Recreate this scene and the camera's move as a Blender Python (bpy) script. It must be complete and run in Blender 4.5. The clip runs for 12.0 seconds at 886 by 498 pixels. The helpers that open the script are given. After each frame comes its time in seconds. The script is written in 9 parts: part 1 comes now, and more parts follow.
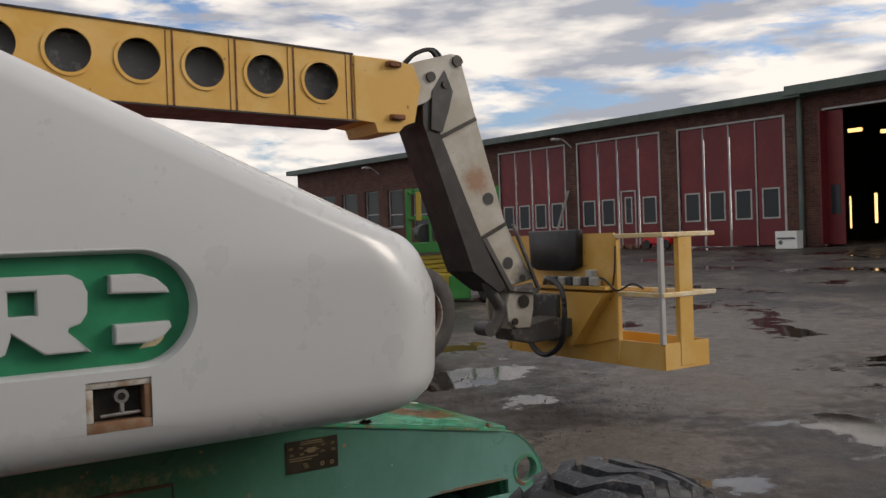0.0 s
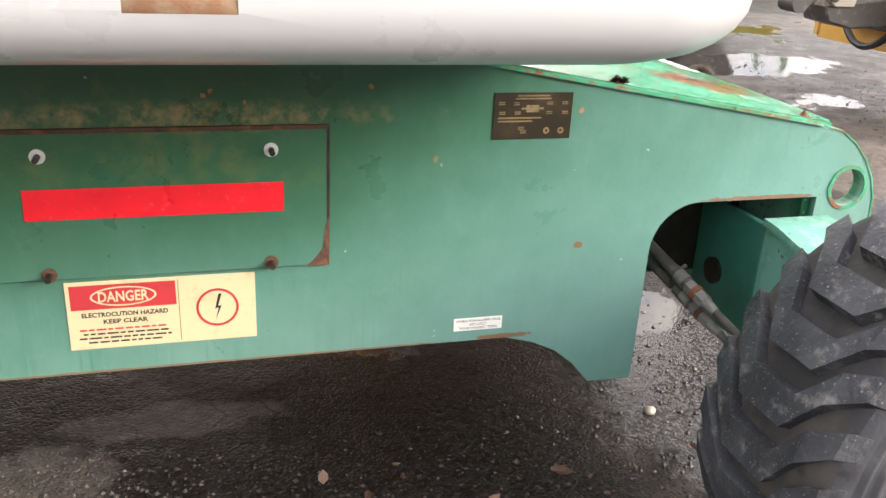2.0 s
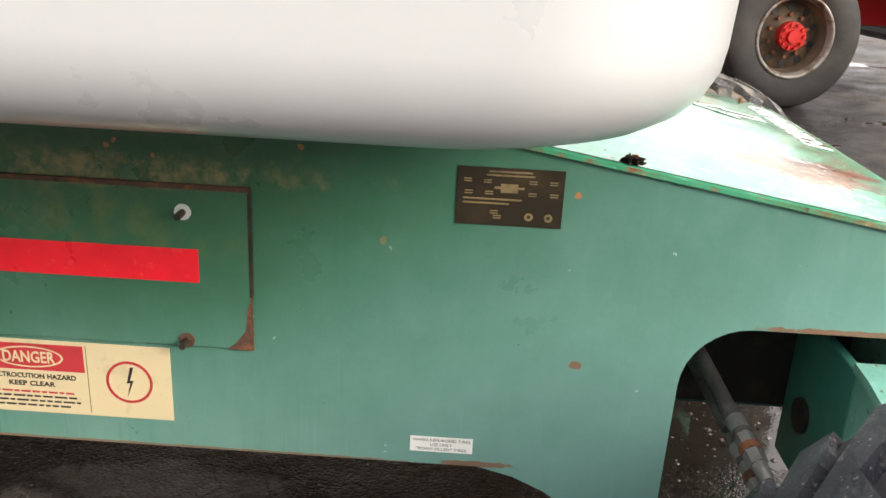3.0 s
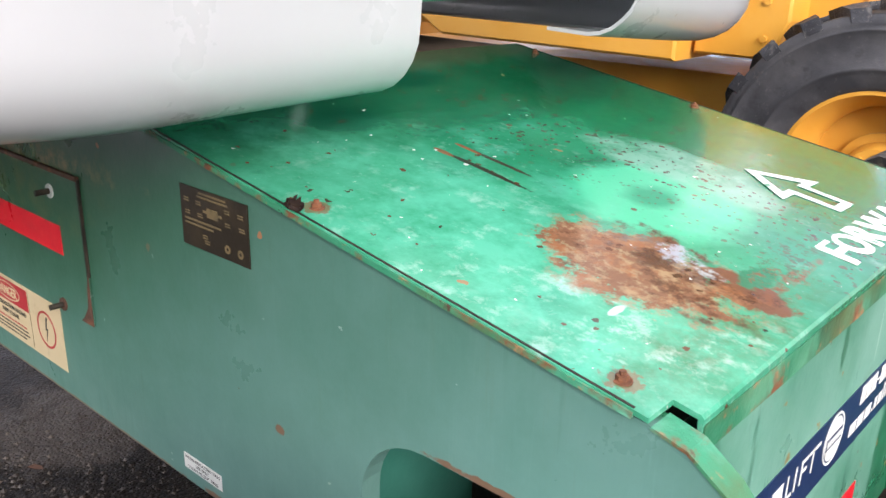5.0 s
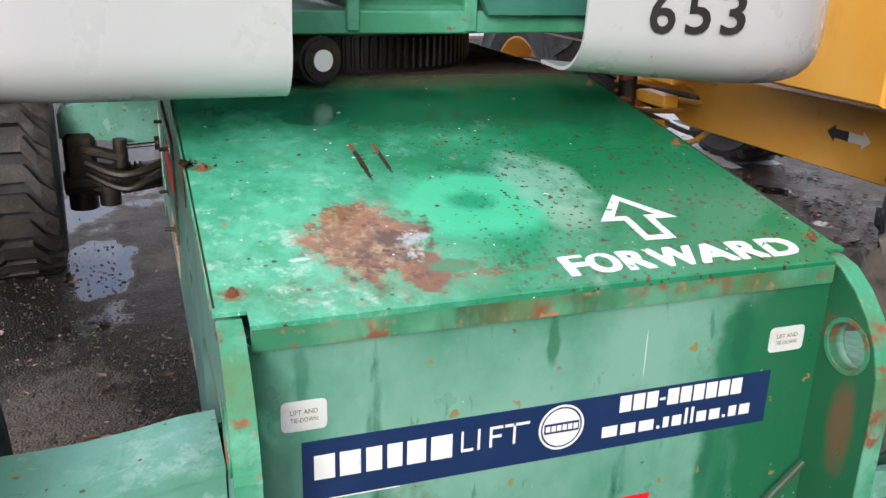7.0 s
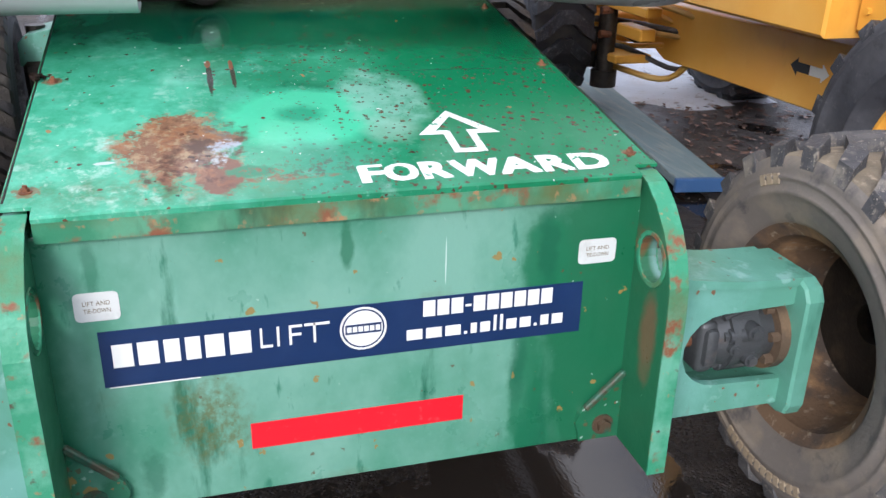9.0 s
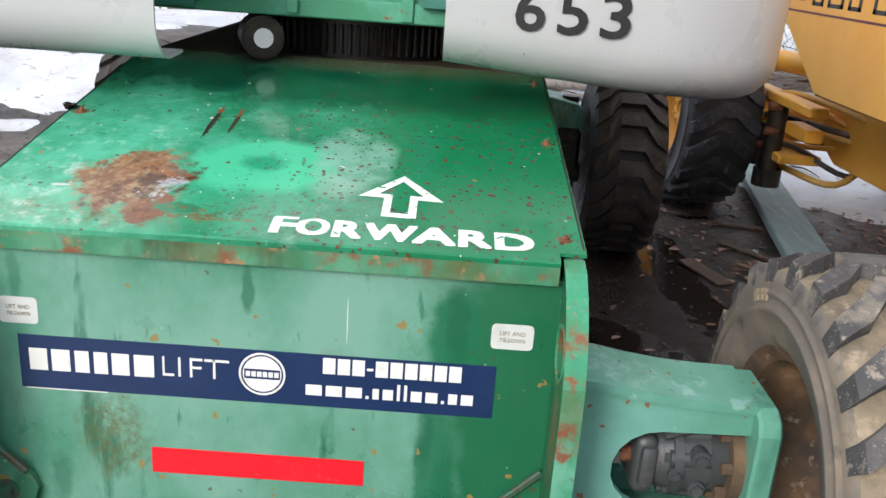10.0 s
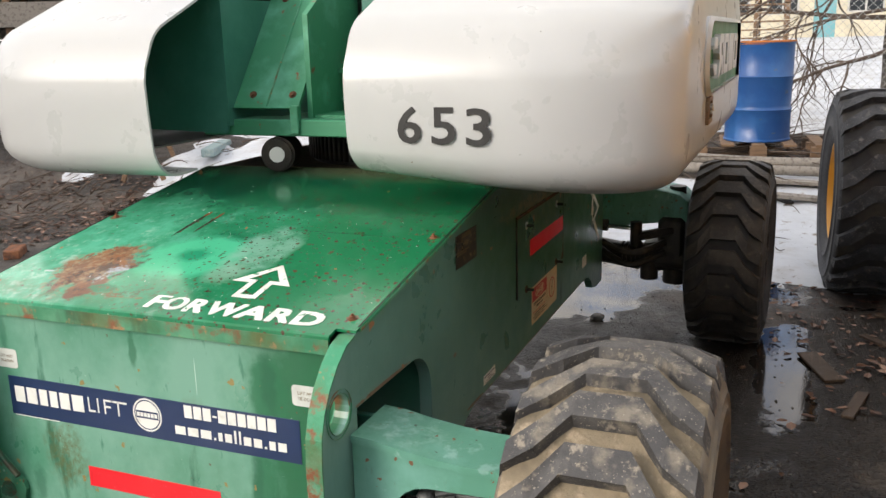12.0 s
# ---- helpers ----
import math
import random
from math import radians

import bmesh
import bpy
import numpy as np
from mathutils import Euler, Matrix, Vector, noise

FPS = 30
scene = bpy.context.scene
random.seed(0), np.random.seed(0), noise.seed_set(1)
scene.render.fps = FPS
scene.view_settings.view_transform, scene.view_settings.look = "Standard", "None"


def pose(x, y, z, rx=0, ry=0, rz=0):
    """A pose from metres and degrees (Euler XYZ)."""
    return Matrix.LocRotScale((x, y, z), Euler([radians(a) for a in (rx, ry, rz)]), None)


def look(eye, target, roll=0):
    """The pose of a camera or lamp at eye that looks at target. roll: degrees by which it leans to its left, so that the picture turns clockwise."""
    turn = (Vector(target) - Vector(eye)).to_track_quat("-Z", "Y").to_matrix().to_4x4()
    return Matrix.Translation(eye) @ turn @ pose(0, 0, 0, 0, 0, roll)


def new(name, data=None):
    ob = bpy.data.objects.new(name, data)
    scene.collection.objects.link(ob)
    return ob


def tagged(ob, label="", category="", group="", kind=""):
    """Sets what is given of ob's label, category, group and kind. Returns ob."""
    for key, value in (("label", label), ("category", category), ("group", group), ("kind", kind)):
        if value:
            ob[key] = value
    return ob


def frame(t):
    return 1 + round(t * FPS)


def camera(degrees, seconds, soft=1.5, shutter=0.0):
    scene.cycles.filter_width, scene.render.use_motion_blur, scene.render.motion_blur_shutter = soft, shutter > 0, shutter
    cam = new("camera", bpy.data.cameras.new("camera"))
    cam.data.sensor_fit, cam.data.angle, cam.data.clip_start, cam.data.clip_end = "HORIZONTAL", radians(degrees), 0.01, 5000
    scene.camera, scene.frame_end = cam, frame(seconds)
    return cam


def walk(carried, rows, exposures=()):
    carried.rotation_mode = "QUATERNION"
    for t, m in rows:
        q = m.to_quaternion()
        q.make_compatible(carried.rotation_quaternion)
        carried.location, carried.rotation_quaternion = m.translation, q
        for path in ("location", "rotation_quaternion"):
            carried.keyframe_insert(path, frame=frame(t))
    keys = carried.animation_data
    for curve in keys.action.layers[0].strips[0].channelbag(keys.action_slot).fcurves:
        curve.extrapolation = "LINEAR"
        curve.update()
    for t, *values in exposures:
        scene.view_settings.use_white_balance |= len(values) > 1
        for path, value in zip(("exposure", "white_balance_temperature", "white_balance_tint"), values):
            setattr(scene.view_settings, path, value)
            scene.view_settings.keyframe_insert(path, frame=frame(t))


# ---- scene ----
cam = camera(53.8, 12.0, soft=1.5)
PATH = [
    (0, (-1.847, -3.024, 1.554), (-0.755, -1.349, 1.532), -2.0),
    (0.5, (-1.918, -2.915, 1.466), (-0.947, -1.207, 1.091), -2.0),
    (1, (-1.808, -2.717, 1.376), (-1.04, -1.016, 0.656), -2.3),
    (1.5, (-1.628, -2.453, 1.339), (-0.935, -0.753, 0.544), -0.7),
    (2, (-1.419, -2.24, 1.32), (-0.896, -0.457, 0.578), 2.9),
    (2.5, (-1.149, -2.129, 1.325), (-0.992, -0.268, 0.61), 3.6),
    (3, (-0.823, -1.934, 1.32), (-0.871, -0.059, 0.627), 3.0),
    (3.2, (-0.711, -1.91, 1.319), (-0.873, -0.041, 0.627), 2.5),
    (4.8, (0.184, -1.356, 1.317), (-0.948, 0.142, 0.627), 1.2),
    (5, (0.32, -1.283, 1.328), (-0.924, 0.129, 0.654), 1.3),
    (5.5, (0.592, -1.119, 1.355), (-0.903, 0.05, 0.724), 0.9),
    (6, (0.874, -0.948, 1.379), (-0.793, -0.026, 0.77), -0.3),
    (6.5, (1.076, -0.803, 1.408), (-0.671, -0.056, 0.782), 0.3),
    (6.7, (1.13, -0.737, 1.413), (-0.631, -0.029, 0.783), 1.0),
    (8.3, (1.508, -0.543, 1.399), (-0.279, -0.175, 0.58), 0.3),
    (8.5, (1.539, -0.496, 1.404), (-0.228, -0.073, 0.567), 0.1),
    (9, (1.424, -0.271, 1.385), (-0.344, 0.25, 0.608), 1.3),
    (9.5, (1.363, 0.003, 1.369), (-0.487, 0.327, 0.682), 3.2),
    (10, (1.486, 0.315, 1.395), (-0.407, 0.324, 0.75), 4.1),
    (10.5, (1.561, 0.638, 1.421), (-0.356, 0.482, 0.872), 4.6),
    (11, (1.67, 0.904, 1.463), (-0.227, 0.552, 0.937), 1.4),
    (11.5, (1.61, 1.168, 1.468), (-0.243, 0.611, 0.96), -0.8),
    (12, (1.593, 1.459, 1.508), (-0.206, 0.721, 1.04), -1.5),
]
walk(cam, [(t, look(*p)) for t, *p in PATH], exposures=[
    (0.0, -0.40, 6550, 14), (0.25, -0.1, 6500, 14), (0.5, 0.62, 6350, 13), (0.8, 1.55, 6300, 13), (1.0, 2.3, 6550, 17), (1.5, 2.52, 6650, 18), (2.0, 1.88, 6600, 16), (2.5, 1.63, 6550, 15), (3.2, 1.3, 6650, 14), (4.8, 1.11, 6200, 19), (6.0, 0.85, 5850, 17), (6.7, 0.72, 6050, 16),
    (8.3, 0.88, 6300, 18), (9.0, 0.84, 5700, 18), (9.5, 0.80, 5350, 18), (10.0, 0.70, 6100, 14), (10.5, 0.62, 6300, 14), (12.0, 0.62, 6600, 13)])

# ---- world, sun ----
SUN_AZ, SUN_EL = radians(-33), radians(24)       # from +x towards -y
sun_dir = Vector((math.cos(SUN_EL) * math.cos(SUN_AZ), math.cos(SUN_EL) * math.sin(SUN_AZ), math.sin(SUN_EL)))
world = bpy.data.worlds.new("cloudy_sky")
scene.world = world
world.use_nodes = True
wn, wl = world.node_tree.nodes, world.node_tree.links
bg = wn["Background"]
sky = wn.new("ShaderNodeTexSky")
sky.sky_type, sky.sun_disc = "NISHITA", False
sky.sun_elevation, sky.sun_rotation = SUN_EL, math.pi / 2 - SUN_AZ
sky.air_density, sky.dust_density = 1.0, 2.0
wt = wn.new("ShaderNodeTexCoord")
wmap = wn.new("ShaderNodeMapping")
wmap.inputs["Scale"].default_value = (1.0, 1.0, 4.2)
wl.new(wt.outputs["Generated"], wmap.inputs["Vector"])
cl = wn.new("ShaderNodeTexNoise")
cl.inputs["Scale"].default_value, cl.inputs["Detail"].default_value, cl.inputs["Roughness"].default_value = 4.6, 9, 0.62
cl.inputs["Distortion"].default_value = 0.25
wl.new(wmap.outputs["Vector"], cl.inputs["Vector"])
cr = wn.new("ShaderNodeValToRGB")
cr.color_ramp.elements[0].position, cr.color_ramp.elements[1].position = 0.385, 0.475
wl.new(cl.outputs["Fac"], cr.inputs["Fac"])
cl2 = wn.new("ShaderNodeTexNoise")
cl2.inputs["Scale"].default_value, cl2.inputs["Detail"].default_value = 6.5, 8
wl.new(wmap.outputs["Vector"], cl2.inputs["Vector"])
cr2 = wn.new("ShaderNodeValToRGB")
cr2.color_ramp.elements[0].position, cr2.color_ramp.elements[1].position = 0.42, 0.60
cr2.color_ramp.elements[0].color = (13.2, 12.5, 11.2, 1)
cr2.color_ramp.elements[1].color = (5.2, 5.5, 6.1, 1)
wl.new(cl2.outputs["Fac"], cr2.inputs["Fac"])
cm = wn.new("ShaderNodeMixRGB")
wl.new(cr.outputs["Color"], cm.inputs["Fac"])
gap = wn.new("ShaderNodeMixRGB")
gap.blend_type = "MULTIPLY"
gap.inputs["Fac"].default_value = 1.0
gap.inputs["Color2"].default_value = (1.5, 1.75, 2.1, 1)
wl.new(sky.outputs["Color"], gap.inputs["Color1"])
wl.new(gap.outputs["Color"], cm.inputs["Color1"])
wl.new(cr2.outputs["Color"], cm.inputs["Color2"])
wl.new(cm.outputs["Color"], bg.inputs["Color"])
bg.inputs["Strength"].default_value = 0.102
sun = new("sun", bpy.data.lights.new("sun", "SUN"))
sun.data.energy, sun.data.angle, sun.data.color = 2.0, radians(22.0), (1.0, 0.91, 0.79)
sun.matrix_world = look((0, 0, 30), Vector((0, 0, 30)) - sun_dir)


# ---- materials ----
def lin(*rgb):
    return tuple(rgb) + (1,)


def mat(name, base, layers=(), rough=0.5, rvar=0.1, metal=0.0, bump=0.15, bscale=120.0, blobs=(), coat=0.0, spec=0.5, specks=()):
    """layers: (colour, scale, lo, hi, stretch); blobs: (colour, centre, radius, edge noise, noise scale, strength)."""
    m = bpy.data.materials.new(name)
    m.use_nodes = True
    n, l = m.node_tree.nodes, m.node_tree.links
    p = n["Principled BSDF"]
    tc = n.new("ShaderNodeTexCoord")
    col = n.new("ShaderNodeRGB")
    col.outputs[0].default_value = lin(*base)
    out = col.outputs[0]
    masks = []

    def noise_of(scale, stretch, detail=6.0, rough_n=0.6):
        mp = n.new("ShaderNodeMapping")
        mp.inputs["Scale"].default_value = stretch
        mp.inputs["Location"].default_value = (scale * 0.37, scale * 0.11, 1.7)
        l.new(tc.outputs["Object"], mp.inputs["Vector"])
        t = n.new("ShaderNodeTexNoise")
        t.inputs["Scale"].default_value, t.inputs["Detail"].default_value, t.inputs["Roughness"].default_value = scale, detail, rough_n
        l.new(mp.outputs["Vector"], t.inputs["Vector"])
        return t.outputs["Fac"]

    def over(colour, fac):
        nonlocal out
        mx = n.new("ShaderNodeMixRGB")
        mx.inputs["Color2"].default_value = lin(*colour)
        l.new(fac, mx.inputs["Fac"])
        l.new(out, mx.inputs["Color1"])
        out = mx.outputs["Color"]

    def ramp(sock, lo, hi, top=1.0):
        r = n.new("ShaderNodeMapRange")
        r.inputs["From Min"].default_value, r.inputs["From Max"].default_value = lo, hi
        r.inputs["To Max"].default_value = top
        l.new(sock, r.inputs["Value"])
        return r.outputs["Result"]

    for item in layers:
        colour, scale, lo, hi = item[:4]
        stretch = item[4] if len(item) > 4 else (1, 1, 1)
        top = item[5] if len(item) > 5 else 1.0
        f = ramp(noise_of(scale, stretch), lo, hi, top)
        over(colour, f)
    for item in blobs:
        colour, centre, radius, amount, nscale, strength = item[:6]
        soft = item[6] if len(item) > 6 else 0.10
        sub = n.new("ShaderNodeVectorMath")
        sub.operation = "SUBTRACT"
        sub.inputs[1].default_value = centre
        l.new(tc.outputs["Object"], sub.inputs[0])
        dv = n.new("ShaderNodeVectorMath")
        dv.operation = "DIVIDE"
        dv.inputs[1].default_value = radius
        l.new(sub.outputs[0], dv.inputs[0])
        ln = n.new("ShaderNodeVectorMath")
        ln.operation = "LENGTH"
        l.new(dv.outputs[0], ln.inputs[0])
        ad = n.new("ShaderNodeMath")
        ad.operation = "MULTIPLY_ADD"
        l.new(noise_of(nscale, (1, 1, 1), 8, 0.68), ad.inputs[0])
        ad.inputs[1].default_value = amount
        l.new(ln.outputs["Value"], ad.inputs[2])
        f = ramp(ad.outputs[0], 1.0 + amount * 0.5 + soft, 1.0 + amount * 0.5 - soft, strength)
        if len(item) > 7:
            inner = n.new("ShaderNodeMath")
            inner.operation = "MULTIPLY"
            l.new(f, inner.inputs[0])
            l.new(ramp(noise_of(item[7][0], (1, 1, 1), 9, 0.7), item[7][1], item[7][2]), inner.inputs[1])
            f = inner.outputs[0]
        over(colour, f)
        masks.append(f)
    for item in specks:
        colour, scale, radius, share, strength = item[:5]
        v = n.new("ShaderNodeTexVoronoi")
        v.inputs["Scale"].default_value = scale
        wob = n.new("ShaderNodeMixRGB")
        wob.blend_type = "ADD"
        wob.inputs["Fac"].default_value = 0.12 / scale * 4
        l.new(tc.outputs["Object"], wob.inputs["Color1"])
        wn_ = n.new("ShaderNodeTexNoise")
        wn_.inputs["Scale"].default_value = scale * 3
        l.new(tc.outputs["Object"], wn_.inputs["Vector"])
        l.new(wn_.outputs["Color"], wob.inputs["Color2"])
        l.new(wob.outputs["Color"], v.inputs["Vector"])
        sep = n.new("ShaderNodeSeparateColor")
        l.new(v.outputs["Color"], sep.inputs["Color"])
        size = n.new("ShaderNodeMath")
        size.operation = "MULTIPLY"
        l.new(sep.outputs["Green"], size.inputs[0])
        size.inputs[1].default_value = radius
        near = n.new("ShaderNodeMath")
        near.operation = "LESS_THAN"
        l.new(v.outputs["Distance"], near.inputs[0])
        l.new(size.outputs[0], near.inputs[1])
        pick = n.new("ShaderNodeMath")
        pick.operation = "MULTIPLY"
        l.new(near.outputs[0], pick.inputs[0])
        l.new(ramp(sep.outputs["Red"], 1 - share, 1 - share + 0.01, strength), pick.inputs[1])
        if len(item) > 5:      # thick on one part of the surface and thin on the rest: axis, thin end, thick end
            sx = n.new("ShaderNodeSeparateXYZ")
            l.new(tc.outputs["Object"], sx.inputs[0])
            part_ = n.new("ShaderNodeMath")
            part_.operation = "MULTIPLY_ADD"
            l.new(noise_of(7.0, (1, 1, 1)), part_.inputs[0])
            part_.inputs[1].default_value = 0.5
            l.new(sx.outputs[item[5][0]], part_.inputs[2])
            some = n.new("ShaderNodeMath")
            some.operation = "MULTIPLY"
            l.new(pick.outputs[0], some.inputs[0])
            l.new(ramp(part_.outputs[0], item[5][1] + 0.25, item[5][2] + 0.25), some.inputs[1])
            pick = some
        over(colour, pick.outputs[0])
    l.new(out, p.inputs["Base Color"])
    rn = n.new("ShaderNodeMapRange")
    rn.inputs["To Min"].default_value, rn.inputs["To Max"].default_value = max(0.02, rough - rvar), min(1, rough + rvar)
    rn.inputs["From Min"].default_value, rn.inputs["From Max"].default_value = 0.3, 0.7
    l.new(noise_of(6.0, (1, 1, 1)), rn.inputs["Value"])
    l.new(rn.outputs["Result"], p.inputs["Roughness"])
    p.inputs["Metallic"].default_value = metal
    p.inputs["Specular IOR Level"].default_value = spec
    p.inputs["Coat Weight"].default_value = coat
    p.inputs["Coat Roughness"].default_value = 0.12
    if bump:
        b = n.new("ShaderNodeBump")
        b.inputs["Strength"].default_value, b.inputs["Distance"].default_value = bump, 0.01
        l.new(noise_of(bscale, (1, 1, 1), 4), b.inputs["Height"])
        l.new(b.outputs["Normal"], p.inputs["Normal"])
    return m


RUST, RUST_D = (0.19, 0.072, 0.030), (0.070, 0.030, 0.017)
RUST_L, MOSS, CHALK = (0.36, 0.15, 0.06), (0.10, 0.10, 0.025), (0.42, 0.60, 0.52)
M_SIDE = mat("faded_teal_green_paint", (0.062, 0.190, 0.140), [
    ((0.135, 0.265, 0.222), 1.3, 0.40, 0.64), ((0.020, 0.135, 0.085), 2.6, 0.52, 0.75, (5, 5, 0.6), 0.6),
    ((0.17, 0.34, 0.30), 9.0, 0.60, 0.8, (6, 6, 0.5), 0.45), ((0.03, 0.12, 0.08), 16.0, 0.60, 0.72, (5, 5, 0.35), 0.4), ((0.12, 0.28, 0.22), 70.0, 0.55, 0.75, (1, 1, 1), 0.3), ((0.10, 0.125, 0.045), 24.0, 0.60, 0.72, (4, 4, 0.22), 0.30), ((0.20, 0.36, 0.30), 40.0, 0.60, 0.72, (3, 3, 0.12), 0.30)],
    rough=0.36, rvar=0.12, bump=0.05, bscale=60, specks=[(RUST_L, 13.0, 0.16, 0.22, 0.9), ((0.06, 0.035, 0.02), 24.0, 0.12, 0.16, 0.9), ((0.30, 0.42, 0.36), 30.0, 0.10, 0.10, 0.8)],
    # next two: fresher green and the cover's shade, put into the upper paint
    # pale blob: bleached lower front, its bluish sky sheen put into the colour
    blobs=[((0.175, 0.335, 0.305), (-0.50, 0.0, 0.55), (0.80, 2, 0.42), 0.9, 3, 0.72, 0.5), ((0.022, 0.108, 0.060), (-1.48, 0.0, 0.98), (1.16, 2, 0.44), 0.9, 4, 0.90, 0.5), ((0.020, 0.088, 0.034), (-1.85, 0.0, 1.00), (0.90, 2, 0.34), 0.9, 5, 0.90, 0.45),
           # inner fin faces: their shade put into the green; rust patches follow
           ((0.010, 0.110, 0.042), (0.06, 0.53, 0.5), (0.30, 0.040, 0.6), 0.3, 6, 0.95, 0.15), ((0.012, 0.125, 0.050), (0.06, -0.53, 0.5), (0.30, 0.040, 0.6), 0.3, 6, 0.92, 0.15), ((0.15, 0.085, 0.045), (0.085, 0.545, 0.57), (0.030, 0.02, 0.085), 1.2, 24, 0.85, 0.3), (RUST, (0.045, 0.545, 0.745), (0.045, 0.02, 0.030), 1.8, 30, 0.8, 0.3),
           ((0.13, 0.14, 0.05), (-1.45, 0.0, 0.955), (0.34, 2, 0.05), 2.0, 26, 0.30, 0.4, (30, 0.50, 0.64)), (RUST, (-0.16, 0.0, 0.712), (0.15, 2, 0.006), 1.8, 40, 0.8), (RUST, (-1.55, 0.0, 0.4045), (0.72, 2, 0.0035), 1.8, 30, 0.7), ((0.30, 0.22, 0.10), (-1.45, 0.0, 0.925), (0.36, 2, 0.024), 1.6, 20, 0.75, 0.4, (30, 0.42, 0.60)), ((0.15, 0.16, 0.05), (-1.50, 0.0, 0.86), (0.30, 2, 0.09), 2.0, 14, 0.45, 0.6, (22, 0.46, 0.66)),
           ((0.012, 0.075, 0.045), (-1.84, 0.0, 0.47), (0.02, 2, 0.05), 1.6, 24, 0.7, 0.3), (RUST, (-0.62, 0.0, 0.62), (0.012, 2, 0.008), 1.4, 60, 0.8), (RUST, (-0.78, 0.0, 0.408), (0.07, 2, 0.006), 1.8, 50, 0.8)])
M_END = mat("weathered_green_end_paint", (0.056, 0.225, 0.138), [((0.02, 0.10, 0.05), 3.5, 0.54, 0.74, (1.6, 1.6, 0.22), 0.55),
    ((0.165, 0.355, 0.270), 2.4, 0.38, 0.60, (1, 1, 0.8)), ((0.008, 0.105, 0.055), 7.0, 0.60, 0.68, (1.3, 1.3, 0.30), 0.85), ((0.20, 0.42, 0.33), 11.0, 0.66, 0.76, (1, 1, 0.4), 0.6),
    ((0.022, 0.150, 0.088), 10.0, 0.625, 0.68, (2.2, 2.2, 0.55), 0.75), (MOSS, 5.0, 0.62, 0.80, (1, 1, 1), 0.45), ((0.16, 0.36, 0.27), 60.0, 0.55, 0.75, (1, 1, 1), 0.35)],
    rough=0.34, rvar=0.12, bump=0.05, bscale=60, specks=[((0.26, 0.18, 0.05), 26.0, 0.34, 0.55, 0.9), (RUST, 19.0, 0.22, 0.40, 0.9), ((0.05, 0.05, 0.03), 34.0, 0.15, 0.25, 0.8), ((0.40, 0.52, 0.46), 26.0, 0.11, 0.12, 0.9), ((0.10, 0.07, 0.03), 50.0, 0.34, 0.35, 0.8), ((0.42, 0.55, 0.47), 64.0, 0.28, 0.30, 0.6), ((0.13, 0.065, 0.025), 44.0, 0.22, 0.45, 0.9), ((0.30, 0.15, 0.06), 70.0, 0.26, 0.35, 0.85)],
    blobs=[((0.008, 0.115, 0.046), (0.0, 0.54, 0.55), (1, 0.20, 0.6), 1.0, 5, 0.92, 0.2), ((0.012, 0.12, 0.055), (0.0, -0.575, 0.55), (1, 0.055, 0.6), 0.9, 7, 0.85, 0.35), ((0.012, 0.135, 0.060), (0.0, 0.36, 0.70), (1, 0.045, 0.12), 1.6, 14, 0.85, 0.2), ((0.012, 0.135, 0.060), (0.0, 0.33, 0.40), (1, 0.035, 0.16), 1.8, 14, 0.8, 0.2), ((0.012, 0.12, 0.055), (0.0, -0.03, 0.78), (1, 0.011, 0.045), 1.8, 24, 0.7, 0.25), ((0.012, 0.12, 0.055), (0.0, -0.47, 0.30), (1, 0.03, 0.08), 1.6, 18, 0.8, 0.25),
           ((0.55, 0.68, 0.62), (0.0, 0.155, 0.735), (1, 0.0012, 0.045), 0.4, 60, 0.8), (MOSS, (0.0, -0.29, 0.46), (1, 0.065, 0.085), 1.6, 26, 0.75, 0.35, (50, 0.40, 0.60)), ((0.006, 0.09, 0.045), (0.0, 0.36, 0.74), (1, 0.02, 0.07), 2.0, 24, 0.55, 0.3),
           ((0.006, 0.09, 0.045), (0.0, 0.31, 0.50), (1, 0.016, 0.08), 2.0, 24, 0.5, 0.3), ((0.006, 0.09, 0.045), (0.0, -0.40, 0.36), (1, 0.02, 0.05), 2.0, 24, 0.5, 0.3), ((0.006, 0.09, 0.045), (0.0, -0.46, 0.78), (1, 0.012, 0.05), 2.0, 24, 0.45, 0.3)])
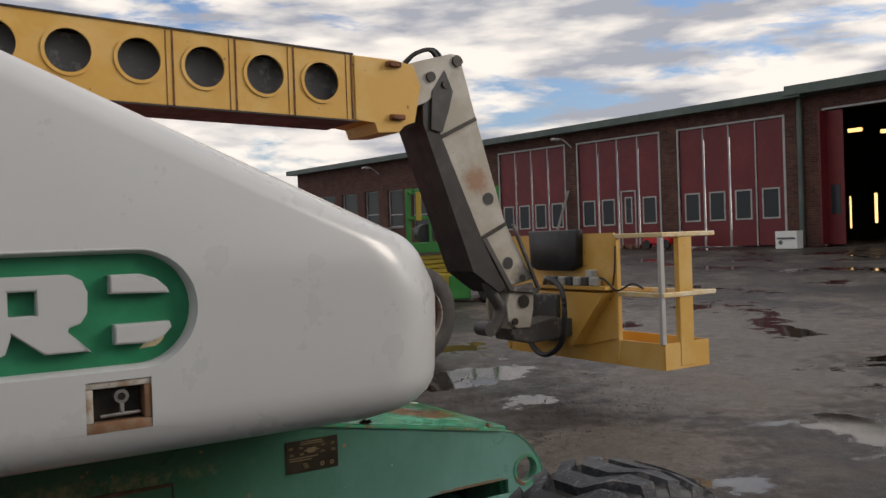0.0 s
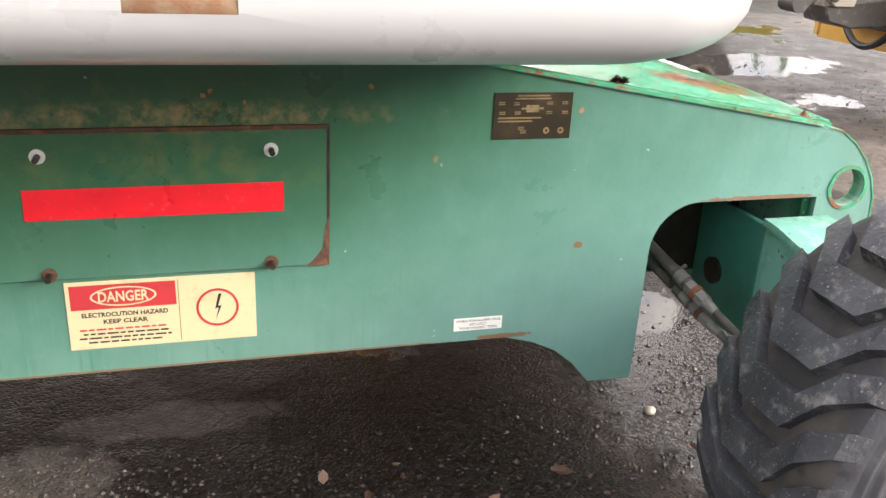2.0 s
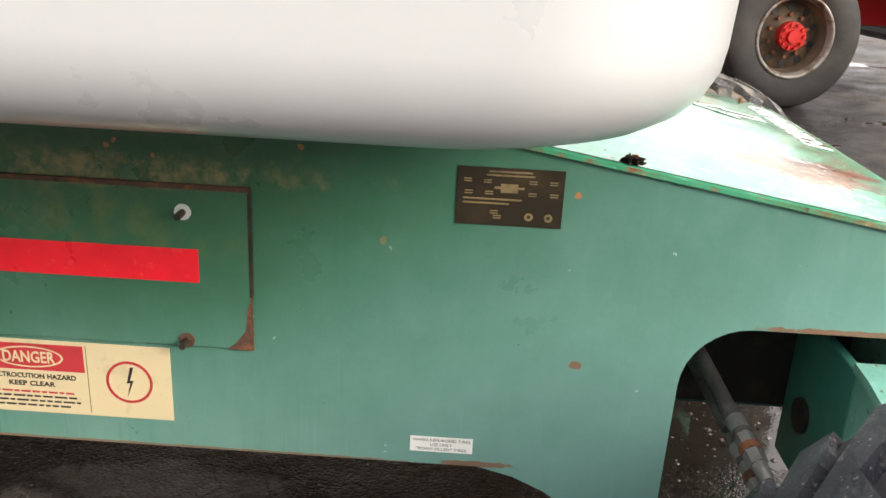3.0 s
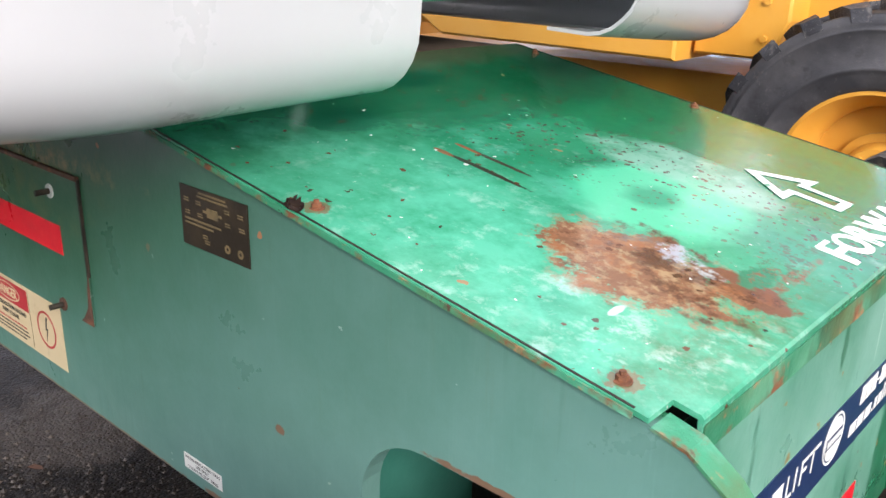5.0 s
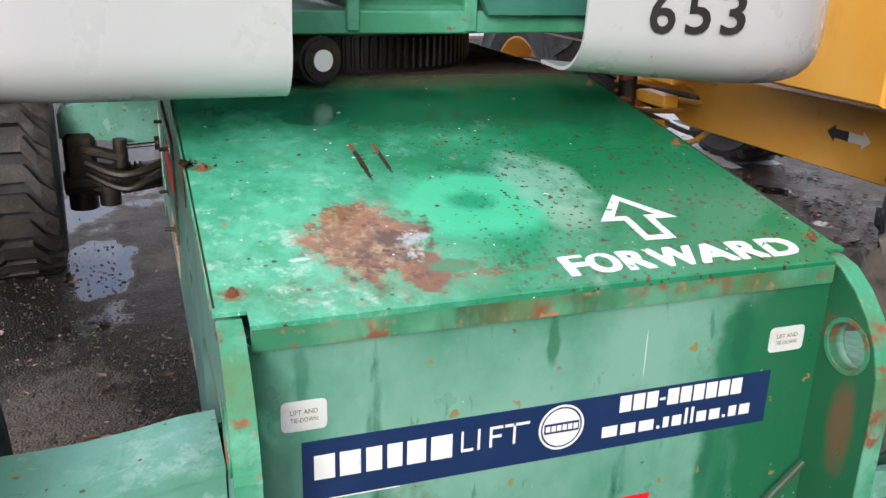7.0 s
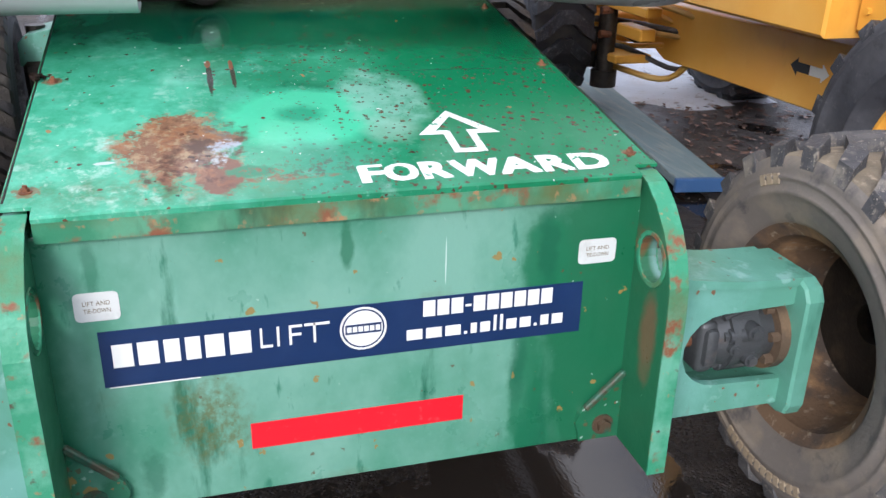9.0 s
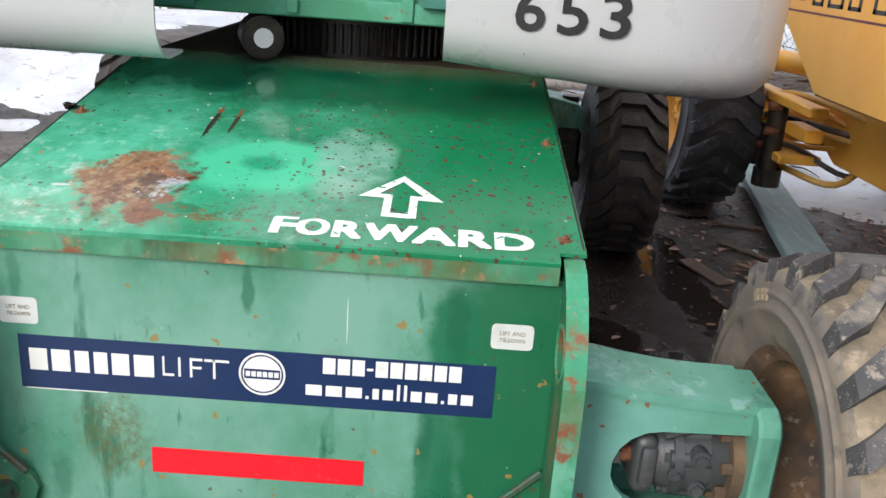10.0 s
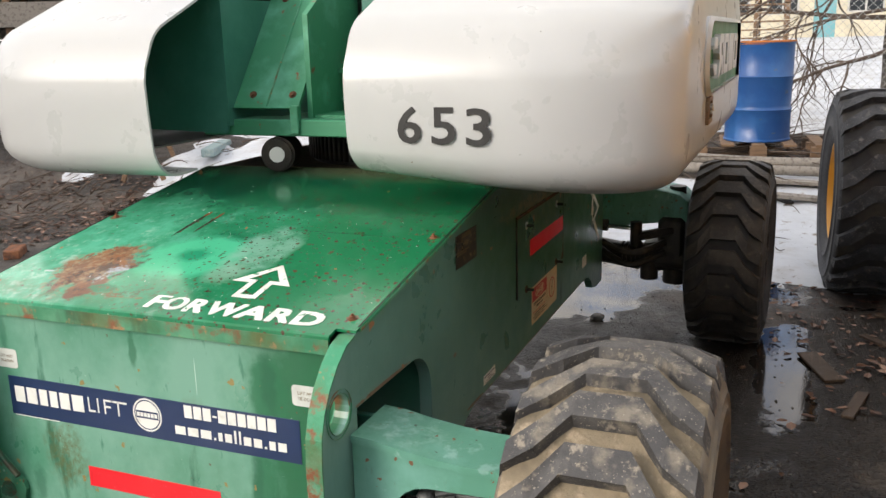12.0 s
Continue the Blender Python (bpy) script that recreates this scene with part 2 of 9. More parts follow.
M_DECK = mat("glossy_green_deck_paint", (0.016, 0.185, 0.086), [
    ((0.036, 0.285, 0.150), 2.2, 0.40, 0.62), ((0.004, 0.085, 0.038), 3.1, 0.58, 0.74, (1, 1, 1), 0.7), ((0.10, 0.42, 0.29), 7.0, 0.56, 0.72, (1, 1, 1), 0.55),
    (CHALK, 19.0, 0.60, 0.76, (1, 1, 1), 0.28), ((0.006, 0.11, 0.05), 30.0, 0.58, 0.70, (1, 1, 1), 0.45), ((0.30, 0.52, 0.42), 90.0, 0.62, 0.72, (1, 1, 1), 0.35)],
    rough=0.155, rvar=0.09, bump=0.05, bscale=45, specks=[
        ((0.10, 0.038, 0.016), 56.0, 0.36, 0.40, 0.9, ("Y", -0.22, 0.05)), ((0.105, 0.040, 0.018), 38.0, 0.20, 0.42, 0.95), ((0.055, 0.024, 0.013), 22.0, 0.15, 0.40, 0.95), (RUST_D, 40.0, 0.25, 0.85, 0.97, ("Y", -0.14, 0.10)), (RUST_D, 90.0, 0.36, 0.5, 0.9, ("Y", -0.20, 0.05)),
        ((0.60, 0.62, 0.58), 26.0, 0.11, 0.16, 0.95), ((0.62, 0.66, 0.62), 60.0, 0.16, 0.10, 0.9), (RUST_L, 14.0, 0.10, 0.10, 0.8), ((0.02, 0.02, 0.015), 17.0, 0.10, 0.12, 0.9)],
    blobs=[
        # right half deeper green; rear darkened, the covers' dark reflection put into the paint
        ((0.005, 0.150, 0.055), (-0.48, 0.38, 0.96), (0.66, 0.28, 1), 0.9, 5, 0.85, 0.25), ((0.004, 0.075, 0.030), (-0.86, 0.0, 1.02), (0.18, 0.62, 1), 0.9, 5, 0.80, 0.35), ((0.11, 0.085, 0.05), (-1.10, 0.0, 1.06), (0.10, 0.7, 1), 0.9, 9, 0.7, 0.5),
        ((0.10, 0.46, 0.30), (-0.24, -0.44, 0.9), (0.44, 0.20, 1), 1.6, 6, 0.85, 0.55, (11, 0.34, 0.58)),
        (CHALK, (-0.22, -0.43, 0.9), (0.36, 0.18, 1), 1.8, 8, 0.65, 0.5, (17, 0.54, 0.68)), ((0.5, 0.66, 0.58), (-0.10, -0.40, 0.9), (0.12, 0.16, 1), 1.8, 12, 0.6, 0.5, (26, 0.54, 0.66)),
        ((0.07, 0.50, 0.28), (-0.305, -0.062, 0.92), (0.135, 0.15, 1), 0.7, 8, 0.85, 0.16),
        ((0.01, 0.24, 0.12), (-0.312, -0.066, 0.92), (0.040, 0.045, 1), 1.0, 20, 0.85, 0.35),
        ((0.20, 0.42, 0.32), (-0.38, 0.12, 0.94), (0.15, 0.085, 1), 0.9, 10, 0.75, 0.18, (16, 0.30, 0.55)),
        ((0.26, 0.44, 0.34), (-0.22, 0.10, 0.92), (0.05, 0.05, 1), 1.2, 16, 0.5, 0.4),
        ((0.0, 0.06, 0.03), (-0.80, -0.28, 1.0), (0.06, 0.07, 1), 0.5, 9, 0.6, 0.2),
        ((0.0, 0.055, 0.03), (-0.93, 0.02, 1.0), (0.045, 0.08, 1), 0.5, 9, 0.6, 0.2),
        ((0.0, 0.055, 0.03), (-0.93, -0.22, 1.0), (0.045, 0.06, 1), 0.5, 9, 0.6, 0.2),
        (MOSS, (-0.05, -0.33, 0.89), (0.05, 0.20, 1), 1.6, 12, 0.5, 0.5, (30, 0.40, 0.62)),
        ((0.185, 0.092, 0.050), (-0.205, -0.305, 0.9), (0.130, 0.096, 1), 1.9, 11, 1.0, 0.05), ((0.155, 0.072, 0.038), (-0.085, -0.235, 0.9), (0.065, 0.042, 1), 1.8, 20, 1.0, 0.08),
        ((0.28, 0.145, 0.075), (-0.20, -0.31, 0.9), (0.15, 0.105, 1), 1.7, 15, 0.8, 0.10, (26, 0.50, 0.60)),
        ((0.33, 0.245, 0.135), (-0.21, -0.31, 0.9), (0.125, 0.085, 1), 1.8, 20, 0.75, 0.2, (46, 0.50, 0.60)), ((0.28, 0.11, 0.042), (-0.18, -0.30, 0.9), (0.155, 0.11, 1), 1.6, 12, 0.7, 0.1, (17, 0.52, 0.60)), ((0.13, 0.13, 0.12), (-0.21, -0.25, 0.9), (0.09, 0.05, 1), 1.6, 16, 0.7, 0.2, (30, 0.50, 0.60)),
        (RUST_D, (-0.17, -0.27, 0.9), (0.15, 0.10, 1), 2.1, 12, 0.9, 0.12, (20, 0.50, 0.60)),
        ((0.02, 0.24, 0.12), (-0.12, -0.25, 0.9), (0.06, 0.05, 1), 1.5, 22, 0.8, 0.12, (28, 0.58, 0.64)),
        (RUST, (-0.055, -0.13, 0.89), (0.010, 0.09, 1), 1.4, 30, 0.85, 0.2, (40, 0.42, 0.55)),
        ((0.02, 0.18, 0.085), (-0.085, -0.185, 0.9), (0.020, 0.045, 1), 1.6, 30, 0.9),
        ((0.36, 0.41, 0.47), (-0.185, -0.222, 0.9), (0.028, 0.026, 1), 3.0, 42, 0.8, 0.15, (70, 0.40, 0.54)), ((0.40, 0.48, 0.48), (-0.135, -0.235, 0.9), (0.022, 0.014, 1), 2.8, 44, 0.7, 0.2, (80, 0.42, 0.56)),
        ((0.46, 0.52, 0.52), (-0.154, -0.431, 0.9), (0.006, 0.018, 1), 1.0, 40, 0.9),
        ((0.030, 0.016, 0.010), (-0.527, -0.2315, 0.97), (0.094, 0.0062, 1), 1.3, 44, 0.97),
        (RUST, (-0.608, -0.233, 0.97), (0.022, 0.007, 1), 1.3, 44, 0.9),
        ((0.003, 0.05, 0.02), (-0.531, 0.30, 0.97), (0.0016, 0.15, 1), 0.6, 30, 0.8), ((0.045, 0.020, 0.012), (-0.54, -0.1815, 0.97), (0.074, 0.0052, 1), 1.3, 44, 0.95),
        (RUST, (-0.595, -0.183, 0.97), (0.03, 0.0045, 1), 1.3, 44, 0.9),
        (RUST_D, (-0.085, -0.06, 0.9), (0.03, 0.12, 1), 2.6, 36, 0.6, 0.1, (44, 0.5, 0.6)),
        (RUST, (-0.06, -0.17, 0.89), (0.03, 0.09, 1), 2.8, 30, 0.85, 0.1, (34, 0.50, 0.58)),
        (RUST, (-0.0735, 0.55, 0.89), (0.014, 0.014, 1), 2.4, 60, 0.8), (RUST, (-0.0735, -0.55, 0.89), (0.020, 0.020, 1), 2.4, 60, 0.7),
        (RUST, (-0.555, -0.55, 0.97), (0.020, 0.020, 1), 2.4, 60, 0.7), (RUST, (-0.555, 0.55, 0.97), (0.014, 0.014, 1), 2.4, 60, 0.8)])
M_EDGE = mat("rusty_green_edge", (0.035, 0.25, 0.13), [((0.12, 0.36, 0.24), 8.0, 0.50, 0.64), (MOSS, 6.0, 0.52, 0.68, (1, 1, 1), 0.6), (RUST, 14.0, 0.55, 0.63), ((0.33, 0.20, 0.09), 34.0, 0.62, 0.70), (RUST_D, 26.0, 0.64, 0.70)], rough=0.6, bump=0.25, bscale=80)
M_AXLE = mat("pale_green_axle_paint", (0.098, 0.285, 0.205), [((0.155, 0.375, 0.310), 4.0, 0.45, 0.65), ((0.30, 0.50, 0.46), 16.0, 0.60, 0.68, (1, 1, 1), 0.55), ((0.025, 0.13, 0.085), 6.0, 0.58, 0.72, (2, 2, 0.5), 0.7), ((0.10, 0.075, 0.035), 12.0, 0.62, 0.74, (2, 2, 0.6), 0.55)], rough=0.46, bump=0.08,
             specks=[(RUST, 30.0, 0.20, 0.35, 0.9), ((0.05, 0.035, 0.02), 46.0, 0.20, 0.30, 0.85), ((0.45, 0.58, 0.52), 40.0, 0.14, 0.15, 0.8)], blobs=[((0.34, 0.52, 0.49), (-0.06, -0.80, 0.66), (0.10, 0.22, 0.02), 1.8, 18, 0.8, 0.4, (24, 0.46, 0.58)), ((0.30, 0.50, 0.46), (-0.06, 0.78, 0.66), (0.10, 0.22, 0.02), 1.8, 18, 0.6, 0.4, (24, 0.48, 0.60))])
M_TEAL = mat("dark_teal_turret_paint", (0.022, 0.135, 0.095), [((0.045, 0.19, 0.145), 3.0, 0.45, 0.65), (RUST, 26, 0.72, 0.75), ((0.12, 0.27, 0.2), 12, 0.64, 0.8, (1, 1, 0.4), 0.4)], rough=0.42, bump=0.05)
M_RAIL = mat("green_turret_rail_paint", (0.04, 0.23, 0.12), [((0.10, 0.36, 0.24), 6.0, 0.48, 0.66), (RUST, 20, 0.64, 0.70), (RUST_D, 34, 0.72, 0.75)], rough=0.5, bump=0.1)
M_WHITE = mat("off_white_fibreglass", (0.465, 0.48, 0.48), [((0.43, 0.44, 0.435), 2.2, 0.35, 0.85, (1, 1, 0.6), 0.45), ((0.42, 0.42, 0.39), 14.0, 0.62, 0.95, (1.5, 1.5, 0.3), 0.15)],
              rough=0.30, rvar=0.05, bump=0.02, bscale=20, coat=0.25, specks=[((0.22, 0.17, 0.11), 16.0, 0.06, 0.25, 0.8), ((0.10, 0.09, 0.07), 26.0, 0.05, 0.15, 0.8)])
M_LOGO = mat("logo_green_paint", (0.012, 0.17, 0.075), [((0.02, 0.21, 0.10), 12, 0.45, 0.65)], rough=0.4, bump=0.03)
M_RED = mat("red_reflective_tape", (0.72, 0.012, 0.022), [((0.60, 0.01, 0.02), 8, 0.5, 0.7), ((0.8, 0.10, 0.10), 60, 0.6, 0.8)], rough=0.35, bump=0.03)
M_CREAM = mat("cream_label", (0.56, 0.475, 0.285), [((0.44, 0.37, 0.21), 30, 0.55, 0.75)], rough=0.5, bump=0.02)
M_LABEL = mat("white_label", (0.74, 0.76, 0.72), [((0.55, 0.56, 0.5), 25, 0.58, 0.75)], rough=0.45, bump=0.02)
M_LABELD = mat("weathered_white_label", (0.58, 0.61, 0.58), [((0.46, 0.49, 0.46), 18, 0.52, 0.70)], rough=0.5, bump=0.02)
M_BLUE = mat("navy_banner", (0.008, 0.026, 0.086), [((0.011, 0.032, 0.10), 10, 0.5, 0.7)], rough=0.35, bump=0.02)
M_PAINTW = mat("white_stencil_paint", (0.72, 0.76, 0.72), [((0.03, 0.22, 0.11), 34, 0.615, 0.64), ((0.55, 0.6, 0.55), 12, 0.5, 0.7)], rough=0.5, bump=0.05)
M_BLACK = mat("black_plastic", (0.012, 0.012, 0.013), [((0.03, 0.03, 0.03), 9, 0.5, 0.7)], rough=0.5, bump=0.05)
M_INK = mat("dark_ink", (0.02, 0.02, 0.02), rough=0.5, bump=0)
M_PLATE = mat("dark_bronze_plate", (0.035, 0.028, 0.018), [((0.06, 0.045, 0.025), 12, 0.5, 0.7)], rough=0.35, metal=0.4, bump=0.03)
M_GOLD = mat("faded_gold_print", (0.17, 0.13, 0.06), [((0.10, 0.08, 0.04), 40, 0.5, 0.65)], rough=0.5, bump=0)
M_RUST = mat("rusty_steel", RUST, [(RUST_D, 20, 0.45, 0.6), ((0.35, 0.18, 0.09), 50, 0.6, 0.75)], rough=0.8, bump=0.4, bscale=90)
M_RUSTD = mat("dark_brown_rust", (0.078, 0.036, 0.020), [(RUST, 24, 0.52, 0.66), ((0.03, 0.018, 0.012), 40, 0.58, 0.70)], rough=0.85, bump=0.4, bscale=90)
M_STEEL = mat("bare_steel", (0.45, 0.44, 0.42), [((0.28, 0.24, 0.2), 20, 0.55, 0.7)], rough=0.35, metal=0.9, bump=0.06)
M_CAST = mat("oily_grey_casting", (0.062, 0.068, 0.070), [((0.135, 0.135, 0.13), 14, 0.55, 0.7), ((0.12, 0.065, 0.03), 9, 0.6, 0.72), ((0.02, 0.02, 0.02), 6, 0.6, 0.7)], rough=0.45, metal=0.2, bump=0.2)
M_GREASE = mat("greasy_dark_steel", (0.02, 0.017, 0.013), [((0.06, 0.045, 0.03), 12, 0.5, 0.7)], rough=0.45, metal=0.3, bump=0.2)
M_GEAR = mat("greased_gear_steel", (0.035, 0.034, 0.032), [((0.08, 0.06, 0.04), 20, 0.55, 0.7)], rough=0.35, metal=0.5, bump=0.1)
M_DIRT = mat("brown_dirt", (0.10, 0.07, 0.045), [((0.05, 0.035, 0.025), 12, 0.5, 0.65)], rough=0.95, bump=0.4, bscale=60)
M_LUGBOLT = mat("grimy_green_bolt", (0.020, 0.095, 0.055), [((0.07, 0.045, 0.025), 18, 0.46, 0.60), ((0.06, 0.20, 0.13), 24, 0.58, 0.70)], rough=0.55, bump=0.2)
M_ROADT = mat("dull_road_tyre_rubber", (0.030, 0.028, 0.026), [((0.055, 0.050, 0.045), 3.0, 0.44, 0.66), ((0.075, 0.068, 0.058), 20, 0.60, 0.76, (1, 1, 1), 0.4)], rough=0.75, bump=0.15)
M_FITTING = mat("zinc_plated_fitting", (0.21, 0.21, 0.205), [((0.16, 0.15, 0.14), 30, 0.5, 0.66)], rough=0.45, metal=0.3, bump=0.1)
M_WETWOOD = mat("soaked_brown_wood", (0.060, 0.040, 0.026), [((0.11, 0.075, 0.05), 7, 0.5, 0.66, (0.5, 5, 5))], rough=0.6, bump=0.3, bscale=40)
M_HOSE = mat("dusty_grey_hose", (0.060, 0.056, 0.052), [((0.13, 0.12, 0.11), 14, 0.48, 0.66), ((0.02, 0.02, 0.02), 9, 0.58, 0.7)], rough=0.7, bump=0.15)
M_SHRIVEL = mat("shrivelled_leaf", (0.035, 0.020, 0.014), [((0.075, 0.045, 0.028), 60, 0.5, 0.7)], rough=0.9, bump=0.3, bscale=200)
M_LUG = mat("worn_black_rubber", (0.023, 0.025, 0.031), [((0.055, 0.059, 0.068), 7, 0.44, 0.64), ((0.18, 0.175, 0.165), 24, 0.56, 0.68, (1, 1, 1), 0.75), ((0.012, 0.013, 0.016), 4, 0.55, 0.7)], rough=0.62, bump=0.45, bscale=70,
            specks=[((0.28, 0.27, 0.25), 130.0, 0.30, 0.25, 0.5), ((0.24, 0.22, 0.19), 200.0, 0.34, 0.32, 0.55)])
M_LUGR = mat("muddy_black_rubber", (0.022, 0.020, 0.018), [((0.050, 0.043, 0.035), 7, 0.44, 0.64), ((0.105, 0.088, 0.066), 18, 0.58, 0.70, (1, 1, 1), 0.6)], rough=0.62, bump=0.4, bscale=70, specks=[((0.16, 0.135, 0.10), 130.0, 0.30, 0.25, 0.5)])
M_LUGB = mat("dusty_worn_rubber", (0.048, 0.048, 0.050), [((0.105, 0.102, 0.098), 6, 0.46, 0.64), ((0.22, 0.195, 0.155), 11, 0.55, 0.66, (1, 1, 1), 0.75), ((0.30, 0.265, 0.21), 34, 0.58, 0.68, (1, 1, 1), 0.8), ((0.018, 0.018, 0.020), 5, 0.60, 0.70, (1, 1, 1), 0.7)], rough=0.72, bump=0.5, bscale=60,
             specks=[((0.32, 0.29, 0.24), 130.0, 0.30, 0.35, 0.6), ((0.34, 0.31, 0.25), 230.0, 0.34, 0.32, 0.6)])
M_RIMO = mat("tan_dusty_orange_rim", (0.12, 0.075, 0.040), [((0.28, 0.165, 0.075), 5, 0.52, 0.64), ((0.06, 0.045, 0.034), 9, 0.50, 0.64), ((0.30, 0.25, 0.18), 30, 0.58, 0.70)], rough=0.8, bump=0.3, bscale=70)
M_CASE = mat("grimy_rubber_groove", (0.026, 0.026, 0.028), [((0.065, 0.060, 0.052), 6, 0.46, 0.66), ((0.016, 0.016, 0.018), 10, 0.6, 0.7)], rough=0.82, bump=0.3, bscale=60)
M_SIDED = mat("dark_rubber_sidewall", (0.036, 0.038, 0.044), [((0.070, 0.072, 0.078), 6, 0.44, 0.64), ((0.12, 0.12, 0.118), 40, 0.60, 0.72, (1, 1, 1), 0.5), ((0.02, 0.02, 0.024), 12, 0.56, 0.7)], rough=0.68, bump=0.2, bscale=60)
M_GROOVE = mat("mud_filled_groove", (0.225, 0.185, 0.125), [((0.125, 0.105, 0.075), 7, 0.46, 0.64), ((0.33, 0.27, 0.19), 30, 0.55, 0.7)], rough=0.92, bump=0.6, bscale=60)
M_LIP = mat("mossy_rusty_lip", (0.03, 0.19, 0.095), [((0.085, 0.28, 0.16), 6, 0.5, 0.65), (MOSS, 4.0, 0.46, 0.60, (1, 1, 1), 0.8), ((0.02, 0.05, 0.02), 8.0, 0.56, 0.66, (1, 1, 0.3), 0.7), (RUST, 11.0, 0.56, 0.64), ((0.32, 0.18, 0.08), 30.0, 0.60, 0.68)], rough=0.5, bump=0.2, bscale=70)
M_SIDEW = mat("dusty_grey_rubber_sidewall", (0.135, 0.120, 0.102), [((0.230, 0.190, 0.138), 5, 0.46, 0.64), ((0.050, 0.049, 0.050), 12, 0.56, 0.7), ((0.17, 0.155, 0.135), 50, 0.60, 0.74, (1, 1, 1), 0.5)], rough=0.75, bump=0.2, bscale=60)
M_MARKT = mat("tan_moulded_rubber", (0.27, 0.215, 0.14), [((0.20, 0.16, 0.11), 30, 0.48, 0.66)], rough=0.8, bump=0.2)
M_RIMG = mat("mud_caked_grey_rim", (0.030, 0.030, 0.032), [((0.085, 0.084, 0.084), 14, 0.52, 0.66), ((0.18, 0.175, 0.17), 46, 0.60, 0.72, (1, 1, 1), 0.8), ((0.02, 0.018, 0.017), 6, 0.55, 0.7)], rough=0.85, bump=0.9, bscale=55)
M_RIMB = mat("muddy_brown_rim", (0.09, 0.06, 0.035), [((0.16, 0.10, 0.05), 9, 0.5, 0.65), ((0.03, 0.03, 0.025), 6, 0.55, 0.7)], rough=0.8, bump=0.3, bscale=80)
M_YEL = mat("yellow_machine_paint", (0.72, 0.36, 0.045), [((0.76, 0.42, 0.075), 2, 0.45, 0.65), ((0.42, 0.20, 0.03), 5, 0.62, 0.78, (1, 1, 0.5), 0.5), (RUST_D, 28, 0.735, 0.76)], rough=0.38, bump=0.05)
M_YPALE = mat("faded_yellow_paint", (0.58, 0.335, 0.065), [((0.63, 0.41, 0.13), 3, 0.45, 0.65), ((0.25, 0.13, 0.05), 18, 0.68, 0.72), (RUST_D, 34, 0.72, 0.75)], rough=0.5, bump=0.08)
M_YCREAM = mat("chipped_cream_yellow_rail", (0.62, 0.48, 0.24), [((0.66, 0.58, 0.42), 5, 0.45, 0.6), ((0.55, 0.30, 0.06), 11, 0.55, 0.68), (RUST_D, 34, 0.70, 0.73)], rough=0.55, bump=0.1)
M_DKST = mat("grimy_dark_steel", (0.055, 0.052, 0.048), [((0.20, 0.19, 0.17), 9, 0.56, 0.68), ((0.10, 0.06, 0.035), 14, 0.58, 0.70)], rough=0.5, bump=0.2)
M_JIB = mat("grey_boom_paint", (0.34, 0.31, 0.25), [((0.44, 0.42, 0.37), 3, 0.45, 0.65), ((0.25, 0.12, 0.05), 7, 0.64, 0.74, (1, 1, 0.5), 0.7), (RUST_D, 24, 0.73, 0.76)], rough=0.5, bump=0.08,
            blobs=[((0.24, 0.11, 0.045), (2.203, 2.66, 2.02), (0.11, 1, 0.10), 1.5, 14, 0.85, 0.4), ((0.05, 0.045, 0.04), (2.64, 2.66, 1.20), (0.10, 1, 0.13), 1.3, 16, 0.8, 0.4)])
# dark copy of the boom paint: the underside's shade put into the colour
M_JIBD = mat("dark_shaded_boom", (0.014, 0.012, 0.011), [((0.034, 0.028, 0.023), 8, 0.5, 0.68)], rough=0.6, bump=0.2)
M_TRUCK = mat("red_truck_paint", (0.55, 0.02, 0.015), [((0.35, 0.02, 0.015), 6, 0.5, 0.7)], rough=0.45, bump=0.08)
M_MAROON = mat("maroon_decal", (0.10, 0.01, 0.03), rough=0.4, bump=0)

M_BRICK = mat("brown_red_brick", (0.078, 0.034, 0.024), [((0.105, 0.050, 0.035), 1.5, 0.45, 0.65), ((0.062, 0.033, 0.026), 4.0, 0.5, 0.7)], rough=0.9, bump=0.5, bscale=14)
M_GATE = mat("dark_red_gate_paint", (0.13, 0.011, 0.015), [((0.165, 0.016, 0.017), 0.8, 0.45, 0.65), ((0.10, 0.012, 0.014), 2.0, 0.6, 0.75, (3, 3, 0.5))], rough=0.5, bump=0.1, bscale=8)
M_GFRAME = mat("pale_grey_frame_paint", (0.42, 0.42, 0.40), [((0.31, 0.31, 0.29), 3, 0.5, 0.7)], rough=0.5, bump=0.05)
M_ROOFE = mat("grey_green_fascia", (0.07, 0.10, 0.085), [((0.11, 0.14, 0.12), 0.8, 0.45, 0.65)], rough=0.5, bump=0.05)
M_PANE = mat("dark_window_glass", (0.03, 0.035, 0.04), rough=0.12, rvar=0.05, bump=0.02, bscale=3, spec=0.25)
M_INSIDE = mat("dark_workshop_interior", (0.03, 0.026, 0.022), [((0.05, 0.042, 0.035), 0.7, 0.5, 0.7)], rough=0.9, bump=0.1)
M_CONC = mat("stained_concrete", (0.20, 0.19, 0.175), [((0.10, 0.095, 0.09), 2.5, 0.5, 0.7)], rough=0.85, bump=0.3, bscale=30)
M_GRNM = mat("bright_green_lift_paint", (0.028, 0.20, 0.035), [((0.045, 0.25, 0.05), 3, 0.45, 0.65)], rough=0.45, bump=0.05)
M_YELM = mat("lemon_yellow_lift_paint", (0.42, 0.31, 0.03), [((0.34, 0.25, 0.03), 3, 0.5, 0.7)], rough=0.45, bump=0.05)
M_WOOD = mat("grey_weathered_plank", (0.23, 0.21, 0.185), [((0.12, 0.105, 0.09), 5, 0.5, 0.66, (0.6, 6, 6)), ((0.32, 0.29, 0.25), 16, 0.6, 0.75, (0.4, 6, 6))], rough=0.85, bump=0.4, bscale=40)
